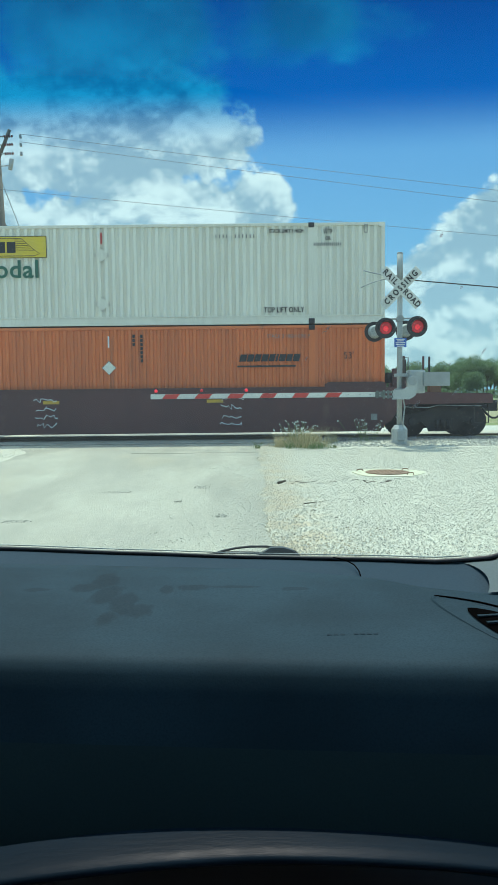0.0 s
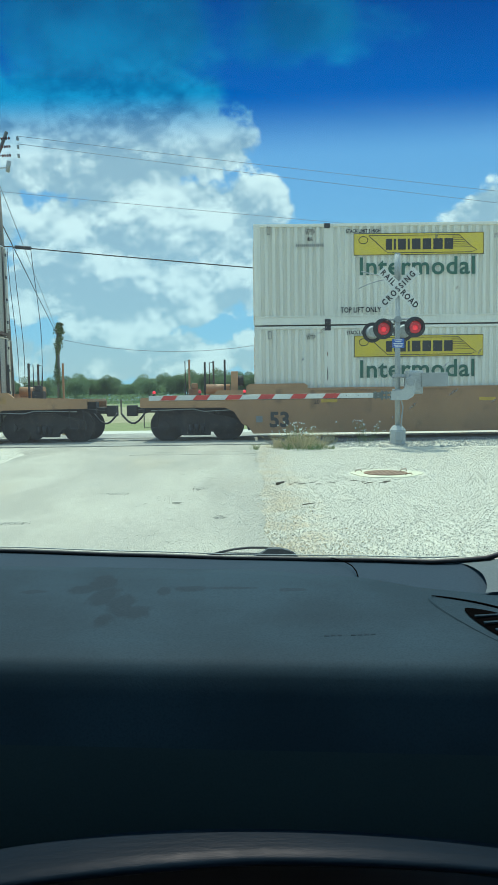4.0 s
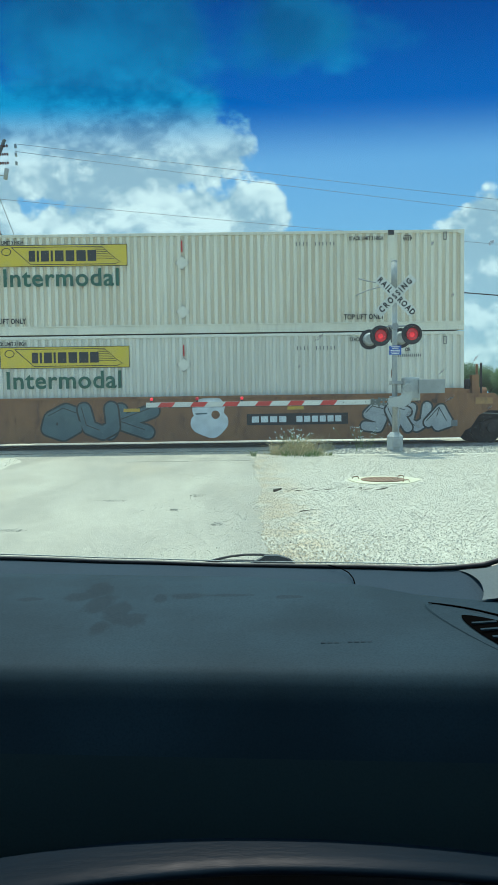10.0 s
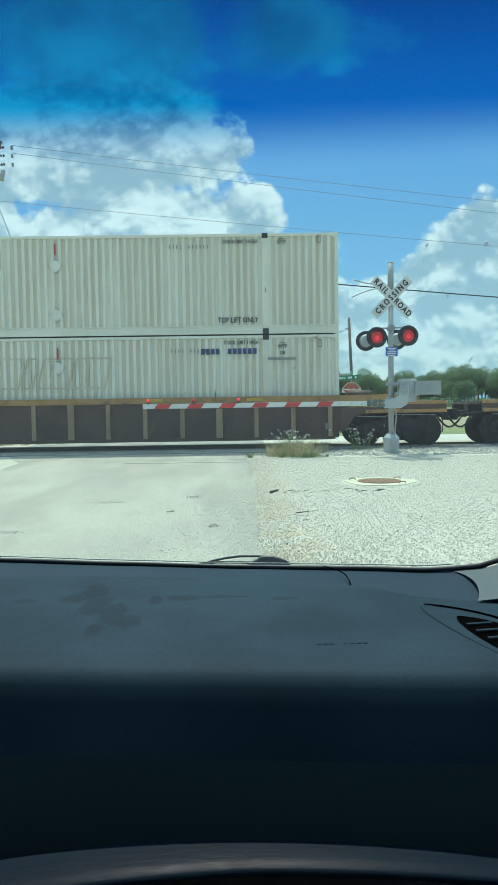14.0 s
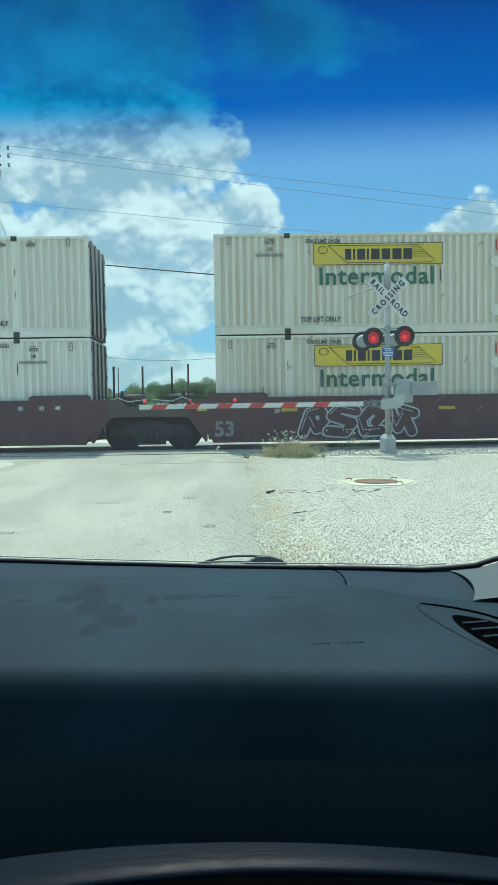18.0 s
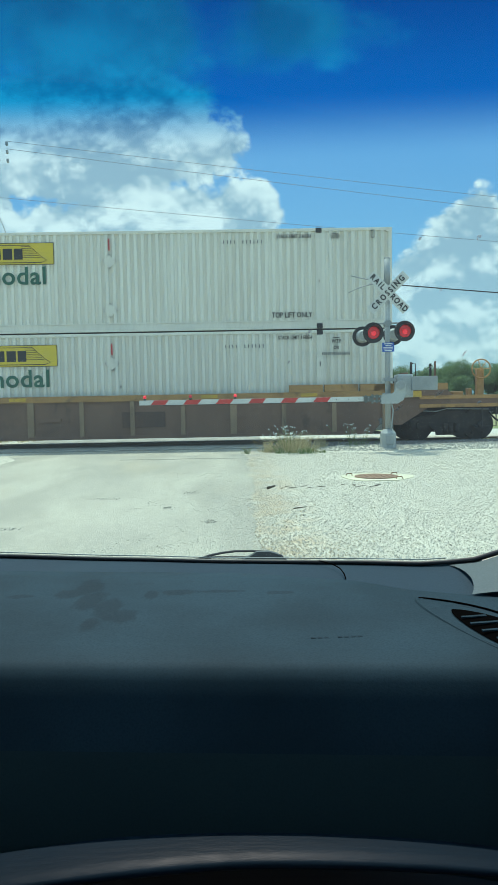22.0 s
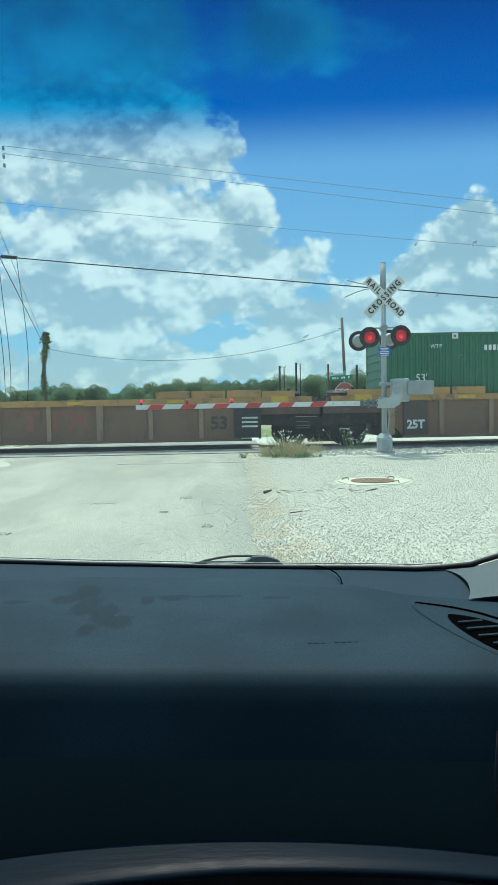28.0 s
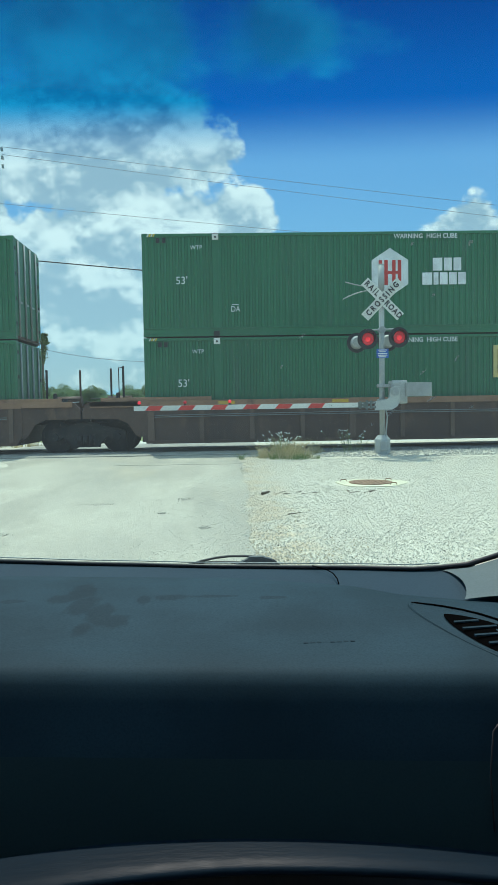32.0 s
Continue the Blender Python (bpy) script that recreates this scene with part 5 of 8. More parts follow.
def container(paint, s, length, upper, label, group="", kind="53", fine=0.205, accent=None, high=C_HIGH, under=C_HIGH, bay_paint=None):
    """A shipping container: frame, pressed sides, doors; x runs along the train, y away from the road."""
    L, W, H = length, C_WIDE, high
    z = BASE + (under + 0.03 if upper else -0.012)
    c = thing("shipping_container", label, "container", pose(along(s) + (0.0 if L < 15 else 0.10 if paint is GREEN else 0.24), TRAIN_Y, z), group)
    RIDERS.append(c)
    frame_mat = accent or paint
    k = (round(L, 2), kind, round(H, 3))
    lift = (L - 11.8) / 2 if L > 12.5 else 0.0
    rail = 0.245 if kind == "53" else 0.16
    bays = [(0.10, lift - 0.09), (lift + 0.09, L - lift - 0.09), (L - lift + 0.09, L - 0.10)] if lift else [(0.098, L - 0.098)]
    for i, (a, b) in enumerate(bays):
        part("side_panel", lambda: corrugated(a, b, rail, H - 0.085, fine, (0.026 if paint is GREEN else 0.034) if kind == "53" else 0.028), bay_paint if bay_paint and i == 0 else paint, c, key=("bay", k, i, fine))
    part("bottom_rail", lambda: boxes((0.0, L, 0.0, 0.09, 0.0, 0.06), (0.0, L, 0.016, 0.09, 0.0601, rail - 0.0351), (0.0, L, 0.004, 0.09, rail - 0.035, rail - 0.001), bevel=0.006), frame_mat, c, key=("brail", k))
    part("top_rail", lambda: boxes((0.0, L, 0.0, 0.08, H - 0.084, H), bevel=0.012), frame_mat, c, key=("trail", k))
    for name, x0, x1 in (("corner_post", 0.0, 0.099), ("corner_post", L - 0.099, L)):
        part(name, lambda: boxes((x0, x1, 0.0, 0.14, rail, H - 0.085), (x0, x1, W - 0.14, W, rail, H - 0.085), bevel=0.01), frame_mat, c, key=("post", k, x0))
    if lift:
        for x in (lift, L - lift):
            part("lift_post", lambda: boxes((x - 0.089, x + 0.089, 0.004, 0.08, rail, H - 0.085)), frame_mat, c, key=("lift", k, x))
            for zz in ((0.0, 0.15), (H - 0.13, H + 0.01)):
                part("corner_casting", lambda: boxes((x - 0.085, x + 0.085, -0.012, 0.16, *zz), bevel=0.015), BLACK if kind == "53" else RUSTIRON, c, key=("cast", k, x, zz[0]))
    for x0, x1 in ((-0.004, 0.17), (L - 0.17, L + 0.004)):
        part("corner_casting", lambda: boxes((x0, x1, -0.006, 0.16, -0.006, 0.118), (x0, x1, -0.006, 0.16, H - 0.118, H + 0.004), bevel=0.012), frame_mat, c, key=("ccast", k, x0))
    part("far_side", lambda: boxes((0.1, L - 0.1, W - 0.06, W, 0.0, H)), paint, c, key=("far", k))
    part("roof", lambda: boxes((0.02, L - 0.02, 0.081, W - 0.061, H - 0.05, H - 0.012)), paint, c, key=("roof", k))
    part("floor", lambda: boxes((0.02, L - 0.02, 0.1, W - 0.07, 0.03, 0.12)), BROWN, c, key=("floor", k))

    louvred = kind == "53" and s < 35000

    def front():
        bm = boxes((0.02, 0.06, 0.1, W - 0.1, 0.12, H - 0.06))
        n = 9 if louvred else 0
        for i in range(n):
            zz = 0.35 + i * (H - 0.6) / n
            box(bm, -0.005, 0.03, 0.18, W - 0.18, zz, zz + 0.14)
        if not n:
            for i in range(11):
                y = 0.2 + i * 0.205
                box(bm, -0.005, 0.03, y, y + 0.10, 0.15, H - 0.12)
        return bm
    part("front_wall", front, paint, c, key=("front", k, louvred))

    for d in (0, 1):
        y0, y1 = (0.13, W / 2 - 0.01) if d == 0 else (W / 2 + 0.01, W - 0.13)
        # white boxes get the door paint with the shade in its colour
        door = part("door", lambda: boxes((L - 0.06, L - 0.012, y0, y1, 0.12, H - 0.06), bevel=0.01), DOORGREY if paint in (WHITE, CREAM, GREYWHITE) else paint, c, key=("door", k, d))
        for y in (y0 + 0.25, y1 - 0.3):
            part("lock_rod", lambda: rod(bmesh.new(), (L + 0.015, y, 0.08), (L + 0.015, y, H - 0.06), 0.028, sides=8), WORDDARK if paint in (WHITE, CREAM, GREYWHITE) else GALV, door, key=("rod", k, d, y))
            part("lock_handle", lambda: boxes((L + 0.02, L + 0.05, y - 0.02, y + 0.22, 1.05, 1.10)), GALV, door, key=("handle", k, d, y))
        for zz in (0.4, 1.1, 1.8, 2.5):
            y = y0 if d == 0 else y1
            part("hinge", lambda: boxes((L - 0.02, L + 0.01, y - 0.05, y + 0.05, zz, zz + 0.09)), BLACK, door, key=("hinge", k, d, zz))
    return c


def diamond(parent, x, z, mat, r=0.18):
    part("placard", lambda: prism(((-r, 0), (0, -r), (r, 0), (0, r)), -0.004, 0.010), mat, parent, at=pose(x, 0, z), key=("placard", r))


def placard(parent, x, z):
    """A pale placard holder: a worn patch with dark clips at its corners."""
    p = part("placard", lambda: prism(((-0.19, 0), (0, -0.19), (0.19, 0), (0, 0.19)), -0.004, 0.006), WHITE, parent, "pale worn placard holder", at=pose(x, 0, z), key="placardhold")
    def clips():
        bm = bmesh.new()
        for a in range(4):
            u, w = math.cos(a * math.pi / 2) * 0.2, math.sin(a * math.pi / 2) * 0.2
            for t in (-1, 1):
                du, dw = (-u - t * w) * 0.28, (-w + t * u) * 0.28
                rod(bm, (u, -0.008, w), (u + du, -0.008, w + dw), 0.007, sides=4)
        return bm
    part("clip", clips, WORDGREY, p, key="placardclips")


def blocks(parent, spec, mat, height, x, z, slant=0.0, name="logo_shape", y=-0.008):
    """A brand's word as plain blocks: widths, with negative numbers for gaps."""
    at = x
    for w in spec:
        if w > 0:
            part(name, lambda: prism(((0, 0), (w, 0), (w + slant * height, height), (slant * height, height)), -0.003, 0.003), mat, parent,
                 at=pose(at, y, z), key=("block", w, height, slant))
        at += abs(w)


def sign_panel(c, z):
    """The yellow sign: a framed panel with a scroll drawn as lines and a dark word as blocks."""
    sign = part("sign_panel", lambda: boxes((0, 3.65, -0.004, 0.006, 0, 0.605), bevel=0.0), YELLOW, c, "yellow sign panel with dark bars", at=pose(2.80, -0.008, z), key="sign")
    part("sign_frame", lambda: boxes((0, 3.65, -0.007, -0.0045, 0, 0.016), (0, 3.65, -0.007, -0.0045, 0.589, 0.605),
                                     (0, 0.016, -0.007, -0.0045, 0.017, 0.588), (3.634, 3.65, -0.007, -0.0045, 0.017, 0.588)), BLACK, sign, key="signframe")
    def scroll():
        bm = tube([(0.42, -0.006, 0.54), (2.95, -0.006, 0.54), (3.3, -0.006, 0.22), (3.45, -0.006, 0.12), (3.3, -0.006, 0.06), (0.95, -0.006, 0.06), (0.42, -0.006, 0.54)], 0.010, 4)
        for i in range(14):
            a = i * 0.45
            rod(bm, (0.27 + 0.13 * math.cos(a), -0.006, 0.42 + 0.10 * math.sin(a)), (0.27 + 0.13 * math.cos(a + 0.45), -0.006, 0.42 + 0.10 * math.sin(a + 0.45)), 0.010, sides=4)
        for i in range(7):
            rod(bm, (2.98 + 0.05 * i, -0.006, 0.5 - 0.05 * i), (2.75, -0.006, 0.5 - 0.05 * i), 0.006, sides=4)
        return bm
    part("scroll_lines", scroll, BLACK, sign, key="scroll")
    blocks(sign, (0.17, -0.05, 0.06, -0.06, 0.22, -0.05, 0.06, -0.06, 0.24, -0.06, 0.24, -0.06, 0.26, -0.05, 0.24), BLACK, 0.30, 0.90, 0.145, y=-0.008)


def white_box(s, upper, panel=True, word=True, stained=False, seed=0, length=BOX_LONG, dull=False):
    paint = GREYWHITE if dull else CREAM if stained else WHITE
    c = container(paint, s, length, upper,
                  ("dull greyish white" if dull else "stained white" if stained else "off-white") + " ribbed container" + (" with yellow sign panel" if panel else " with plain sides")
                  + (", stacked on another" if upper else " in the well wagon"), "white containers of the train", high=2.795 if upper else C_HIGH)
    if panel:
        sign_panel(c, 1.90 if upper else 1.97)
    if word:
        words("Intermodal", 0.50, WORDGREEN, c, 4.58, 1.57 if upper else 1.61, -0.006, 1.02, 0.012, 1.06)
    for x in (2.93, 13.02):
        if upper:
            words("TOP LIFT ONLY", 0.15, BLACK, c, x + 0.06, 0.385, -0.004, 0.75, 0.004, 1.05)
        words("STACK LIMIT 3 HIGH", 0.105, WORDDARK, c, x + 0.14, 2.57 if upper else 2.66, -0.004, 0.72, 0.003)
    for x in (1.58, 14.32):
        words("WTP", 0.12, WORDDARK, c, x, 2.54, -0.004, 0.72, 0.003)
        part("marking", lambda: boxes((-0.09, 0.09, -0.003, 0.003, -0.008, 0.008)), WORDDARK, c, at=pose(x, -0.004, 2.64), key="overline")
        if (seed + int(x)) % 2:
            words("OR", 0.10, WORDDARK, c, x, 2.36, -0.004, 0.8, 0.003)
            bars(14, 0.80, 0.085, WORDGREY, c, x, 2.20, gap=0.45)
    part("red_mark", lambda: boxes((-0.022, 0.022, -0.003, 0.003, -0.16, 0.16)), WORDRED, c, at=pose(7.98, -0.004, 2.42), key="redmark")
    rng = random.Random(seed)
    for zz in ((1.96, 0.60) if upper else (2.02,)):
        placard(c, 7.98, zz)
    bars(4, 0.40, 0.10, WORDGREY, c, 11.38, 2.44, gap=0.74)
    bars(6, 0.62, 0.10, WORDGREY, c, 12.03, 2.44, gap=0.74)
    for x in (0.42, 15.38):
        part("vent_plate", lambda: boxes((-0.05, -0.034, -0.004, 0.012, -0.11, 0.11), (0.034, 0.05, -0.004, 0.012, -0.11, 0.11), (-0.034, 0.034, -0.004, 0.012, 0.09, 0.11), (-0.034, 0.034, -0.004, 0.012, -0.11, -0.09)), WORDGREY, c, at=pose(x, -0.004, 2.62), key="ventplate")
    # scrapes and rust runs
    for i in range(rng.randint(2, 6)):
        x, zz, h = rng.choice((2.05, 13.86, rng.uniform(0.4, 15.4))), rng.uniform(0.5, 2.4), rng.uniform(0.05, 0.22)
        part("scrape", lambda: prism(((-0.012, -0.5), (0.010, -0.4), (0.014, 0.1), (0.0, 0.5), (-0.014, 0.2)), -0.003, 0.003), RUSTIRON if rng.random() < 0.6 else BLACK, c,
             at=pose(x, 0.004, zz) @ Matrix.Diagonal((1, 1, h * 2, 1)), key="scrape")
    return c


def orange_box(s, label="orange ribbed container with dark bars in the well wagon"):
    c = container(ORANGE, s, BOX_LONG, False, label, "orange containers of the train", bay_paint=REDORANGE if s > 2000 else None)
    blocks(c, (0.19, -0.03, 0.17, -0.03, 0.17, -0.03, 0.18, -0.03, 0.16, -0.03, 0.06, -0.03, 0.18, -0.03, 0.16, -0.03, 0.18), BLACK, 0.20, 11.8, 1.86, 0.25)
    part("logo_shape", lambda: boxes((11.75, 13.4, -0.008, -0.004, 1.70, 1.75)), BLACK, c, key="obar")
    words("53'", 0.2, BLACK, c, 14.9, 2.0, -0.004, 0.9)
    words("STACK 3 HIGH ONLY", 0.11, WORDGREY, c, 13.2, 2.56, -0.004, 0.85)
    words("STACK 3 HIGH ONLY", 0.11, WORDGREY, c, 3.0, 2.66, -0.004, 0.85)
    for i in range(10):
        part("marking", lambda: boxes((-0.035, 0.035, -0.003, 0.003, -0.045, 0.045)), BLACK, c, at=pose(9.05 if i < 7 else 8.83, -0.004, 2.6 - 0.115 * (i if i < 7 else i - 7)), key="numbar")
    part("red_mark", lambda: boxes((-0.022, 0.022, -0.003, 0.003, -0.16, 0.16)), PALE, c, at=pose(8.12, -0.004, 2.45), key="redmark")
    placard(c, 8.12, 1.72)
    return c


def green_box(s, upper, logo_x=9.6, logo_z=1.15, emblem=True, panel=False):
    c = container(GREEN, s, BOX_LONG, upper, "dark green ribbed container" + (" with a white hexagon emblem" if emblem else " in the well wagon"),
                  "green containers of the train", fine=0.17)
    if emblem:
        hexa = [(0.60 * math.sin(k * math.pi / 3), 0.68 * math.cos(k * math.pi / 3)) for k in range(6)]
        e = part("emblem", lambda: prism(hexa, -0.003, 0.004), WORDWHITE, c, "white hexagon emblem with red bars", at=pose(6.98 if upper else 7.4, -0.008, 1.72 if upper else 1.62), key="hexa")
        part("emblem_bars", lambda: boxes((-0.32, -0.22, -0.008, -0.004, -0.36, 0.34), (-0.16, -0.06, -0.008, -0.004, -0.36, 0.34), (0.06, 0.16, -0.008, -0.004, -0.36, 0.34),
                                          (0.22, 0.32, -0.008, -0.004, -0.36, 0.34), (-0.22, -0.16, -0.008, -0.004, -0.05, 0.03), (-0.06, 0.06, -0.008, -0.004, -0.05, 0.03),
                                          (0.16, 0.22, -0.008, -0.004, -0.05, 0.03)), WORDRED, e, key="hbars")
        blocks(c, (0.27, -0.05, 0.22, -0.05, 0.22), WORDWHITE, 0.36, 8.20 if upper else 8.62, 1.75 if upper else 1.62)
        blocks(c, (0.28, -0.04, 0.14, -0.04, 0.22, -0.04, 0.22, -0.04, 0.22), WORDWHITE, 0.34, 7.90 if upper else 8.62, 1.36 if upper else 1.20)
    words("WARNING  HIGH CUBE", 0.13, WORDWHITE, c, 8.0, 2.72, -0.006, 0.95, 0.003)
    for x in (1.1, 14.75):
        words("53'", 0.22, WORDWHITE, c, x, 1.55 if upper else 1.58, -0.006, 0.95)
        words("WTP", 0.12, WORDWHITE, c, x + 0.42 if x < 8 else x - 0.5, 2.47, -0.006, 0.95)
    if upper:
        words("DA", 0.16, WORDWHITE, c, 2.6, 0.74, -0.006, 0.85)
        part("marking", lambda: boxes((-0.1, 0.1, -0.003, 0.003, -0.008, 0.008)), WORDWHITE, c, at=pose(2.6, -0.006, 0.87), key="overline2")
    if upper or emblem:
        bars(4, 0.50, 0.15, WORDWHITE, c, 12.0 if upper else 3.15, 2.42, gap=0.35)
        bars(6, 0.72, 0.15, WORDWHITE, c, 12.75 if upper else 4.0, 2.42, gap=0.35)
    for k in range(4):
        part("hazard_stripe", lambda: prism(((0, 0), (0.035, 0), (0.075, 0.08), (0.04, 0.08)), -0.004, 0.0), (WORNPATCH, YELLOW)[k % 2], c, at=pose(0.14 + 0.055 * k, -0.004, C_HIGH - 0.082), key="hazard")
    for x in (2.06, 13.86):
        plate = part("casting_plate", lambda: boxes((-0.09, 0.09, -0.020, -0.013, -0.085, 0.085)), WORNPATCH, c, "pale casting plate with a dark hole", at=pose(x, 0, C_HIGH - 0.10), key="castplate")
        part("casting_hole", lambda: rod(bmesh.new(), (0, -0.024, -0.01), (0, -0.019, -0.01), 0.03, sides=12), BLACK, plate, key="casthole")
    if panel:
        p = part("logo_panel", lambda: boxes((0, 1.75, -0.004, 0.006, 0, 0.92)), PANELTAN, c, "pale yellow logo panel with dark blocks", at=pose(9.93, -0.008, 1.62), key="empanel")
        blocks(p, (0.36, -0.10), BLACK, 0.66, 0.12, 0.13)
        blocks(p, (0.48, -0.10, 0.36), WORDBLUE, 0.48, 0.58, 0.13)
    diamond(c, 12.2, 2.2, WORDWHITE, 0.12)
    for x in (0.45, 0.62):
        part("vent_plate", lambda: boxes((-0.05, 0.05, -0.004, 0.012, -0.07, 0.07)), BLACK, c, at=pose(x, -0.004, 2.68), key="ventplate2")
    return c


def sea_box(paint, s, length, upper, label, high=2.73, under=2.835):
    return container(paint, s, length, upper, label, "sea containers of the train", kind="40", fine=0.275, high=high if upper else under, under=under)


# ---- well wagons ----
WHEEL_R = 0.46


def make_bogie(unit, x):
    """A two-axle freight bogie: side frames, bolster, springs, and wheelsets that turn."""
    bogie = part("bogie", lambda: boxes((-0.22, 0.22, 0.30, 2.30, 0.50, 0.80), (-0.5, 0.5, 1.0, 1.6, 0.72, 0.86), bevel=0.03), BOGIE, unit, "black cast steel bogie", at=pose(x, 0, 0), key="bolster")
    outline = ((-1.16, 0.36), (-1.16, 0.60), (-0.98, 0.68), (-0.52, 0.76), (-0.30, 0.86), (0.30, 0.86), (0.52, 0.76), (0.98, 0.68), (1.16, 0.60), (1.16, 0.36),
               (0.80, 0.36), (0.62, 0.46), (0.42, 0.30), (0.40, 0.17), (-0.40, 0.17), (-0.42, 0.30), (-0.62, 0.46), (-0.80, 0.36))
    for y0, y1 in ((0.20, 0.34), (2.26, 2.40)):
        frame_part = part("side_frame", lambda: prism(outline, y0, y1), BOGIE, bogie, key=("frame", y0))
    for y in (0.24, ):
        for dx in (-0.17, 0.0, 0.17):
            part("spring", lambda: rod(bmesh.new(), (0, y - 0.07, 0.24), (0, y - 0.07, 0.50), 0.07, sides=10), BOGIE, bogie, at=pose(dx, 0, 0), key="spring")
        for dx in (-0.89, 0.89):
            part("bearing_cap", lambda: rod(bmesh.new(), (0, 0.10, WHEEL_R), (0, 0.22, WHEEL_R), 0.12, sides=16), BOGIE, bogie, at=pose(dx, 0, 0), key="cap")
    def wheelset():
        bm = rod(bmesh.new(), (0, 0.2, 0), (0, 2.4, 0), 0.085, sides=12)
        for a, b in ((0.52, 0.63), (1.97, 2.08)):
            rod(bm, (0, a, 0), (0, b, 0), WHEEL_R, sides=36)
            flange = 0.62 if a < 1 else 1.94
            rod(bm, (0, flange, 0), (0, flange + 0.04, 0), WHEEL_R + 0.025, sides=36)
        for y in (0.5, 2.1):
            for i in range(6):
                a = i * math.tau / 6
                rod(bm, (0.28 * math.cos(a), y - 0.02, 0.28 * math.sin(a)), (0.28 * math.cos(a), y + 0.02, 0.28 * math.sin(a)), 0.05, sides=8)
        return bm
    for dx in (-0.89, 0.89):
        w = part("wheelset", wheelset, BOGIE, bogie, "dark steel wheel pair", at=pose(dx, 0, WHEEL_R), key="wheelset")
        WHEELS.append((w, unit, x + dx, dx))
    return bogie


GLYPHS = {"L": (((0.25, 1), (0.15, 0.08), (0.98, 0.05)),), "P": (((0.15, 0), (0.2, 0.98), (0.8, 0.9), (0.82, 0.55), (0.25, 0.45)),), "N": (((0.1, 0), (0.15, 1), (0.8, 0.05), (0.9, 1)),),
          "A": (((0.05, 0), (0.45, 1), (0.65, 0.95), (0.95, 0)), ((0.25, 0.36), (0.8, 0.36))), "R": (((0.1, 0), (0.2, 1), (0.75, 0.95), (0.8, 0.62), (0.25, 0.5)), ((0.45, 0.5), (0.98, 0.0))),
          "G": (((0.9, 0.82), (0.55, 1), (0.12, 0.66), (0.12, 0.22), (0.6, 0.02), (0.9, 0.32), (0.5, 0.46)),), "E": (((0.85, 0.95), (0.25, 0.9), (0.15, 0.1), (0.98, 0.05)), ((0.18, 0.5), (0.75, 0.52))),
          "S": (((0.92, 0.85), (0.4, 0.98), (0.12, 0.68), (0.85, 0.42), (0.7, 0.06), (0.05, 0.1)),), "Z": (((0.1, 0.95), (0.9, 0.85), (0.15, 0.15), (0.95, 0.05)),),
          "U": (((0.1, 0.95), (0.12, 0.25), (0.5, 0.03), (0.85, 0.25), (0.9, 0.95)),), "K": (((0.15, 0), (0.2, 1)), ((0.9, 0.95), (0.3, 0.48), (0.95, 0.02))),
          "O": (((0.5, 0.95), (0.12, 0.7), (0.15, 0.25), (0.5, 0.05), (0.88, 0.3), (0.85, 0.75), (0.5, 0.95)),), "I": (((0.4, 0), (0.6, 1)), ((0.2, 0.95), (0.95, 0.9))),
          "1": (((0.1, 0.1), (0.2, 0.85), (0.6, 0.95), (0.85, 0.6), (0.6, 0.35), (0.9, 0.1)), ((0.35, 0.6), (0.5, 0.2))), "2": (((0.1, 0.9), (0.4, 0.2), (0.6, 0.7), (0.9, 0.05)), ((0.5, 0.95), (0.95, 0.8))),
          "3": (((0.9, 0.1), (0.3, 0.05), (0.1, 0.5), (0.4, 0.95), (0.8, 0.75), (0.6, 0.45)),), "4": (((0.05, 0.3), (0.5, 0.95), (0.95, 0.3), (0.5, 0.05), (0.3, 0.3)), ((0.5, 0.5), (0.55, 0.95)))}


def ribbon(strokes, width, y):
    """Flat painted strokes of one width with round joints, facing -y."""
    bm, k = bmesh.new(), 0
    for line in strokes:
        for i, (x, z) in enumerate(line):
            k += 1
            yy = y - 0.00025 * k
            vs = [bm.verts.new((x + width / 2 * math.cos(math.tau * j / 14), yy, z + width / 2 * math.sin(math.tau * j / 14))) for j in range(14)]
            bm.faces.new(vs)
            if i + 1 < len(line):
                x2, z2 = line[i + 1]
                d = math.hypot(x2 - x, z2 - z) or 1.0
                u, w = -(z2 - z) / d * width / 2, (x2 - x) / d * width / 2
                bm.faces.new([bm.verts.new((px, yy - 0.0001, pz)) for px, pz in ((x + u, z + w), (x - u, z - w), (x2 - u, z2 - w), (x2 + u, z2 + w))])
    return bm


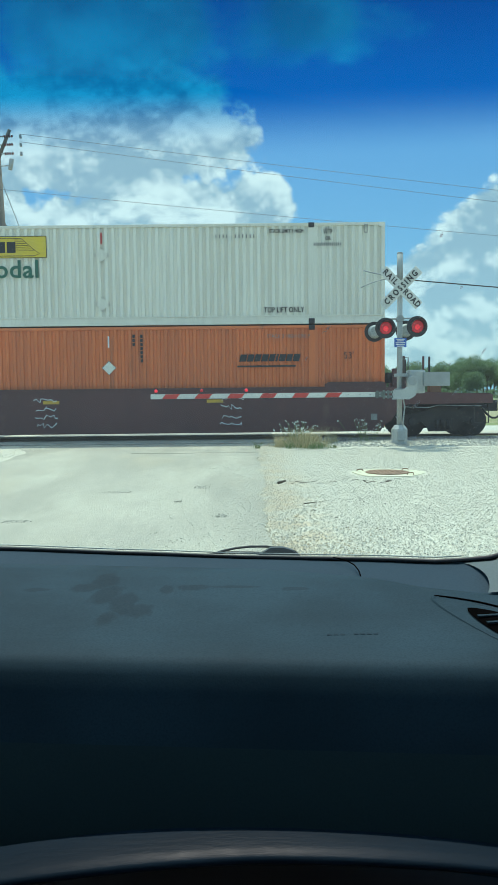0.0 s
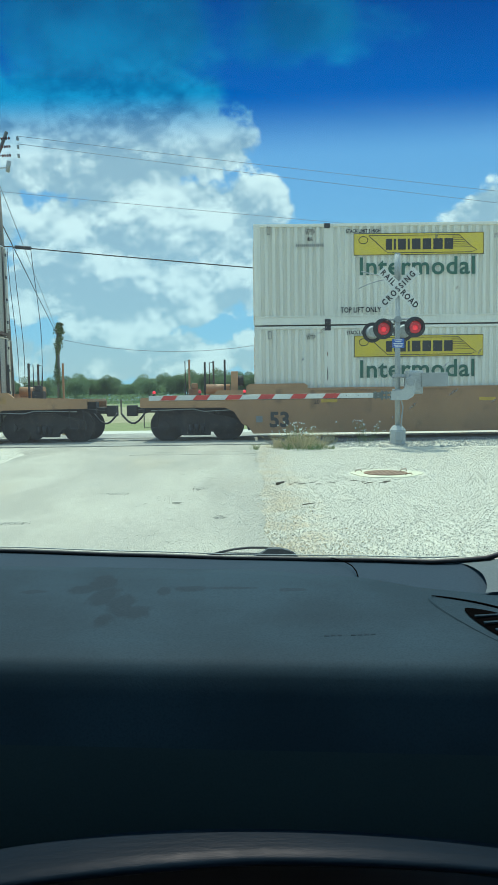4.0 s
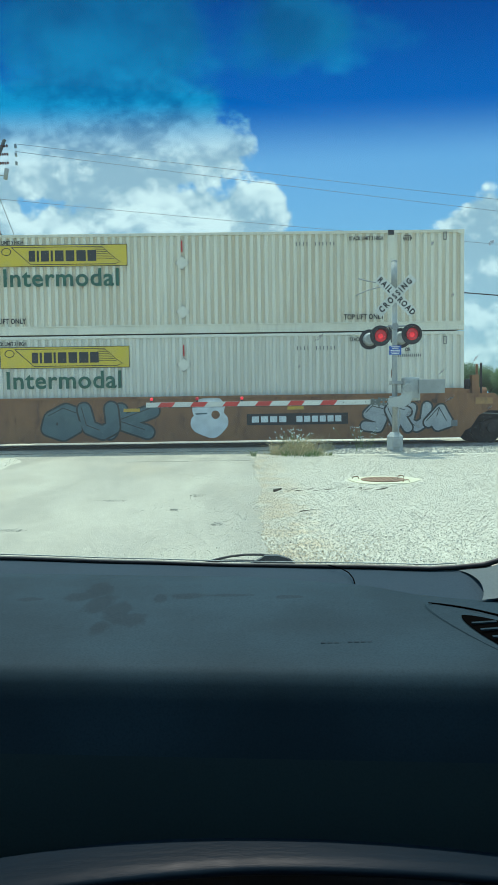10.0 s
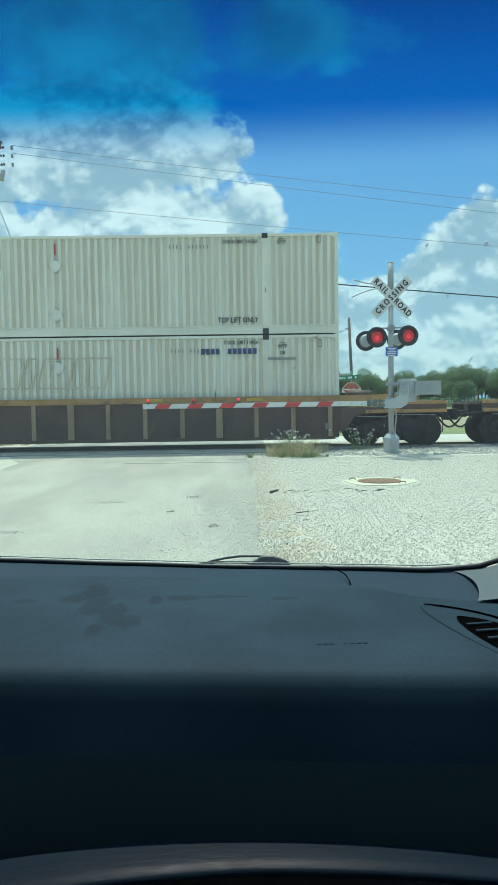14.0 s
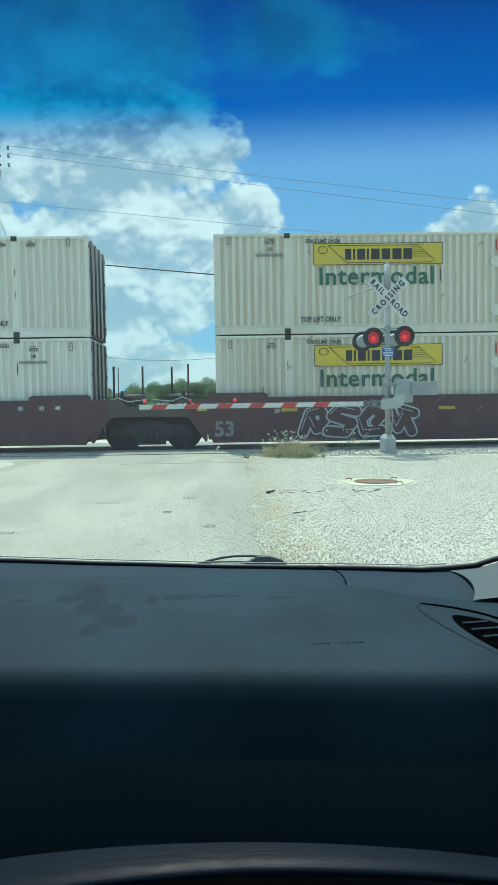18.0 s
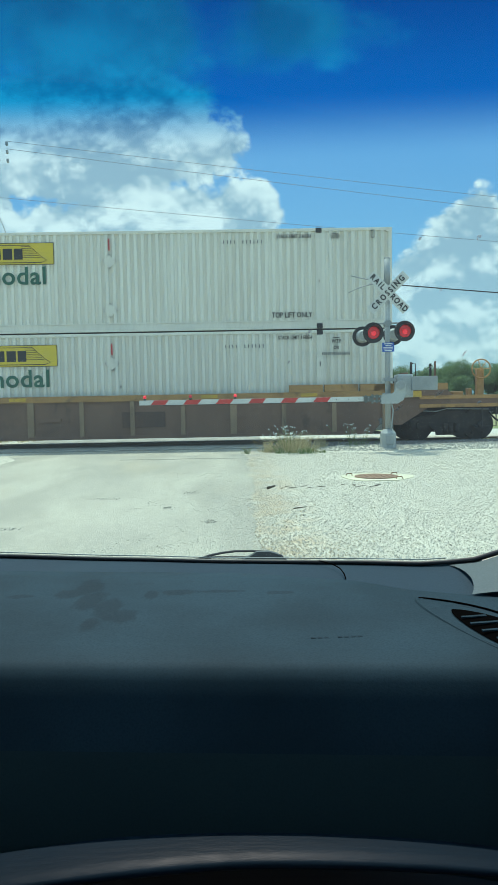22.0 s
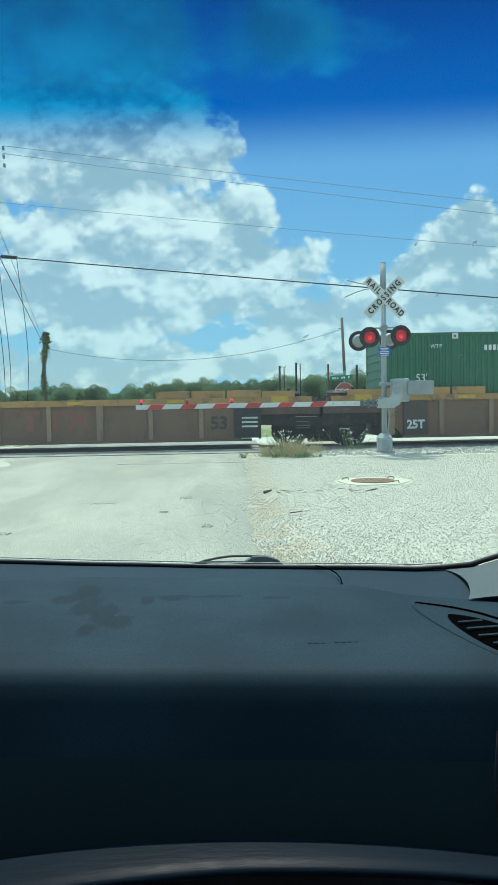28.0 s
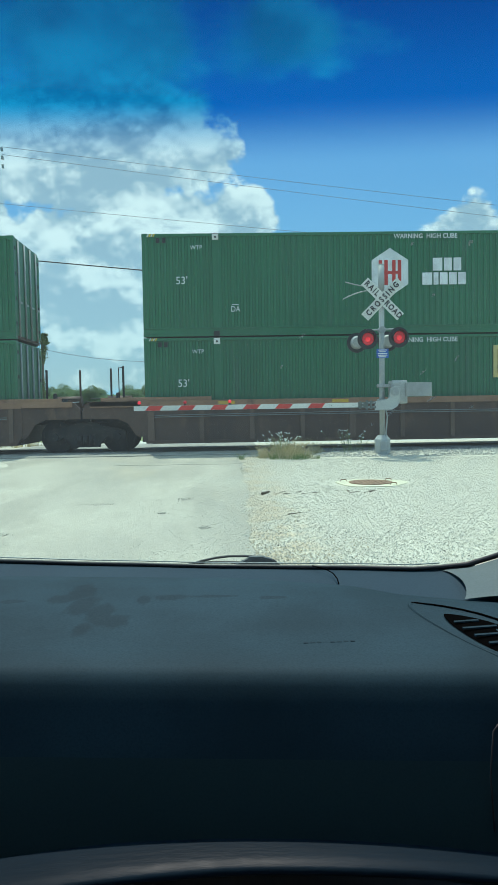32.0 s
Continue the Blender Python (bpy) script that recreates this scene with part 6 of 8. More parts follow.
def graffiti(unit, x0, x1, z0, z1, fill, line, seed, letters_n=5, glyphs="", fat=0.30, shine=None, name="spray_painting"):
    """Sprayed strokes with a dark outline, overlapping and leaning, with thin shine lines."""
    rng = random.Random(seed)
    glyphs = glyphs or "".join(rng.choice("1234") for _ in range(letters_n))
    step = (x1 - x0) / len(glyphs)
    width = min(step * fat, 0.36)
    g = None
    for k, ch in enumerate(glyphs):
        lean, tall, shift = rng.uniform(-0.12, 0.22), rng.uniform(0.86, 1.0), rng.uniform(-0.06, 0.06)
        def put(p):
            u, w = p[0] + rng.uniform(-0.05, 0.05), p[1] * tall + rng.uniform(-0.03, 0.03)
            inner = z1 - z0 - width - 0.06
            return x0 + (k + 0.02 + shift + 0.96 * u + lean * (w - 0.5)) * step, z0 + width / 2 + 0.03 + max(0.0, min(1.0, w)) * inner
        strokes = [[put(p) for p in s] for s in GLYPHS[ch]]
        y = -0.004 - 0.006 * (k % 2)
        ob = part(name if g is None else "spray_outline", ribbon(strokes, width + 0.10, y), line, unit if g is None else g, "spray painted shapes with outlines" if g is None else "")
        g = g or ob
        part("spray_shape", ribbon(strokes, width, y - 0.005), fill, g)
        bright = [[(x - width * 0.22, z + width * 0.2) for x, z in s[:3]] for s in strokes]
        part("spray_line", ribbon(bright, 0.022, y - 0.010), shine or SPRAYSILVER, g)
    return g


def bubble_shapes(unit, x0, z0):
    """Two fat silver sprayed shapes, an arrow and a small disc, all with dark outlines."""
    body = ((0, 1.05), (0.12, 0.98), (0.2, 1.08), (0.35, 0.98), (0.45, 1.1), (0.85, 1.1), (1.12, 0.85), (1.2, 0.55), (1.15, 0.3), (0.95, 0.08), (0.6, 0.1), (0.55, 0.05), (0.15, 0.0), (0.08, 0.5))
    folds = (((0.35, 0.75), (0.42, 0.35), (0.6, 0.08)), ((0.42, 0.8), (0.6, 0.62), (0.8, 0.75), (1.0, 0.65), (1.15, 0.7)), ((0.68, 0.5), (0.7, 0.3), (0.88, 0.32), (0.9, 0.45)))
    arrow = ((2.72, 0.5), (3.0, 0.98), (3.1, 0.9), (3.62, 1.1), (3.62, 0.42), (3.22, 0.5), (3.14, 0.25), (3.02, 0.55))
    disc = tuple((-0.34 + 0.23 * math.cos(math.tau * k / 16), 0.2 + 0.25 * math.sin(math.tau * k / 16)) for k in range(16))
    marks = (((2.95, 0.75), (3.1, 0.8), (3.0, 0.62)), ((3.15, 0.8), (3.2, 0.62), (3.28, 0.82)), ((3.5, 0.8), (3.36, 0.75), (3.44, 0.6), (3.5, 0.7)))
    inner = (((-0.48, 0.22), (-0.34, 0.3), (-0.4, 0.1)), ((-0.3, 0.35), (-0.28, 0.08), (-0.2, 0.25)))
    g = None
    for outline, lines, dx, size in ((body, folds, 0.0, 1.0), (body, folds, 1.27, 1.12), (arrow, marks, 0.0, 1.0), (disc, inner, 0.0, 1.0)):
        def put(p):
            return x0 + dx + size * p[0], z0 + p[1]
        ring = [put(p) for p in outline]
        ob = part("spray_painting" if g is None else "spray_shape", prism(ring, -0.006, -0.002), SPRAYSILVER, unit if g is None else g, "fat silver sprayed shapes with dark outlines" if g is None else "")
        g = g or ob
        part("spray_outline", ribbon([ring + ring[:1]], 0.055, -0.008), SPRAYDARK, g)
        part("spray_line", ribbon([[put(p) for p in line] for line in lines], 0.032, -0.008), SPRAYDARK, g)


def block_shapes(unit, x0, z0):
    """Square grey sprayed blocks on a pale ground, so that pale lines stand between them."""
    ground = ((0.0, 0.9), (0.06, 1.08), (2.0, 1.12), (3.3, 1.10), (3.38, 0.1), (3.3, 0.04), (0.1, 0.0))
    g = part("spray_painting", prism([(x0 + x, z0 + z) for x, z in ground], -0.005, -0.002), SPRAYSILVER, unit, "grey sprayed blocks with pale outlines")
    shapes = (((0.10, 0.06), (0.10, 1.02), (0.62, 1.04), (0.62, 0.52), (0.44, 0.52), (0.50, 0.06)), ((0.55, 0.06), (0.48, 0.47), (0.67, 0.47), (0.67, 1.04), (1.16, 1.05), (1.16, 0.08)),
              ((1.22, 0.08), (1.22, 1.05), (1.74, 1.06), (1.78, 0.08)), ((1.84, 0.08), (1.80, 1.06), (2.14, 1.06), (2.18, 0.46), (2.36, 0.46), (2.36, 1.06), (2.64, 1.06), (2.68, 0.10)),
              ((2.80, 0.10), (2.76, 0.74), (3.28, 0.74), (3.30, 0.10)), ((2.76, 0.80), (2.76, 1.04), (3.24, 1.04), (3.27, 0.80)))
    for ring in shapes:
        part("spray_shape", prism([(x0 + x, z0 + z) for x, z in ring], -0.008, -0.0055), SPRAYDARK, g)
    for x, z in ((0.36, 0.78), (0.90, 0.76), (1.44, 0.80)):
        part("spray_line", ribbon([[(x0 + x + 0.08, z0 + z + 0.1), (x0 + x - 0.05, z0 + z + 0.08), (x0 + x + 0.07, z0 + z - 0.03), (x0 + x - 0.06, z0 + z - 0.1)]], 0.025, -0.010), SPRAYSILVER, g)
    part("spray_line", ribbon([[(x0 + 1.48, z0 + 0.12), (x0 + 1.46, z0 + 0.5)], [(x0 + 1.38, z0 + 0.38), (x0 + 1.46, z0 + 0.5), (x0 + 1.56, z0 + 0.38)], [(x0 + 0.85, z0 + 0.45), (x0 + 1.16, z0 + 0.46)]], 0.03, -0.010), SPRAYSILVER, g)


def tag(unit, x0, x1, z0, z1, mat, seed, name="spray_tag"):
    rng = random.Random(seed)
    n = 9
    pts = [(x0 + (x1 - x0) * k / n + rng.uniform(-0.05, 0.05), -0.008, rng.uniform(z0, z1)) for k in range(n + 1)]
    return part(name, tube(pts, 0.014, 4), mat, unit, "thin sprayed squiggle")


def number_field(unit, x, z=0.78, w=2.85, plate=True):
    p = part("number_field", lambda: boxes((-w / 2, w / 2, -0.012, -0.002, -0.16, 0.16)), BLACK if plate else BROWN, unit, "field with plain white bars", at=pose(x, 0, z), key=("nf", w)) if plate else unit
    yy, zz, xx = (-0.015, 0, 0) if plate else (-0.012, z, x)
    bars(4, w * 0.36, 0.17, WORDWHITE, p, xx - w * 0.27, zz, yy, 0.22)
    bars(6, w * 0.46, 0.17, WORDWHITE, p, xx + w * 0.22, zz, yy, 0.22)


def wagon(s, length, style, left, right, label, over=0.0, plate=None):
    """A well wagon unit. left/right: 'joint' (shared bogie) or 'coupler'. The well overhangs its container slot by over."""
    u = thing("well_wagon", label, "rail wagon", pose(along(s), TRAIN_Y - 0.0, 0.0), "well wagons of the train")
    RIDERS.append(u)
    L = length
    a, b = -over - 0.02, L + over + 0.02
    skin, rail_mat, rib_step, top = {"smooth_tan": (TAN, TAN, 0, 1.47), "smooth_rust": (RUSTTAN, RUSTTAN, 0, 1.47), "smooth_maroon": (MAROON, MAROON, 0, 1.47),
                                     "ribbed_brown": (BROWN, OCHRE, 0.975, 1.49), "ribbed_tan": (LIGHTBROWN, OCHRE, 1.38, 1.47), "ribbed_dark": (DARKBROWN, DULLOCHRE, 1.36, 1.56),
                                     "ribbed_low": (BROWN, ORANGEBROWN, 1.36, 1.46)}[style]
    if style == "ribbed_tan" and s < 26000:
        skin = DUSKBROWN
    y0, y1 = -0.20, -0.06
    ribbed = rib_step > 0
    bottom = 0.36 if over else 0.28 if ribbed else 0.235
    cut = 0.64 if style == "ribbed_tan" else 0.16
    rise, inset = (0.62, 0.10) if style == "ribbed_tan" else (0.24, 0.0)
    part("side_sill", prism(((a + cut, bottom), (b - cut, bottom), (b - inset, bottom + rise), (b - inset, top), (a + inset, top), (a + inset, bottom + rise)), 0.0, 0.10), skin, u, "pressed steel side sill", at=pose(0, y0, 0))
    if ribbed:
        part("top_chord", boxes((a, b, -0.05, 0.12, top - 0.17, top), bevel=0.01), rail_mat, u, at=pose(0, y0, 0))
        part("bottom_chord", boxes((a + cut, b - cut, -0.035, 0.06, bottom - 0.02, bottom + 0.06)), skin, u, at=pose(0, y0, 0))
        n = int((b - a - 0.6) / rib_step)
        for k in range(n + 1):
            x = a + 0.3 + (b - a - 0.6) * k / n
            wide = 0.06 if k % 4 else 0.09
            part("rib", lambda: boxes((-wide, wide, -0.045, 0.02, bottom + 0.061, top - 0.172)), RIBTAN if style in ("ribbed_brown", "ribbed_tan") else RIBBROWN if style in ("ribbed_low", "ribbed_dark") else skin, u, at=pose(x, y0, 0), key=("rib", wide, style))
        if style == "ribbed_low":
            for x0 in (a - 1.1, b - 2.0):
                part("raised_end", lambda: boxes((0, 3.1, 0.0, 0.10, top + 0.001, top + 0.10), bevel=0.006), ORANGEBROWN, u, at=pose(x0, y0, 0), key="raisedlow")
            part("end_chord", boxes((a - 1.4, a, -0.05, 0.10, top - 0.17, top), bevel=0.01), ORANGEBROWN, u, at=pose(0, y0, 0))
            for z in (1.05, 1.0):
                part("side_pipe", tube([(a + 0.4, -0.06, z), (L * 0.45, -0.06, z + 0.03), (b - 0.4, -0.06, z)], 0.012, 5), WORDGREY, u, "thin grey side pipe", at=pose(0, y0, 0))
        if style == "ribbed_tan":
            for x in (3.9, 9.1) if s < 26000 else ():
                part("side_box", lambda: boxes((-0.6, 0.6, -0.02, 0.01, -0.22, 0.22), bevel=0.006), BROWN, u, "dark brown side panel", at=pose(x, y0, 0.78), key="sidebox")
                part("side_step", lambda: boxes((-0.3, 0.3, -0.04, 0.01, -0.05, 0.05)), skin, u, at=pose(x + 2.6, y0, 0.80), key="sidestep")
            for x0, x1 in ((a, a + 3.0), (b - 3.0, b)):
                for k in range(3):
                    part("end_block", lambda: boxes((0.02, 0.97, -0.03, 0.11, top + 0.001, top + 0.20), bevel=0.008), OCHRE, u, at=pose(x0 + k, y0, 0), key="endblock")
    else:
        for x0, x1 in ((a, a + 1.72), (b - 1.72, b)):
            part("raised_end", lambda: prism(((0, 0), (1.72, 0), (1.72, 0.08), (1.62, 0.14), (0.1, 0.14), (0, 0.08)), 0.0, 0.10), skin, u, at=pose(x0, y0, top + 0.001), key=("raised", style))
        part("top_flange", boxes((a + 1.75, b - 1.75, -0.025, 0.12, top - 0.05, top + 0.012)), skin, u, at=pose(0, y0, 0))
        part("bottom_flange", boxes((a + cut, b - cut, -0.02, 0.1, bottom - 0.02, bottom + 0.02)), skin, u, at=pose(0, y0, 0))
        for x in ({7460: 0.45, 1144: 0.65}.get(s, 0.47 if style == "smooth_maroon" else 0.9),):
            words("53", 0.42, WORDDARK if style != "smooth_maroon" else WORDGREY, u, x, 0.58, y0 - 0.012, 1.0, 0.02)
        for x, t in ((1.95, "20"), (1.95, "40"), (1.35, "45"), (0.9, "48"), (L - 1.95, "40"), (L - 1.35, "45"), (L - 0.9, "48")):
            words(t, 0.13, BLACK if style != "smooth_maroon" else WORDWHITE, u, x, 1.25 if t != "20" else 1.08, y0 - 0.010, 0.9)
    far = part("far_sill", boxes((a, b, 2.68, 2.8, bottom, top)), skin, u)
    part("well_floor", boxes((a + 0.3, b - 0.3, 0.0, 2.66, 0.24, 0.30)), DARKBROWN, u)
    for x in (a + 0.03, b - 0.10):
        part("well_bulkhead", boxes((x, x + 0.07, -0.05, 2.66, 0.3, 1.38)), DARKBROWN, u)
    reflectors_at = (2.4, 5.6, L - 5.2, L - 2.4) if ribbed else (2.3, 6.75, L - 4.8)
    for x in reflectors_at:
        part("reflector", lambda: boxes((-0.23, 0.23, -0.006, 0.004, -0.045, 0.045)), REFLECT, u, at=pose(x, y0 - (0.055 if ribbed else 0.006), top - (0.08 if ribbed else 0.36)), key="reflector")
    # ends
    rng = random.Random(int(s))
    for end, sign, edge in ((left, -1, a), (right, 1, b)):
        coupler = end == "coupler"
        reach = 3.0 if coupler else 1.62
        if style == "ribbed_low" and coupler:
            reach = 1.95
        if over:
            reach = 2.9 if coupler else 2.45
        xe = edge + sign * reach
        dark = skin if coupler else (BROWN if ribbed else BOGIE if style != "smooth_maroon" else DARKBROWN)
        lo, hi = min(edge, xe), max(edge, xe)
        zt = 1.34 if coupler else 1.30
        flat = reach - 0.2 if style == "ribbed_dark" else 1.45 if ribbed and not coupler else 0.8
        tank_end = style == "smooth_maroon" and sign > 0 and coupler and left == "joint"
        deep_end = style == "ribbed_tan" and sign > 0 and coupler
        if tank_end:
            flat = 2.2
        pts = [(edge, 0.42), (edge, top - 0.02), (edge + sign * flat, top - 0.02), (edge + sign * (flat + 0.15), zt - 0.02), (xe, zt - 0.12), (xe, 0.98), (edge + sign * 0.62, 0.96), (edge + sign * 0.36, 0.84), (edge + sign * 0.14, 0.50)]
        if style == "ribbed_tan":
            pts = [(edge - sign * 0.12, 0.98), (edge - sign * 0.12, top - 0.02)] + pts[2:6] + [(edge + sign * 0.2, 0.98)]
        if deep_end:
            pts = [(edge - 0.12, 0.5), (edge - 0.12, top - 0.02), (edge + 1.5, top - 0.02), (edge + 1.65, zt - 0.02), (xe, zt - 0.12), (xe, 0.98), (edge + 1.0, 1.0), (edge + 0.2, 0.5)]
            part("end_block", boxes((edge - 0.6, edge + 1.5, -0.03, 0.11, top + 0.001, top + 0.19), bevel=0.008), OCHRE, u, at=pose(0, y0, 0))
            part("end_chord", boxes((edge + 0.02, edge + 1.5, -0.03, 0.015, top - 0.16, top - 0.002), bevel=0.006), skin, u, at=pose(0, y0, 0))
        if style in ("smooth_tan", "smooth_rust") and not coupler:
            # a closed black end field over the shared bogie
            pts = [(edge, 0.36), (edge, top - 0.02), (edge + sign * 1.45, top - 0.02), (xe, zt - 0.02), (xe, 0.62), (edge + sign * 1.0, 0.58), (edge + sign * 0.55, 0.36)]
            if sign > 0:
                for z in (0.89, 1.18):
                    part("end_square", lambda: boxes((-0.11, 0.11, -0.006, 0.004, -0.095, 0.095)), REFLECT, u, "worn yellow square", at=pose(edge + 0.17, y0 + 0.012, z), key="endsquare")
                ladder = part("ladder", boxes((edge + 0.60, edge + 0.63, y0 - 0.03, y0 + 0.0, 0.50, 1.62), (edge + 1.10, edge + 1.13, y0 - 0.03, y0 + 0.0, 0.50, 1.62)), RIBBROWN, u, "rusty steel end ladder")
                for k in range(4):
                    part("rung", lambda: rod(bmesh.new(), (-0.25, 0, 0), (0.25, 0, 0), 0.014, sides=6), RIBTAN, ladder, at=pose(edge + 0.865, y0 - 0.015, 0.56 + 0.27 * k), key="rung")
        if style in ("ribbed_tan", "ribbed_dark") and not coupler:
            x_in = edge + sign * (-0.45 if style == "ribbed_tan" else 1.0)
            # a black sheet stands in for the shaded void above the bogie
            part("end_field", prism(((x_in, 0.70), (x_in, 0.975), (xe, 0.975), (xe, 0.62)), 0.02, 0.06), BOGIE, u, "black sheet drawn for the shade over the shared bogie")
            if style == "ribbed_dark":
                part("sill_end", prism(((edge, bottom), (edge, 1.28), (x_in, 1.28), (x_in, 0.5), (edge + sign * 0.8, bottom)), -0.17, -0.10), skin, u)
            if sign > 0:
                for k, (w, z) in enumerate(((0.62, 0.90), (0.34, 0.76), (0.40, 0.65), (0.40, 0.58))):
                    part("brake_step", boxes((xe - 0.66, xe - 0.66 + w, -0.02, 0.015, z - 0.010, z + 0.010)), GALV if k == 0 else DULLSTEEL, u, "thin steel brake step")
        if tank_end:
            upper = top + 0.27
            pts = [(px, upper - 0.02 if pz == top - 0.02 else pz) for px, pz in pts]
            part("air_reservoir", rod(bmesh.new(), (edge + 1.12, 0.45, upper + 0.20), (edge + 1.12, 1.15, upper + 0.20), 0.23, sides=24), skin, u, "round maroon air reservoir")
            part("reservoir_saddle", boxes((edge + 0.98, edge + 1.26, 0.5, 1.1, 1.26, upper + 0.04)), DARKBROWN, u)
            part("reservoir_frame", tube([(edge + 1.36, 0.5, upper + 0.06), (edge + 1.38, 0.5, upper + 0.24), (edge + 1.72, 0.5, upper + 0.24), (edge + 1.60, 0.5, upper + 0.10), (edge + 1.36, 0.5, upper + 0.06)], 0.025, 6), BOGIE, u)
            part("brake_post", boxes((edge + 2.27, edge + 2.34, 0.3, 0.38, 1.24, upper + 0.76), bevel=0.006), BOGIE, u)
            part("brake_stand", boxes((edge + 2.42, edge + 2.64, 0.32, 0.52, 1.26, upper + 0.56), bevel=0.02), DARKBROWN, u)
            part("brake_gusset", prism(((edge + 1.7, upper - 0.03), (edge + 2.27, upper + 0.36), (edge + 2.27, upper - 0.03)), 0.30, 0.36), DARKBROWN, u)
            part("brake_wheel", ring_wheel(0.27), BOGIE, u, "round hand brake wheel", at=pose(edge + 2.76, 0.42, upper + 0.46, 0, 0, 90))
            part("brake_spindle", rod(bmesh.new(), (edge + 2.62, 0.42, upper + 0.46), (edge + 2.78, 0.42, upper + 0.46), 0.03, sides=8), BOGIE, u)
            for x in (2.84, 2.94):
                part("stake_post", boxes((edge + x - 0.03, edge + x + 0.03, 2.0, 2.06, 1.2, upper + 0.36 + (x - 2.84)), bevel=0.004), BOGIE, u)
        part("end_girder", prism(pts, y0 + 0.02, y0 + 0.12), dark, u, "dark end girder over the bogie")
        part("end_girder", prism(pts, 2.66, 2.76), dark, u)
        if style == "ribbed_dark":
            part("end_chord", boxes((lo, hi, -0.05, 0.10, top - 0.17, top), bevel=0.01), DULLOCHRE, u, at=pose(0, y0, 0))
        part("end_platform", boxes((lo, hi, 0.02, 2.6, 1.18, 1.26)), dark, u)
        part("centre_sill", boxes((lo, hi, 1.1, 1.5, 0.82, 1.17)), BOGIE, u)
        if coupler:
            part("coupler", boxes((min(xe, xe + sign * 0.55), max(xe, xe + sign * 0.55), 1.2, 1.4, 0.80, 1.0), (min(xe + sign * .3, xe + sign * 0.6), max(xe + sign * .3, xe + sign * .6), 1.12, 1.48, 0.72, 1.05), bevel=0.03), BOGIE, u)
            part("brake_hose", tube([(xe + sign * 0.1 * k, 0.75, 0.82 - 0.30 * math.sin(math.pi * k / 7)) for k in range(8)], 0.03, 8), RUBBER, u, "black rubber brake hose")
            if ribbed and style != "ribbed_low":
                for z0, z1 in ((0.97, 1.07), (zt - 0.13, zt - 0.03)):
                    part("end_rail", boxes((min(edge + sign * 0.7, xe), max(edge + sign * 0.7, xe), -0.02, 0.06, z0, z1), bevel=0.008), OCHRE, u, at=pose(0, y0, 0))
                part("valve_box", boxes((edge + sign * 1.9 - 0.16, edge + sign * 1.9 + 0.16, 0.15, 0.5, 1.26, 1.42), (edge + sign * 2.25 - 0.06, edge + sign * 2.25 + 0.06, 0.2, 0.4, 1.26, 1.5), bevel=0.02), OCHRE, u)
            part("step_ladder", tube([(xe - sign * 0.1, -0.12, 1.15), (xe - sign * 0.1, -0.12, 0.42), (xe - sign * 0.5, -0.12, 0.42), (xe - sign * 0.5, -0.12, 1.15)], 0.016, 6), BOGIE, u)
            part("uncoupling_lever", tube([(xe, -0.05, 0.95), (xe, 0.6, 0.95), (xe + sign * 0.25, 1.1, 0.9)], 0.014, 6), BOGIE, u)
            if (style == "ribbed_tan" and sign > 0 and left == "joint" and s < 26000) or (style == "ribbed_low" and sign < 0):
                x = xe - sign * (0.25 if style == "ribbed_low" else 0.45)
                wheel = part("brake_wheel", ring_wheel(0.23 if style == "ribbed_low" else 0.27), BOGIE if style == "ribbed_low" else OCHRE, u, "round hand brake wheel", at=pose(x, 0.1, 1.82 if style == "ribbed_low" else 2.05))
                part("brake_stand", boxes((x - 0.17, x + 0.17, 0.16, 0.34, 1.26, 1.86) if style == "ribbed_low" else (x - 0.10, x + 0.10, 0.16, 0.34, 1.26, 2.05), bevel=0.02), BOGIE if style == "ribbed_low" else OCHRE, u)
        else:
            if ribbed and style != "ribbed_dark":
                part("end_chord", boxes((min(edge, edge + sign * 1.4), max(edge, edge + sign * 1.4), -0.05, 0.10, top - 0.15, top), bevel=0.01), rail_mat, u, at=pose(0, y0, 0))
            if style == "smooth_maroon":
                part("sill_tip", prism(((edge, bottom + 0.02), (edge, top - 0.01), (edge + sign * 0.5, top - 0.01), (edge + sign * 0.5, 0.92), (edge + sign * 0.06, bottom + 0.02)), y0, y0 + 0.10), skin, u)
            for k in range(2 if style in ("smooth_tan", "smooth_rust") else 0):
                x = edge + sign * (0.30 + 0.42 * k)
                part("end_block_post", boxes((x - 0.11, x + 0.11, 0.1, 0.35, top - 0.02, top + 0.34), bevel=0.01), rail_mat if not style == "smooth_rust" else TAN, u)
        # stake posts, grab irons and brake gear over the platform
        low_end = (deep_end and s > 26000) or (coupler and (style == "ribbed_brown" or (style == "smooth_maroon" and sign < 0)))
        for k in range(0 if tank_end or low_end or style == "ribbed_brown" else 4 if coupler else 2):
            x = edge + sign * ((0.62, 1.02, 1.20, 1.78)[k] if coupler else 0.55 + 0.62 * k)
            yy = (0.45, 2.05, 0.5, 2.1)[k]
            high = (2.36 if coupler else 2.48) - 0.12 * rng.random() + 0.08 * (k % 2)
            part("stake_post", boxes((x - 0.028, x + 0.028, yy - 0.03, yy + 0.03, 1.2, high), bevel=0.004), (BOGIE, skin, BOGIE, DARKBROWN)[(k + int(s)) % 4], u)
            if rng.random() < 0.55:
                part("grab_iron", tube([(x + sign * 0.05, yy, 1.25), (x + sign * 0.13, yy, 1.27), (x + sign * 0.13, yy, high - 0.04), (x + sign * 0.03, yy, high - 0.04)], 0.014, 6), BOGIE, u)
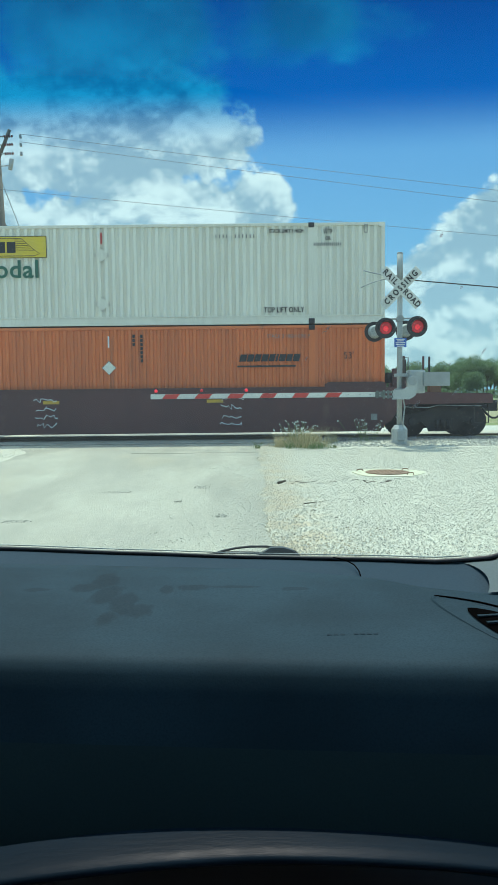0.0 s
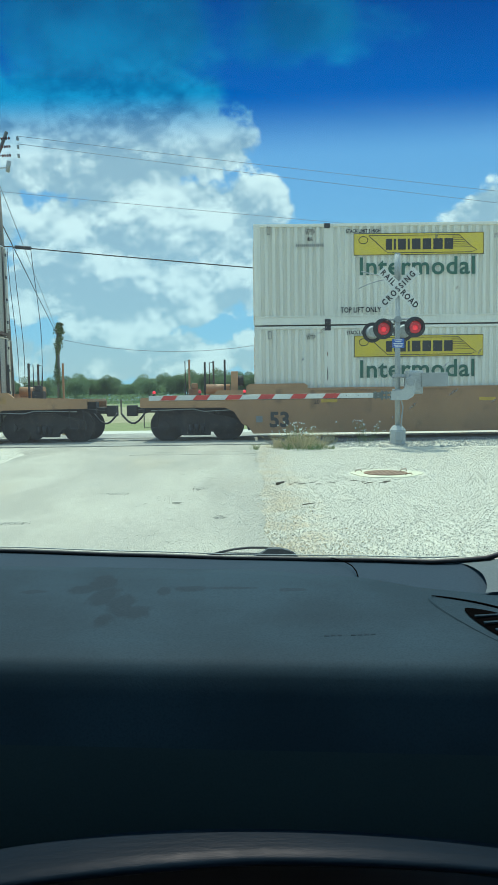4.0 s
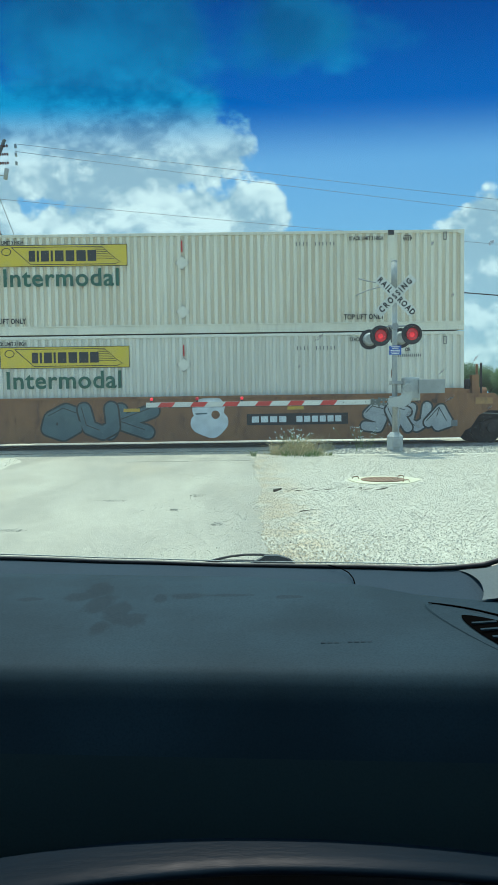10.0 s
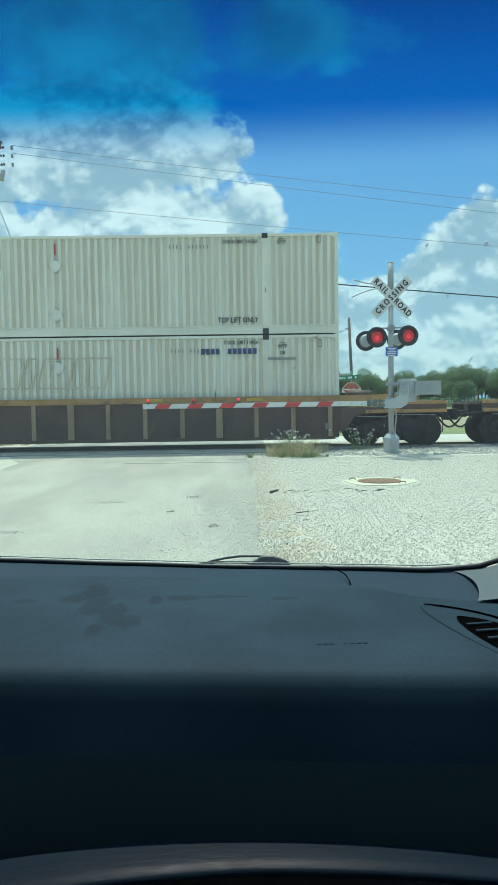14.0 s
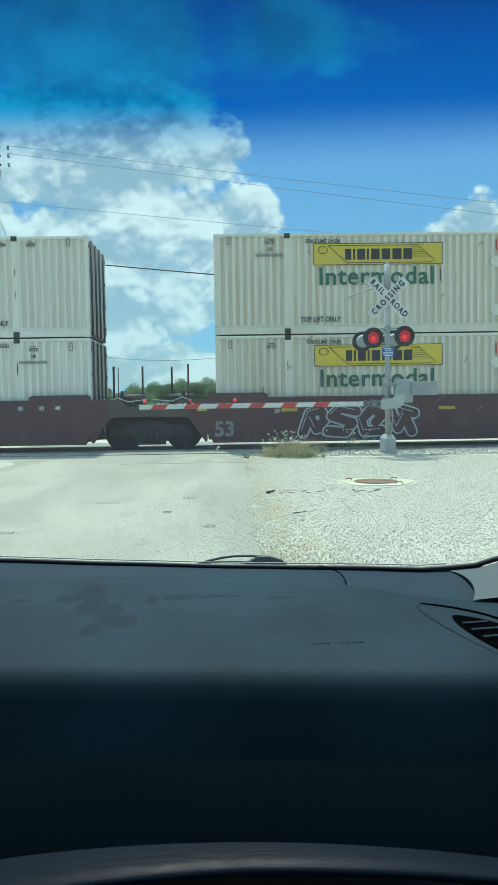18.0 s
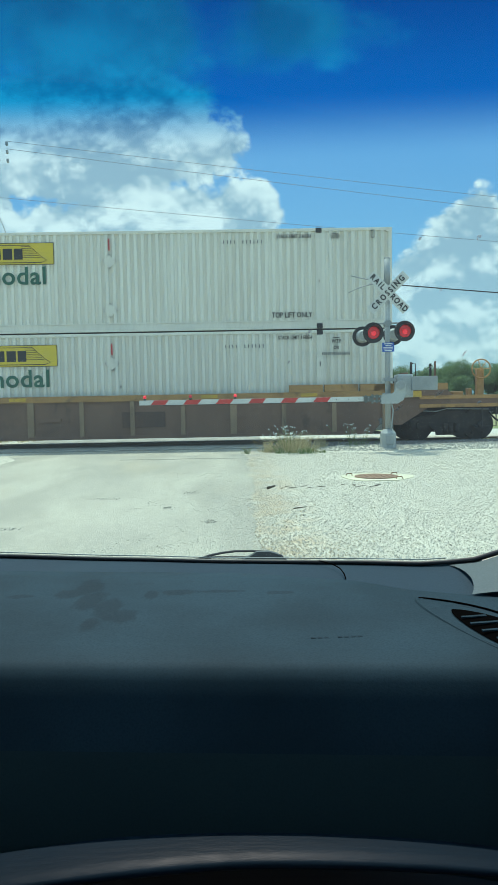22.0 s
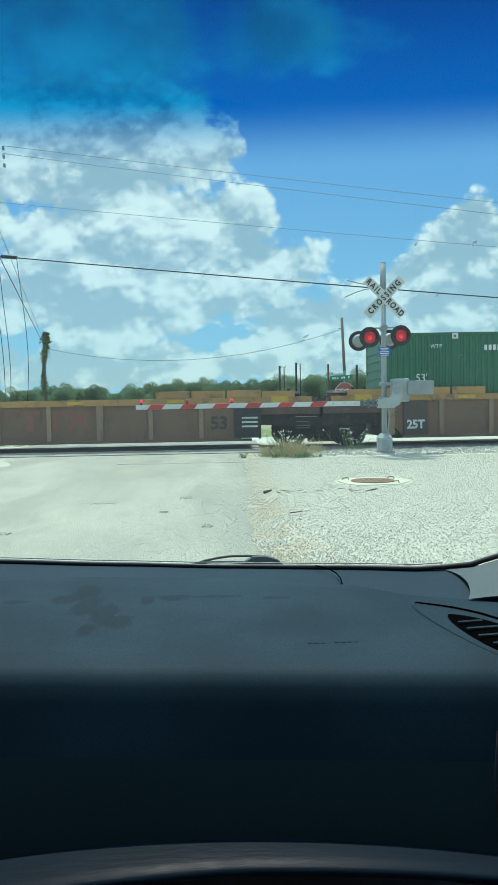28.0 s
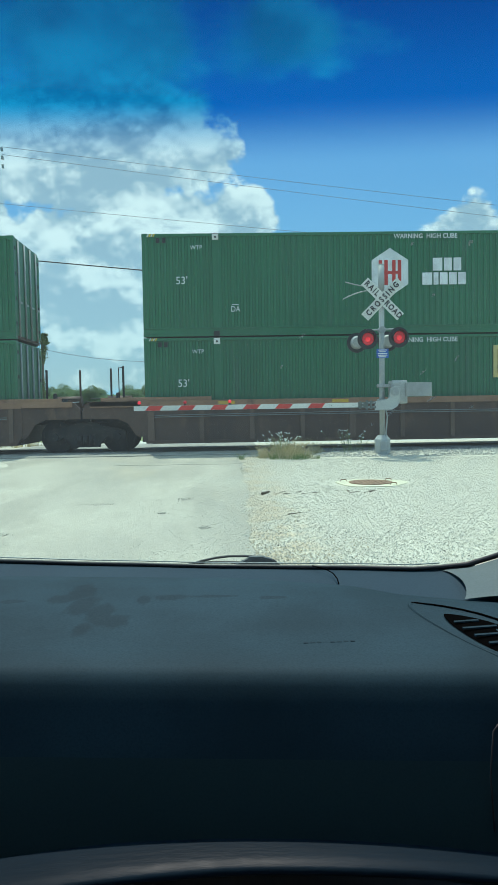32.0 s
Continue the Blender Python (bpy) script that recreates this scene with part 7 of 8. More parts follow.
        if coupler:
            x = edge + sign * 0.34
            if not low_end:
                part("end_stanchion", boxes((x - 0.10, x + 0.10, 0.06, 0.30, 1.2, 1.98), bevel=0.01), skin, u)
            part("brake_cylinder", rod(bmesh.new(), (edge + sign * 0.08, 0.35, 1.42 if low_end else 1.72), (edge + sign * 0.26, 0.35, 1.42 if low_end else 1.72), 0.15, sides=14), BOGIE, u)
            if style == "ribbed_brown":
                part("end_stripe", lambda: boxes((-0.45, 0.45, -0.006, 0.004, -0.045, 0.045)), REFLECT, u, "worn yellow stripe", at=pose(edge + sign * 0.70, y0 + 0.012, 1.19), key="endstripe")
            else:
                part("end_patch", lambda: boxes((-0.24, 0.24, -0.006, 0.004, -0.09, 0.09)), REFLECT if ribbed else OCHRE, u, "worn yellow paint patch", at=pose(edge + sign * (0.50 if style != "ribbed_low" else 0.62), y0 + (0.012 if not ribbed else -0.06), 1.36 if ribbed else 1.24), key="endpatch")
            if style == "ribbed_brown":
                part("end_chord", boxes((min(edge, edge + sign * 1.75), max(edge, edge + sign * 1.75), -0.05, 0.10, top - 0.17, top), bevel=0.01), OCHRE, u, at=pose(0, y0, 0))
                part("end_post", boxes((edge + sign * 1.55 - 0.11, edge + sign * 1.55 + 0.11, -0.04, 0.08, 0.99, top - 0.171), bevel=0.008), OCHRE, u, "ochre end post", at=pose(0, y0, 0))
                part("end_plate", boxes((edge + sign * 1.55 - 0.05, edge + sign * 1.55 + 0.05, -0.05, -0.041, 1.10, 1.20)), RUSTTAN, u, at=pose(0, y0, 0))
            part("card_plate", lambda: boxes((-0.09, 0.09, -0.006, 0.004, -0.09, 0.09)), WORDGREY, u, "small grey card plate", at=pose(edge - sign * 0.35, y0 - 0.012, 0.62), key="cardplate")
            part("brake_pipe", tube([(edge + sign * 0.3, -0.10, 0.90), (edge + sign * 1.2, -0.10, 0.86), (edge + sign * 1.5, -0.10, 0.93), (edge + sign * 2.7, -0.10, 0.90)], 0.014, 6), GALV, u, "pale brake pipe")
            part("valve_body", boxes((edge + sign * 1.5 - 0.17, edge + sign * 1.5 + 0.17, 0.25, 0.55, 1.26, 1.50), (edge + sign * 1.5 - 0.08, edge + sign * 1.5 + 0.10, 0.22, 0.5, 1.50, 1.66), bevel=0.03), BOGIE if rng.random() < 0.6 else RUSTTAN, u)
        else:
            part("hand_rail", tube([(edge + sign * 0.12, 0.3, 1.55), (edge + sign * 1.45, 0.3, 1.55)], 0.014, 6), BOGIE, u)
            part("joint_pipe", tube([(edge + sign * 0.3, 0.02, 1.36), (edge + sign * 0.7, 0.02, 1.52), (edge + sign * 1.0, 0.02, 1.40), (edge + sign * 1.55, 0.02, 1.46)], 0.016, 6), GALV if rng.random() < 0.4 else BOGIE, u)
            part("valve_body", boxes((edge + sign * 0.95 - 0.16, edge + sign * 0.95 + 0.16, 0.3, 0.6, 1.26, 1.56), (edge + sign * 0.75, edge + sign * 0.75 + 0.1, 0.3, 0.45, 1.26, 1.72), bevel=0.03), BOGIE, u)
            if style == "ribbed_tan":
                part("end_block", boxes((min(edge, edge + sign * 0.92), max(edge, edge + sign * 0.92), -0.03, 0.11, top + 0.001, top + 0.17), bevel=0.008), OCHRE, u, at=pose(0, y0, 0))
                part("end_patch", lambda: boxes((-0.24, 0.24, -0.006, 0.004, -0.09, 0.09)), REFLECT, u, "worn yellow paint patch", at=pose(edge + sign * 0.5, y0 - 0.058, top - 0.06), key="endpatch")
        part("air_tank", rod(bmesh.new(), (edge + sign * 0.5, 1.9, 1.5), (edge + sign * 1.25, 1.9, 1.5), 0.16, sides=14), dark, u)
        if coupler or sign < 0:
            off = (1.45 if sign < 0 else 1.70) if coupler else 1.62
            if over:
                off = 2.15
            make_bogie(u, edge + sign * off)
        if not ribbed and not coupler and sign < 0:
            words("125 T", 0.16, WORDWHITE, u, edge + sign * 0.62, 1.25, y0 - 0.004, 0.95, 0.004)
            part("reflector", lambda: boxes((-0.14, 0.14, -0.006, 0.004, -0.1, 0.1)), YELLOW, u, at=pose(edge + sign * 0.14, y0 - 0.012, 1.22), key="reflector2")
    return u


def ring_wheel(r):
    pts = [(r * math.cos(math.tau * k / 20), 0, r * math.sin(math.tau * k / 20)) for k in range(21)]
    bm = tube(pts, 0.02, 6)
    for k in range(6):
        rod(bm, (0, 0, 0), pts[k * 20 // 6], 0.012, sides=5)
    return bm


def build_train():
    G = C_HIGH
    # slots of the wagons: place along the train, style, ends
    u = {}
    tan_label = "tan steel well wagon with smooth sides"
    rows = (("A", -325, 16.15, "smooth_maroon", "coupler", "coupler", "dark maroon steel well wagon with smooth sides"),
            ("B", 1144, 16.15, "smooth_tan", "coupler", "joint", tan_label), ("C", 2355, 16.15, "smooth_tan", "joint", "joint", tan_label),
            ("D", 3566, 16.15, "smooth_tan", "joint", "coupler", tan_label), ("X", 5042, 16.15, "smooth_tan", "coupler", "joint", tan_label),
            ("E", 6253, 16.15, "smooth_tan", "joint", "joint", tan_label), ("F", 7460, 16.15, "smooth_tan", "joint", "coupler", tan_label),
            ("G", 8896, 16.15, "smooth_rust", "coupler", "joint", "rusty tan well wagon with spray painted sides"),
            ("H", 10102, 16.15, "smooth_rust", "joint", "joint", "rusty tan well wagon with spray painted sides"),
            ("I", 11308, 16.15, "smooth_rust", "joint", "coupler", "rusty tan well wagon with spray painted sides"),
            ("J", 12754, 16.15, "ribbed_brown", "coupler", "coupler", "brown ribbed well wagon with an ochre top rail"),
            ("K", 14200, 16.15, "ribbed_brown", "coupler", "coupler", "brown ribbed well wagon with an ochre top rail"),
            ("L", 15646, 16.15, "ribbed_brown", "coupler", "coupler", "brown ribbed well wagon with an ochre top rail"),
            ("M", 17092, 16.15, "ribbed_brown", "coupler", "coupler", "brown ribbed well wagon with an ochre top rail"),
            ("N", 18561, 16.15, "smooth_maroon", "coupler", "joint", "dark maroon steel well wagon with smooth sides"),
            ("O", 19774, 16.15, "smooth_maroon", "joint", "joint", "dark maroon steel well wagon with spray painted side"),
            ("Q", 20985, 16.15, "smooth_maroon", "joint", "coupler", "dark maroon steel well wagon with spray painted side"),
            ("R", 22443, 16.15, "ribbed_tan", "coupler", "joint", "dusty brown ribbed well wagon with ochre end blocks"),
            ("S", 23653, 16.15, "ribbed_tan", "joint", "joint", "dusty brown ribbed well wagon with ochre end blocks"),
            ("T", 24862, 16.15, "ribbed_tan", "joint", "coupler", "dusty brown ribbed well wagon with ochre end blocks"),
            ("U", 26462, 12.19, "ribbed_dark", "coupler", "joint", "dark brown well wagon with a tan top rail"),
            ("V", 27683, 12.19, "ribbed_dark", "joint", "joint", "dark brown well wagon with a tan top rail"),
            ("W", 28914, 12.19, "ribbed_dark", "joint", "coupler", "dark brown well wagon with a tan top rail"),
            ("P", 30252, 16.15, "ribbed_tan", "coupler", "joint", "empty dusty brown ribbed well wagon"),
            ("P2", 31463, 16.15, "ribbed_tan", "joint", "joint", "empty dusty brown ribbed well wagon"),
            ("Y", 32680, 16.15, "ribbed_tan", "joint", "coupler", "dusty brown ribbed well wagon with ochre end blocks"),
            ("Y2", 34126, 16.15, "ribbed_tan", "coupler", "coupler", "rusty brown ribbed well wagon with ochre top rail"),
            ("Z", 35580, 16.15, "ribbed_low", "coupler", "joint", "brown ribbed well wagon with orange tan top rail"),
            ("Z2", 36794, 16.15, "ribbed_low", "joint", "joint", "brown ribbed well wagon with orange tan top rail"))
    for name, s, length, style, left, right, label in rows:
        u[name] = wagon(s, length, style, left, right, label, over=1.25 if length < 13 else 0.0)
    S = {r[0]: r[1] for r in rows}
    # loads: upper, lower
    white_box(S["A"], True, seed=1), orange_box(S["A"])
    white_box(S["B"], True, seed=2, dull=True), white_box(S["B"], False, seed=3, stained=True)
    white_box(S["C"], True, word=False, seed=4), orange_box(S["C"])
    sw = white_box(S["D"], True, False, False, seed=5, dull=True)
    for w, x in ((0.85, 6.0), (1.05, 7.0), (0.30, 8.2), (0.75, 8.65), (0.85, 9.5)):
        part("logo_shape", prism(((0, 0), (w, 0), (w + 0.18, 0.78), (0.18, 0.78)), -0.003, 0.003), YELLOW, sw, at=pose(x - 0.03, -0.007, 1.42))
        part("logo_shape", prism(((0, 0), (w * 0.92, 0), (w * 0.92 + 0.18, 0.78), (0.18, 0.78)), -0.003, 0.003), WORDBLUE, sw, "dark blue slanted logo block", at=pose(x, -0.013, 1.45))
    words("INTERMODAL", 0.26, BLACK, sw, 8.8, 1.05, -0.008, 1.05)
    words("53ft", 0.27, BLACK, sw, 1.12, 0.68, -0.006, 0.9)
    words("DA", 0.16, BLACK, sw, 2.62, 0.64, -0.006, 0.85)
    for k in range(22):
        part("red_mark", lambda: boxes((-0.07, 0.07, -0.004, 0.004, -0.018, 0.018)), WORDRED, sw, at=pose(0.55 + 0.70 * k + 0.3 * (k % 2), -0.006, 0.13), key="reddash")
    white_box(S["D"], False, seed=6, stained=True)
    for k, (name, st) in enumerate((("X", 0), ("E", 0), ("F", 0), ("G", 1), ("H", 0), ("I", 1))):
        white_box(S[name], True, seed=10 + 2 * k, stained=bool(st)), white_box(S[name], False, seed=11 + 2 * k, stained=k in (2, 4))
    white_box(S["J"], True, word=False, seed=30, stained=True), white_box(S["J"], False, seed=31, stained=True)
    white_box(S["K"], True, seed=32, dull=True), white_box(S["K"], False, seed=33, stained=True)
    white_box(S["L"], True, seed=34, stained=True)
    low = white_box(S["L"], False, False, False, seed=35, stained=True)
    for x, w in ((4.7, 0.95), (5.75, 1.1), (6.95, 0.30), (7.4, 0.85), (8.35, 0.95)):
        part("ghost_lettering", ribbon([[(x, 1.45), (x + w, 1.45), (x + w + 0.18, 2.28), (x + 0.18, 2.28), (x, 1.45)]], 0.05, -0.004), GHOST, low, "faint ghost of removed lettering")
        part("ghost_lettering", ribbon([[(x + w * 0.35 + 0.09, 1.6), (x + w * 0.35 + 0.15, 2.15)]], 0.09, -0.004), GHOST, low)
    bars(4, 0.55, 0.16, WORDBLUE, low, 12.3, 2.42), bars(6, 0.85, 0.16, WORDBLUE, low, 13.2, 2.42)
    for k, name in enumerate(("M", "N", "O", "Q", "R", "S", "T")):
        white_box(S[name], True, seed=40 + 2 * k, stained=name in "MQ", dull=name == "R"), white_box(S[name], False, seed=41 + 2 * k, stained=name in "NQ")
    # sea containers
    c = sea_box(BLUE, 26407, 13.72, True, "mid blue ribbed sea container with a tall white panel")
    p = part("logo_panel", boxes((1.45, 1.93, -0.016, -0.008, 0.30, 2.52)), WORDWHITE, c, "tall white panel with dark bars")
    for k in range(8):
        part("marking", lambda: boxes((-0.07, 0.07, -0.003, 0.003, -0.085, 0.085)), WORDBLUE, p, at=pose(1.58, -0.02, 2.35 - 0.26 * k), key="vbar")
    for k in range(6):
        part("marking", lambda: boxes((-0.03, 0.03, -0.003, 0.003, -0.04, 0.04)), WORDBLUE, p, at=pose(1.81, -0.02, 2.1 - 0.26 * k), key="vbar2")
    bars(6, 0.5, 0.1, WORDWHITE, c, 12.2, 2.45, gap=0.5), bars(6, 0.5, 0.1, WORDWHITE, c, 12.2, 2.3, gap=0.5)
    part("notice", boxes((12.1, 12.4, -0.016, -0.008, 0.62, 0.95)), YELLOW, c, "small yellow notice")
    c = sea_box(NAVY, 26462, 12.19, False, "dark blue sea container with red and white blocks")
    blocks(c, (0.33, -0.04, 0.30, -0.06), WORDRED, 0.48, 0.45, 2.12)
    blocks(c, (0.34, -0.05, 0.36, -0.05, 0.36, -0.05, 0.36, -0.05, 0.40), WORDWHITE, 0.46, 1.20, 2.12)
    bars(6, 0.5, 0.1, WORDGREY, c, 11.2, 2.45, gap=0.5)
    c = sea_box(RED, 27622, 13.72, True, "oxide red ribbed sea container with white bars")
    for k in range(3):
        part("logo_shape", boxes((1.42, 1.70, -0.012, -0.006, 2.08 - 0.42 * k, 2.42 - 0.42 * k)), WORDWHITE, c)
    words("45", 0.32, WORDWHITE, c, 12.9, 2.2, -0.006, 0.9)
    part("notice", boxes((10.6, 11.0, -0.012, -0.006, 1.2, 1.5)), YELLOW, c, "small yellow notice")
    c = sea_box(NAVY, 27683, 12.19, False, "dark blue sea container with large white blocks")
    blocks(c, (0.52, -0.10, 0.70, -0.06, 0.56, -0.25, 0.52, -0.10, 0.52, -0.08, 0.70), WORDWHITE, 0.56, 3.75, 1.30)
    arc = [(4.65 + 1.25 * k / 9, -0.010, 2.0 + 0.52 * math.sin(math.pi / 2 * k / 9)) for k in range(10)]
    part("logo_shape", tube(arc, 0.05, 6), WORDWHITE, c, "white curved stroke")
    c = sea_box(NAVY, 28914, 12.19, True, "dark navy ribbed sea container with small yellow blocks", 2.83, 2.755)
    blocks(c, (0.22, -0.04, 0.22, -0.04, 0.22, -0.04, 0.22, -0.04, 0.24), AMBER, 0.30, 0.50, 2.12)
    bars(11, 1.15, 0.07, WORDWHITE, c, 1.2, 1.92, gap=0.4)
    bars(3, 0.25, 0.1, WORDWHITE, c, 11.3, 2.3), bars(3, 0.25, 0.1, WORDWHITE, c, 11.3, 2.0)
    c = sea_box(RED, 28914, 12.19, False, "oxide red sea container with a small blue emblem", 2.83, 2.755)
    part("emblem", boxes((0.68, 1.02, -0.012, -0.006, 2.18, 2.58)), WORDBLUE, c, "small blue and yellow emblem plate")
    part("emblem_mark", prism(((0.76, 2.25), (0.84, 2.25), (0.96, 2.52), (0.78, 2.52)), -0.018, -0.013), YELLOW, c)
    # green containers
    green_box(S["Y"], False), green_box(S["Y2"], False)
    green_box(S["Z"], True), green_box(S["Z"], False, emblem=False, panel=True)
    green_box(S["Z2"], True), green_box(S["Z2"], False, emblem=False, panel=True)
    # painted sides
    y = -0.20
    def on_side(name):
        side = next(o for o in u[name].children if o.name.startswith("side_sill"))
        return side
    bubble_shapes(on_side("B"), 10.05, 0.30)
    graffiti(on_side("C"), 2.7, 6.1, 0.26, 1.40, SPRAYTEAL, SPRAYDARK, 5, 4, "PUSE", 0.33, SPRAYTEAL)
    blocks(on_side("C"), (0.16, -0.22, 0.9), SPRAYRED, 0.42, 9.6, 0.70)
    blocks(on_side("C"), (0.54,), SPRAYRED, 0.12, 9.4, 1.125)
    graffiti(on_side("C"), 10.5, 14.2, 0.26, 1.44, SPRAYBLUE, WORDBLUE, 8, 4, "RAGE", 0.30, WORDWHITE)
    tag(on_side("C"), 6.2, 7.1, 0.5, 0.85, BLACK, 9), tag(on_side("B"), 13.2, 14.2, 0.5, 1.2, BLACK, 19)
    block_shapes(on_side("G"), 6.4, 0.26)
    graffiti(on_side("G"), 10.3, 12.2, 0.55, 1.25, RUSTTAN, SPRAYGREY, 13, 3)
    tag(on_side("G"), 13.4, 15.2, 0.5, 1.15, BLACK, 15)
    h = on_side("H")
    graffiti(h, 2.9, 4.6, 0.28, 1.34, SPRAYGREEN, SPRAYDARK, 16, 2, "UK", 0.34, SPRAYDARK)
    graffiti(h, 4.5, 5.9, 0.28, 1.30, SPRAYGREEN, SPRAYDARK, 46, 1, "K", 0.22, SPRAYDARK)
    graffiti(h, 0.2, 2.2, 1.22, 1.46, RUSTTAN, SPRAYDARK, 47, 4, fat=0.2)
    disc = part("spray_disc", ribbon([[(6.62, 0.86)]], 1.12, -0.004), SPRAYSILVER, h, "dark sprayed disc with a pale ring")
    part("spray_shape", ribbon([[(6.62, 0.86)]], 1.0, -0.006), SPRAYDARK, disc)
    part("spray_line", ribbon([[(6.35, 1.2), (6.2, 0.9), (6.4, 0.55), (6.75, 0.5)], [(6.7, 0.95), (6.7, 0.4)], [(6.95, 0.8), (6.95, 0.3), (7.05, 0.7)]], 0.05, -0.008), SPRAYSILVER, disc)
    for side, dx, paint in ((h, 0.0, SPRAYRED), (on_side("P2"), 1.85, OLDRED)):
        for x, w, z, t in ((7.55, 0.55, 1.08, 0.12), (7.74, 0.16, 0.62, 0.455), (8.25, 0.5, 1.08, 0.12), (8.42, 0.16, 0.62, 0.455)):
            blocks(side, (w,), paint, t, x + dx, z)
        part("logo_shape", ribbon([[(8.95 + dx, 0.70), (9.4 + dx, 1.12)], [(8.95 + dx, 1.12), (9.4 + dx, 0.70)]], 0.15, -0.006), paint, side)
    graffiti(h, 10.0, 12.2, 0.30, 1.32, SPRAYGREEN, SPRAYDARK, 18, 2, "GS", 0.22, SPRAYDARK)
    graffiti(h, 11.9, 14.9, 0.28, 1.25, SPRAYGREEN, SPRAYDARK, 48, 4, "3S12", 0.26, RUSTTAN)
    tag(h, 14.6, 15.6, 0.7, 1.1, SPRAYTEAL, 49)
    i_side = on_side("I")
    graffiti(i_side, 4.4, 6.3, 0.24, 1.42, SPRAYGREY, SPRAYDARK, 22, 2, "GU", 0.40, SPRAYDARK)
    graffiti(i_side, 6.0, 7.4, 0.26, 1.40, SPRAYGREY, SPRAYDARK, 52, 1, "K", 0.36, SPRAYDARK)
    blob = part("spray_blob", ribbon([[(8.7, 0.72), (9.0, 0.6), (9.15, 0.75)], [(8.75, 1.1), (9.05, 1.15)]], 0.62, -0.004), WORDWHITE, i_side, "white sprayed blob with a hole")
    part("spray_shape", ribbon([[(9.10, 0.95)]], 0.24, -0.008), RUSTTAN, blob)
    part("spray_line", ribbon([[(8.55, 0.98), (8.85, 0.99)]], 0.04, -0.008), SPRAYGREY, blob)
    graffiti(i_side, 13.3, 15.7, 0.34, 1.28, SPRAYSILVER, SPRAYDARK, 24, 4, "S2U4", 0.42, SPRAYDARK)
    flame = part("spray_blob", ribbon([[(5.55, 0.36), (5.85, 0.62), (6.2, 1.1)], [(5.8, 0.4), (6.3, 0.5)]], 0.34, -0.001), SPRAYORANGE, on_side("O"), "orange sprayed flame behind the letters")
    part("spray_shape", ribbon([[(8.65, 1.15), (9.2, 0.95), (9.5, 0.45)], [(8.9, 0.7), (9.45, 0.4)]], 0.42, -0.001), SPRAYORANGE, flame)
    part("spray_blob", ribbon([[(5.95, 1.12)]], 0.42, -0.006), WORDWHITE, on_side("O"), "white sprayed round blob")
    graffiti(on_side("O"), 5.95, 9.35, 0.22, 1.44, SPRAYSILVER, SPRAYDARK, 26, 5, "EAZIL", 0.37, SPRAYGREY)
    tag(on_side("O"), 9.4, 9.95, 0.8, 1.15, SPRAYSILVER, 71), tag(on_side("O"), 0.1, 0.75, 0.75, 1.2, SPRAYSILVER, 72), tag(on_side("O"), 4.3, 4.9, 0.3, 0.5, SPRAYSILVER, 73)
    graffiti(on_side("Q"), 2.6, 5.9, 0.26, 1.3, MAROON, SPRAYSILVER, 27, 4, "1S32", 0.3)
    part("spray_disc", ribbon([[(11.9, 0.82)]], 0.92, -0.004), LIGHTBROWN, on_side("O"), "faded tan sprayed disc")
    for x in (6.3, 11.5):
        for k in range(4):
            tag(on_side("A"), x, x + 0.62, 0.38 + 0.24 * k, 0.54 + 0.24 * k, WORDWHITE, 40 + k + int(x))
    for name, x in (("B", 5.0), ("D", 13.2), ("X", 13.2), ("F", 11.55), ("G", 4.6), ("I", 11.4)):
        number_field(on_side(name), x, 0.80)
    for name, x, w in (("J", 3.4, 1.9), ("O", 4.0, 2.3), ("Y", 12.1, 1.6), ("Y2", 2.4, 1.8), ("V", 2.4, 2.0), ("W", 1.6, 2.0), ("U", 0.6, 2.0), ("A", 3.0, 1.6)):
        number_field(on_side(name), x, 0.80, w, False)
    words("125", 0.26, WORNPATCH, on_side("W"), -0.42, 0.80, -0.012, 0.95, 0.01)
    for name in ("D", "E", "F", "X", "B"):
        blocks(on_side(name), (0.34, -0.06, 0.34, -0.06, 0.4), BROWN, 0.42, 9.1, 0.72)
    part("spray_tag", ribbon([[(8.55 + 0.105 * k + 0.03 * math.sin(k * 2.1), 1.39 + 0.055 * math.sin(k * 2.7 + 0.4)) for k in range(14)], [(8.5, 1.33), (9.0, 1.345)], [(9.5, 1.45), (9.9, 1.40)]], 0.022, -0.262), SPRAYDARK, u["R"], "thin dark sprayed squiggle")
    for name, x in (("Y", 14.70), ("P2", 14.95), ("Y2", 13.55), ("R", 8.6)):
        words("53", 0.36, DARKBROWN if name != "Y2" else BLACK, on_side(name), x, 0.75, -0.012, 1.0, 0.015)
    for name in ("Y", "Y2"):
        plate = part("placard_frame", boxes((-0.21, 0.21, -0.008, 0.0, -0.16, -0.145), (-0.21, 0.21, -0.008, 0.0, 0.145, 0.16), (-0.21, -0.195, -0.008, 0.0, -0.144, 0.144),
                                            (0.195, 0.21, -0.008, 0.0, -0.144, 0.144), (-0.05, -0.038, -0.008, 0.0, -0.144, 0.05)), WORDWHITE, on_side(name), "thin white placard frame", at=pose(15.45, 0, 0.72))
        part("placard_field", boxes((-0.18, -0.06, -0.006, -0.001, -0.12, 0.12), (-0.03, 0.18, -0.006, -0.001, -0.12, 0.03)), DARKBROWN, plate)
    bars(3, 1.45, 0.27, WORNPATCH, on_side("Y2"), 12.15, 0.72, -0.012, 0.2)
    patch = part("stencil_patch", boxes((-0.34, 0.34, -0.006, 0.0, -0.10, 0.10), bevel=0.002), RIBTAN, on_side("Y2"), "worn tan stencil patch", at=pose(9.72, -0.002, 0.70))
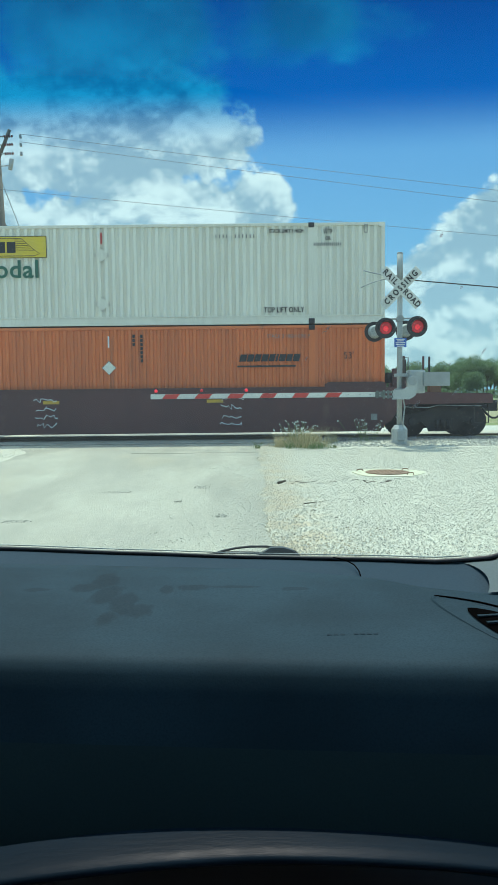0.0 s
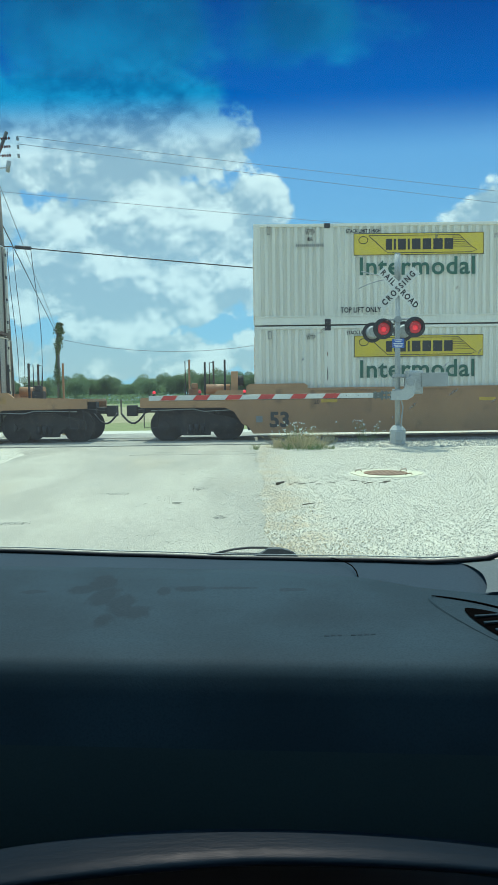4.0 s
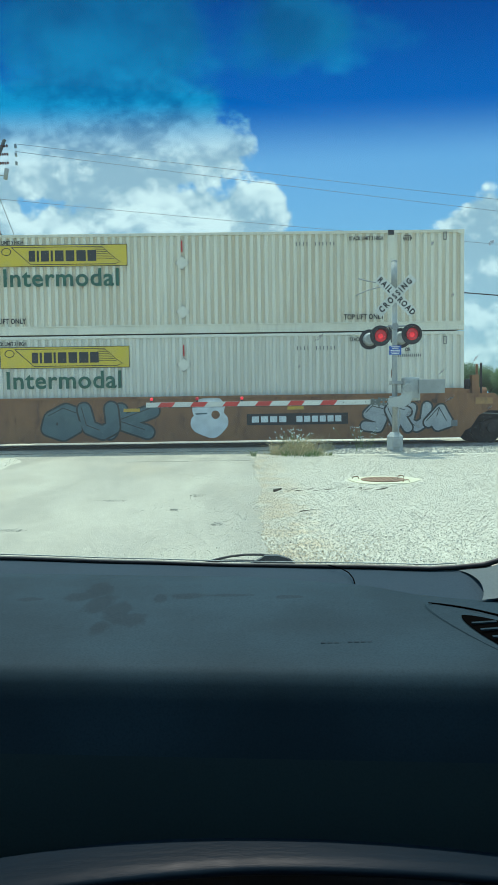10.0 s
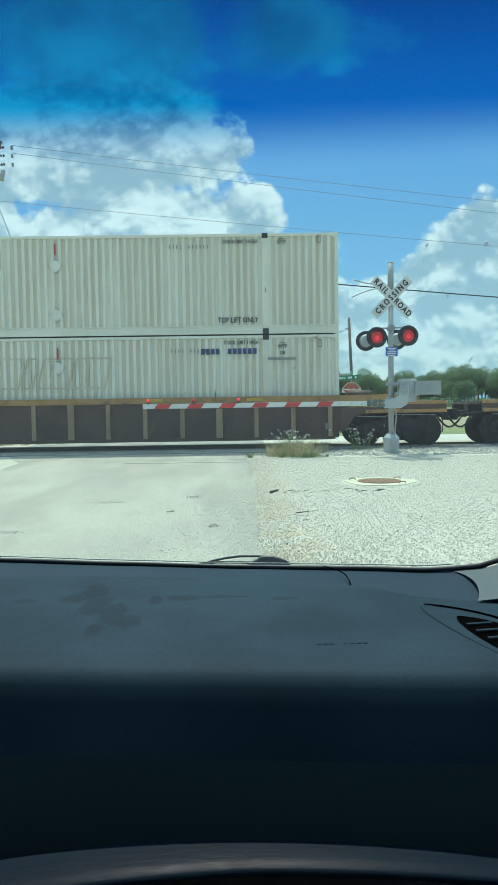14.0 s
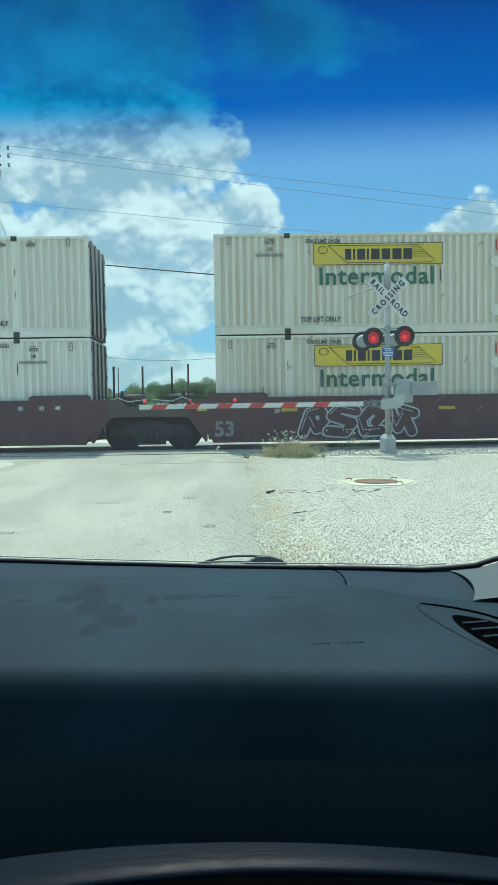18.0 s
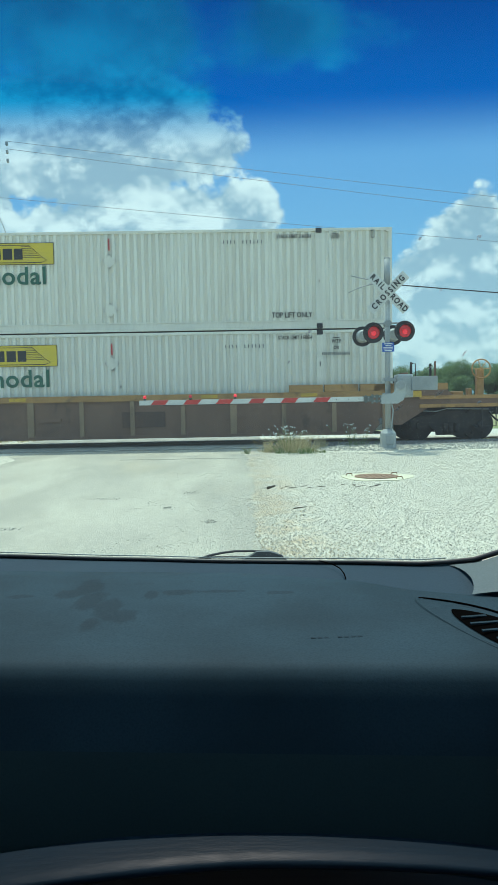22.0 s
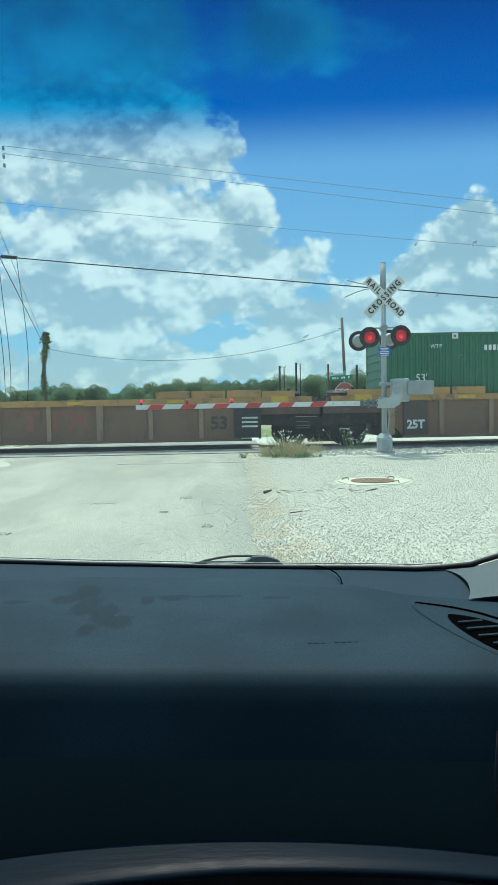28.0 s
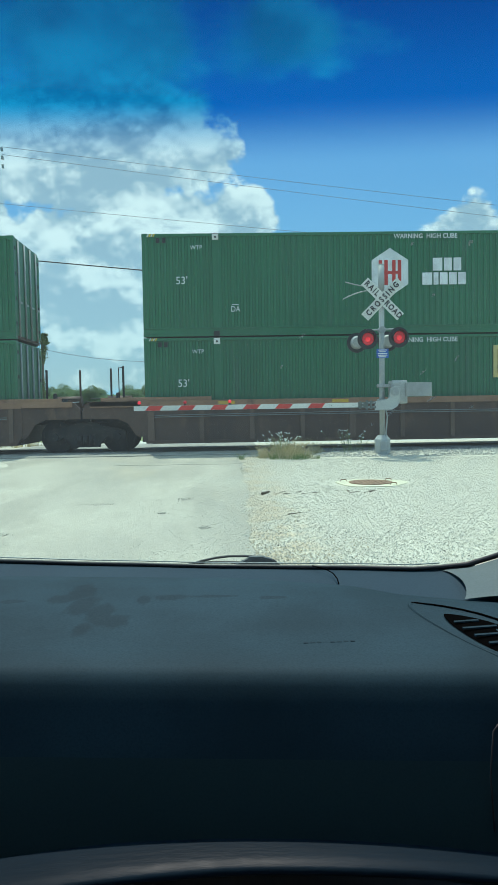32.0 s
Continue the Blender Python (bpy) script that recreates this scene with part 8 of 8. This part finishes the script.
    words("NWF13", 0.15, BLACK, patch, 0, 0, -0.009, 0.95, 0.006)
    for text, z in (("20", 1.02), ("40", 0.86)):
        words(text, 0.13, WORDWHITE, on_side("Y2"), 14.18, z, -0.052, 0.9)
    p = part("end_field", boxes((0.2, 1.75, -0.055, -0.03, 0.24, 1.46)), BLACK, u["P2"], "black painted field with white lettering", at=pose(0, -0.2, 0))
    words("125T", 0.30, WORDWHITE, p, 0.98, 0.55, -0.06, 0.95, 0.012)
    words("53", 0.13, WORDWHITE, p, 0.42, 1.02, -0.06), words("48", 0.13, WORDWHITE, p, 1.5, 1.02, -0.06)
    p = part("end_field", boxes((15.38, 16.12, -0.055, -0.03, 0.34, 1.30)), BLACK, u["P2"], "black painted field with white lettering", at=pose(0, -0.2, 0))
    bars(9, 0.45, 0.05, WORDWHITE, p, 15.82, 0.9, -0.06), bars(9, 0.45, 0.05, WORDWHITE, p, 15.82, 0.78, -0.06), bars(8, 0.45, 0.05, WORDWHITE, p, 15.82, 0.66, -0.06)
    p = part("end_field", boxes((0.62, 1.3, -0.055, -0.03, 0.34, 1.28)), DARKBROWN, u["Y"], "dark painted field with white lettering", at=pose(0, -0.2, 0))
    words("25T", 0.24, WORNPATCH, p, 0.96, 0.62, -0.06, 0.95, 0.012)


build_train()


# ---- the car that the camera sits in ----
def loft(rows, smooth=True):
    bm = bmesh.new()
    grid = [[bm.verts.new(p) for p in row] for row in rows]
    for a, b in zip(grid, grid[1:]):
        for k in range(len(a) - 1):
            bm.faces.new((a[k], a[k + 1], b[k + 1], b[k])).smooth = smooth
    return bm


def lerp_rows(table, x):
    for (x0, *p), (x1, *q) in zip(table, table[1:]):
        if x <= x1:
            f = max(0.0, (x - x0) / (x1 - x0))
            f = f * f * (3 - 2 * f) * 0.3 + f * 0.7
            return [a + (b - a) * f for a, b in zip(p, q)]
    return list(table[-1][1:])


def build_car():
    car = thing("car", "parked car interior with a dark dashboard under the windshield", "car")
    e = EYE
    # rear edge of the dash pad, and the windshield foot: x, y, drop below the eye
    REAR = ((-1.0, 1.20, 0.271), (-0.40, 1.15, 0.269), (0.0, 1.10, 0.268), (0.17, 1.04, 0.268), (0.25, 0.97, 0.267), (0.33, 0.925, 0.264), (0.45, 0.86, 0.262), (0.8, 0.74, 0.262))
    FOOT = ((-1.0, 1.28, 0.266), (-0.45, 1.27, 0.272), (-0.2, 1.24, 0.277), (0.0, 1.21, 0.279), (0.2, 1.15, 0.271), (0.30, 1.10, 0.264), (0.36, 1.06, 0.251), (0.42, 1.02, 0.222), (0.50, 0.97, 0.15), (0.62, 0.88, 0.0))
    xs = [-1.0 + 1.65 * k / 60 for k in range(61)]
    rows = []
    for x in xs:
        y, d = lerp_rows(REAR, x)
        crease = 0.718 - 0.075 * x
        row = [(x, y + 0.004, e - d - 0.03), (x, y, e - d - 0.004), (x, y - 0.01, e - d + 0.001)]
        for k in range(1, 9):
            f = k / 9
            row.append((x, y - 0.01 + (crease + 0.02 - y) * f, e - d + 0.001 + 0.010 * math.sin(math.pi * f) - 0.006 * f))
        row += [(x, crease + 0.007, e - 0.2722), (x, crease - 0.003, e - 0.2775), (x, crease - 0.010, e - 0.287), (x, crease - 0.017, e - 0.305), (x, crease - 0.034, e - 0.35),
                (x, crease - 0.048, e - 0.385), (x, crease - 0.060, e - 0.425), (x, crease - 0.064, e - 0.455)]
        rows.append(row)
    part("dash_face", loft([row[-4:] for row in rows]), DASHFACE, car, "near-black lower dashboard face, lightened in its colour")
    rows = [row[:-3] for row in rows]
    pad = part("dash_pad", loft(rows), DASH, car, "dark blue-grey grained dashboard pad")
    rows = []
    for x in xs:
        y, d = lerp_rows(REAR, x)
        fy, fd = lerp_rows(FOOT, x)
        rows.append([(x, y - 0.03, e - d - 0.012), (x, y + (fy - y) * 0.5, e - (d + fd) / 2 - 0.004), (x, fy + 0.02, e - fd - 0.003)])
    deck = part("dash_cowl", loft([r for r in rows if r[0][0] < 0.40]), DECK, car, "blue-grey plastic cowl below the windshield")
    part("cowl_seam", tube([(0.138, 1.16, e - 0.267), (0.156, 1.13, e - 0.266), (0.164, 1.10, e - 0.266), (0.166, 1.07, e - 0.267), (0.164, 1.04, e - 0.268)], 0.0010, 5), VOID, deck)
    # windshield gasket
    pts = [(x, *(lambda r: (r[0] + 0.006, e - r[1] + 0.001))(lerp_rows(FOOT, x))) for x in [-1.0 + 0.035 * k for k in range(46)]]
    part("windshield_gasket", tube(pts, 0.0042, 6), RUBBER, car, "black rubber windshield gasket")
    # frit band along the lower corner
    # glass
    rows = []
    for k in range(41):
        x = -1.0 + 1.62 * k / 40
        fy, fd = lerp_rows(FOOT, x)
        low = Vector((x, fy + 0.012, e - fd - 0.005))
        high = Vector((x * 0.92, 0.44 - 0.05 * x * x, e + 0.41))
        rows.append([low.lerp(high, j / 8) + Vector((0, 0.02 * math.sin(math.pi * j / 8), 0.012 * math.sin(math.pi * j / 8))) for j in range(9)])
    glass = part("windshield", loft(rows), windshield_glass(), car, "clear windshield with a blue shade band")
    glass.visible_shadow = False
    # faint dried splashes on the inside of the glass
    film = splash_film()
    rng = random.Random(4)
    for x, f in ((0.241, 0.552), (0.207, 0.621), (0.096, 0.501), (0.284, 0.453), (0.074, 0.456), (0.266, 0.387), (0.316, 0.366), (0.221, 0.366), (0.198, 0.345), (0.249, 0.435), (0.267, 0.615)):
        fy, fd = lerp_rows(FOOT, x)
        low, high = Vector((x, fy + 0.012, e - fd - 0.005)), Vector((x * 0.92, 0.44 - 0.05 * x * x, e + 0.41))
        p = low.lerp(high, f) + Vector((0, 0.02 * math.sin(math.pi * f) - 0.002, 0.012 * math.sin(math.pi * f)))
        up, across = (high - low).normalized(), Vector((1, 0, 0))
        lean = rng.uniform(0.1, 0.9)
        d, w = (up + across * lean).normalized() * rng.uniform(0.003, 0.009), (across - up * lean).normalized() * rng.uniform(0.0012, 0.0026)
        bm = bmesh.new()
        bm.faces.new([bm.verts.new(q) for q in (p - d, p - d * 0.4 + w, p + d * 0.5 + w * 0.8, p + d, p + d * 0.4 - w, p - d * 0.5 - w * 0.7)])
        spot = part("dried_splash", bm, film, glass, "faint dried splash on the glass")
        spot.visible_shadow = False
    # bright lip along the glass foot, beside the gasket
    part("glass_lip", tube([(x, y + 0.006, z + 0.0052) for x, y, z in pts if x < 0.34], 0.0010, 5), GALV, car, "thin bright lip of the windshield gasket")
    # wiper lying at the glass foot: thin loop and broad end
    loop = [(-0.075, -0.004), (-0.05, 0.004), (-0.025, 0.009), (0.0, 0.0115), (0.03, 0.012), (0.06, 0.010), (0.08, 0.004), (0.09, -0.006)]
    wiper = part("wiper", tube([(x, 1.262 - 0.14 * max(0, x), e - 0.281 + z) for x, z in loop], 0.0022, 8), RUBBER, car, "black wiper arm at the glass foot")
    part("wiper_head", prism(((0.008, -0.008), (0.012, -0.001), (0.030, 0.0075), (0.036, 0.0125), (0.058, 0.0125), (0.074, 0.008), (0.084, 0.001), (0.089, -0.008)), 0, 0.012), WIPERGREY, wiper, at=pose(0, 1.246, e - 0.281))
    part("wiper_blade", tube([(-0.075, 1.272, e - 0.286), (-0.045, 1.268, e - 0.281), (0.0, 1.262, e - 0.2805), (0.03, 1.258, e - 0.282)], 0.0028, 6), RUBBER, wiper)
    # A-pillar trim
    rows = []
    far_edge = [Vector((x, *(lambda r: (r[0] - 0.002, e - r[1] - 0.002))(lerp_rows(FOOT, x)))) for x in (0.33, 0.365, 0.40, 0.44, 0.50, 0.60)]
    near_edge = [Vector(p) for p in ((0.312, 0.915, e - 0.260), (0.34, 0.91, e - 0.256), (0.38, 0.89, e - 0.248), (0.43, 0.86, e - 0.235), (0.52, 0.80, e - 0.16), (0.62, 0.72, e - 0.02))]
    for k in range(11):
        f = k / 10
        bulge = Vector((0.014, 0.0, 0.004)) * math.sin(math.pi * f) ** 0.8
        rows.append([a.lerp(b, f) + bulge * (1 if j == 0 else 0.6) for j, (a, b) in enumerate(zip(far_edge, near_edge))])
    part("pillar_trim", loft(rows), PILLAR, car, "pale grey windshield pillar trim")
    def pad_height(x, y):
        ry, d = lerp_rows(REAR, x)
        crease = 0.718 - 0.075 * x
        f = min(1.0, max(0.0, (ry - 0.01 - y) / (ry - 0.03 - crease)))
        return e - d + 0.001 + 0.010 * math.sin(math.pi * f) - 0.006 * f
    # side vent in the pad
    def lens_shape(g, n=30, x=0.288, y=0.785):
        pts = []
        for k in range(n):
            a = math.tau * k / n
            px, py = 0.122 * g * math.cos(a), 0.034 * g * math.sin(a) * abs(math.sin(a)) ** 0.35
            c, s = math.cos(-1.13), math.sin(-1.13)
            pts.append((x + px * c - py * s, y + px * s + py * c))
        return pts
    lift = lambda x, y: pad_height(x, y) + 0.0012
    rim = loft([[(x, y, lift(x, y) - 0.004) for x, y in lens_shape(1.05) + lens_shape(1.05)[:1]], [(x, y, lift(x, y) + 0.001) for x, y in lens_shape(1.03) + lens_shape(1.03)[:1]],
                [(x, y, lift(x, y) + 0.001) for x, y in lens_shape(0.99) + lens_shape(0.99)[:1]], [(x, y, lift(x, y) - 0.0005) for x, y in lens_shape(0.97) + lens_shape(0.97)[:1]]])
    vent = part("side_vent", rim, DASH, car, "dark lens-shaped air vent with slats")
    bm = bmesh.new()
    bm.faces.new([bm.verts.new((x, y, lift(x, y) - 0.0002)) for x, y in lens_shape(0.972)])
    part("vent_face", bm, DASH, vent)
    part("vent_gap", tube([(x, y, lift(x, y) + 0.0008) for x, y in lens_shape(1.0)[:16]], 0.0014, 5), VOID, vent)
    c, s = math.cos(-1.13), math.sin(-1.13)
    bm = bmesh.new()
    bm.faces.new([bm.verts.new((x + 0.030 * c, y + 0.030 * s, lift(x + 0.030 * c, y + 0.030 * s) + 0.0008)) for x, y in lens_shape(0.74)])
    # a flat black face paints the darkness inside the vent
    part("vent_mouth", bm, VOID, vent, "flat black face painted as the vent opening")
    for k in range(6):
        f = -0.60 + 0.24 * k
        cx, cy = 0.288 + 0.030 * c + 0.09 * f * c, 0.785 + 0.030 * s + 0.09 * f * s
        hw = 0.024 * (1 - f * f)
        d = Vector((0.98, 0.14, 0)) * hw
        bm = bmesh.new()
        p, q = Vector((cx, cy, lift(cx, cy) + 0.0030)) - d, Vector((cx, cy, lift(cx, cy) + 0.0030)) + d
        w = Vector((0.0003, -0.0013, -0.0004))
        drop = Vector((0, 0, 0.0015))
        vs = [bm.verts.new(v) for v in (p - w, p + w, q + w, q - w, p - w - drop, p + w - drop, q + w - drop, q - w - drop)]
        for fc in ((0, 1, 2, 3), (4, 7, 6, 5), (0, 4, 5, 1), (1, 5, 6, 2), (2, 6, 7, 3), (3, 7, 4, 0)):
            bm.faces.new([vs[i] for i in fc])
        part("slat", bm, DASH, vent)
    # embossed safety mark and stains
    bm = bmesh.new()
    for k in range(8):
        if k == 3:
            continue
        x = 0.085 + 0.0075 * k
        z = pad_height(x, 0.782)
        box(bm, x, x + 0.005, 0.776, 0.792, z - 0.001, z + 0.0006)
    part("embossed_mark", bm, SMUDGE, pad, "faint embossed safety mark")
    # bright trim strip, wood panel and glove box below the pad
    rows = []
    for x in xs:
        drop = 0.225 * (x - 0.055) ** 2
        y0 = 0.640 - 0.05 * max(0, x) + 0.02 * min(0, x)
        rows.append([(x, y0 + 0.03, e - 0.4155 - drop), (x, y0 - 0.004, e - 0.4165 - drop), (x, y0 - 0.016, e - 0.419 - drop), (x, y0 - 0.021, e - 0.4225 - drop), (x, y0 - 0.017, e - 0.4275 - drop), (x, y0 + 0.03, e - 0.434 - drop)])
    part("trim_strip", loft(rows), TRIM, car, "brushed silver dashboard trim strip")
    rows = [[(x, y0 + 0.020, e - 0.431 - 0.225 * (x - 0.055) ** 2), (x, y0 - 0.002, e - 0.465 - 0.1 * (x - 0.055) ** 2), (x, y0 - 0.01, e - 0.56), (x, y0 + 0.08, e - 0.80)] for x in xs for y0 in (0.640 - 0.05 * max(0, x) + 0.02 * min(0, x),)]
    part("lower_panel", loft(rows), WOODTRIM, car, "dark brown wood-look lower dashboard panel")
    part("face_seam", tube([(0.272, 0.676, e - 0.310), (0.258, 0.668, e - 0.322), (0.251, 0.656, e - 0.36), (0.249, 0.640, e - 0.405)], 0.0010, 5), RUBBER, pad)
    # unseen closed cabin added round the camera; its pale liner bounces light
    part("roof_liner", boxes((-1.05, 0.66, -2.0, 0.44, e + 0.42, e + 0.46)), LINER, car, "pale grey roof liner")
    part("floor_pan", boxes((-1.05, 0.66, -2.0, 1.3, 0.22, 0.26), (-0.9, -0.7, 0.3, 0.9, -0.01, 0.22), (0.4, 0.6, 0.3, 0.9, -0.01, 0.22), (-0.9, -0.7, -1.9, -1.3, -0.01, 0.22), (0.4, 0.6, -1.9, -1.3, -0.01, 0.22)), CABIN, car)
    # solid up to the roof, without a rear window, to block light
    part("rear_wall", boxes((-1.05, 0.66, -2.05, -2.0, 0.26, e + 0.42)), CABIN, car)
    for x0, x1 in ((-1.10, -1.05), (0.66, 0.70)):
        part("door_panel", boxes((x0, x1, -2.0, 1.28, 0.26, e - 0.08)), CABIN, car)
        part("roof_rail", boxes((x0, x1, -2.0, 0.44, e + 0.30, e + 0.46)), LINER, car)
    part("seat_back", boxes((-0.28, 0.28, -0.62, -0.45, 0.5, e - 0.28), bevel=0.05), CABIN, car, "dark cloth seat back")
    part("scuttle", boxes((-1.1, 0.70, 1.285, 1.33, 0.22, e - 0.34)), RUBBER, car)


build_car()
build_stones()


# ---- what moves ----
def motions():
    times = [t for t, _ in SPEED]
    extra = sorted(set(times) | {4, 5, 15, 16, 26, 27})
    for ob in RIDERS:
        start = ob.matrix_basis.copy()
        walk(ob, [(t, Matrix.Translation((-rolled(t), 0, 0)) @ start) for t in extra])
    for wheel, unit, x, dx in WHEELS:
        home = unit.matrix_basis.translation.x + rolled(0) + x
        passing = [k / FPS for k in range(0, 32 * FPS + 1) if abs(home - rolled(k / FPS)) < 13.0]
        if not passing:
            continue
        if passing[0] > 0:
            passing.insert(0, 0.0)
        if passing[-1] < 32.0:
            passing.append(32.0)
        first = passing[1] if len(passing) > 1 else passing[0]
        last = passing[-2] if len(passing) > 1 else passing[-1]
        rows = []
        for t in passing:
            run = rolled(min(max(t, first if passing[0] == 0.0 and first > 0.1 else 0.0), last if passing[-1] == 32.0 else 32.0))
            rows.append((t, pose(dx, 0, WHEEL_R) @ Matrix.Rotation(-run / WHEEL_R, 4, "Y")))
        walk(wheel, rows)


motions()
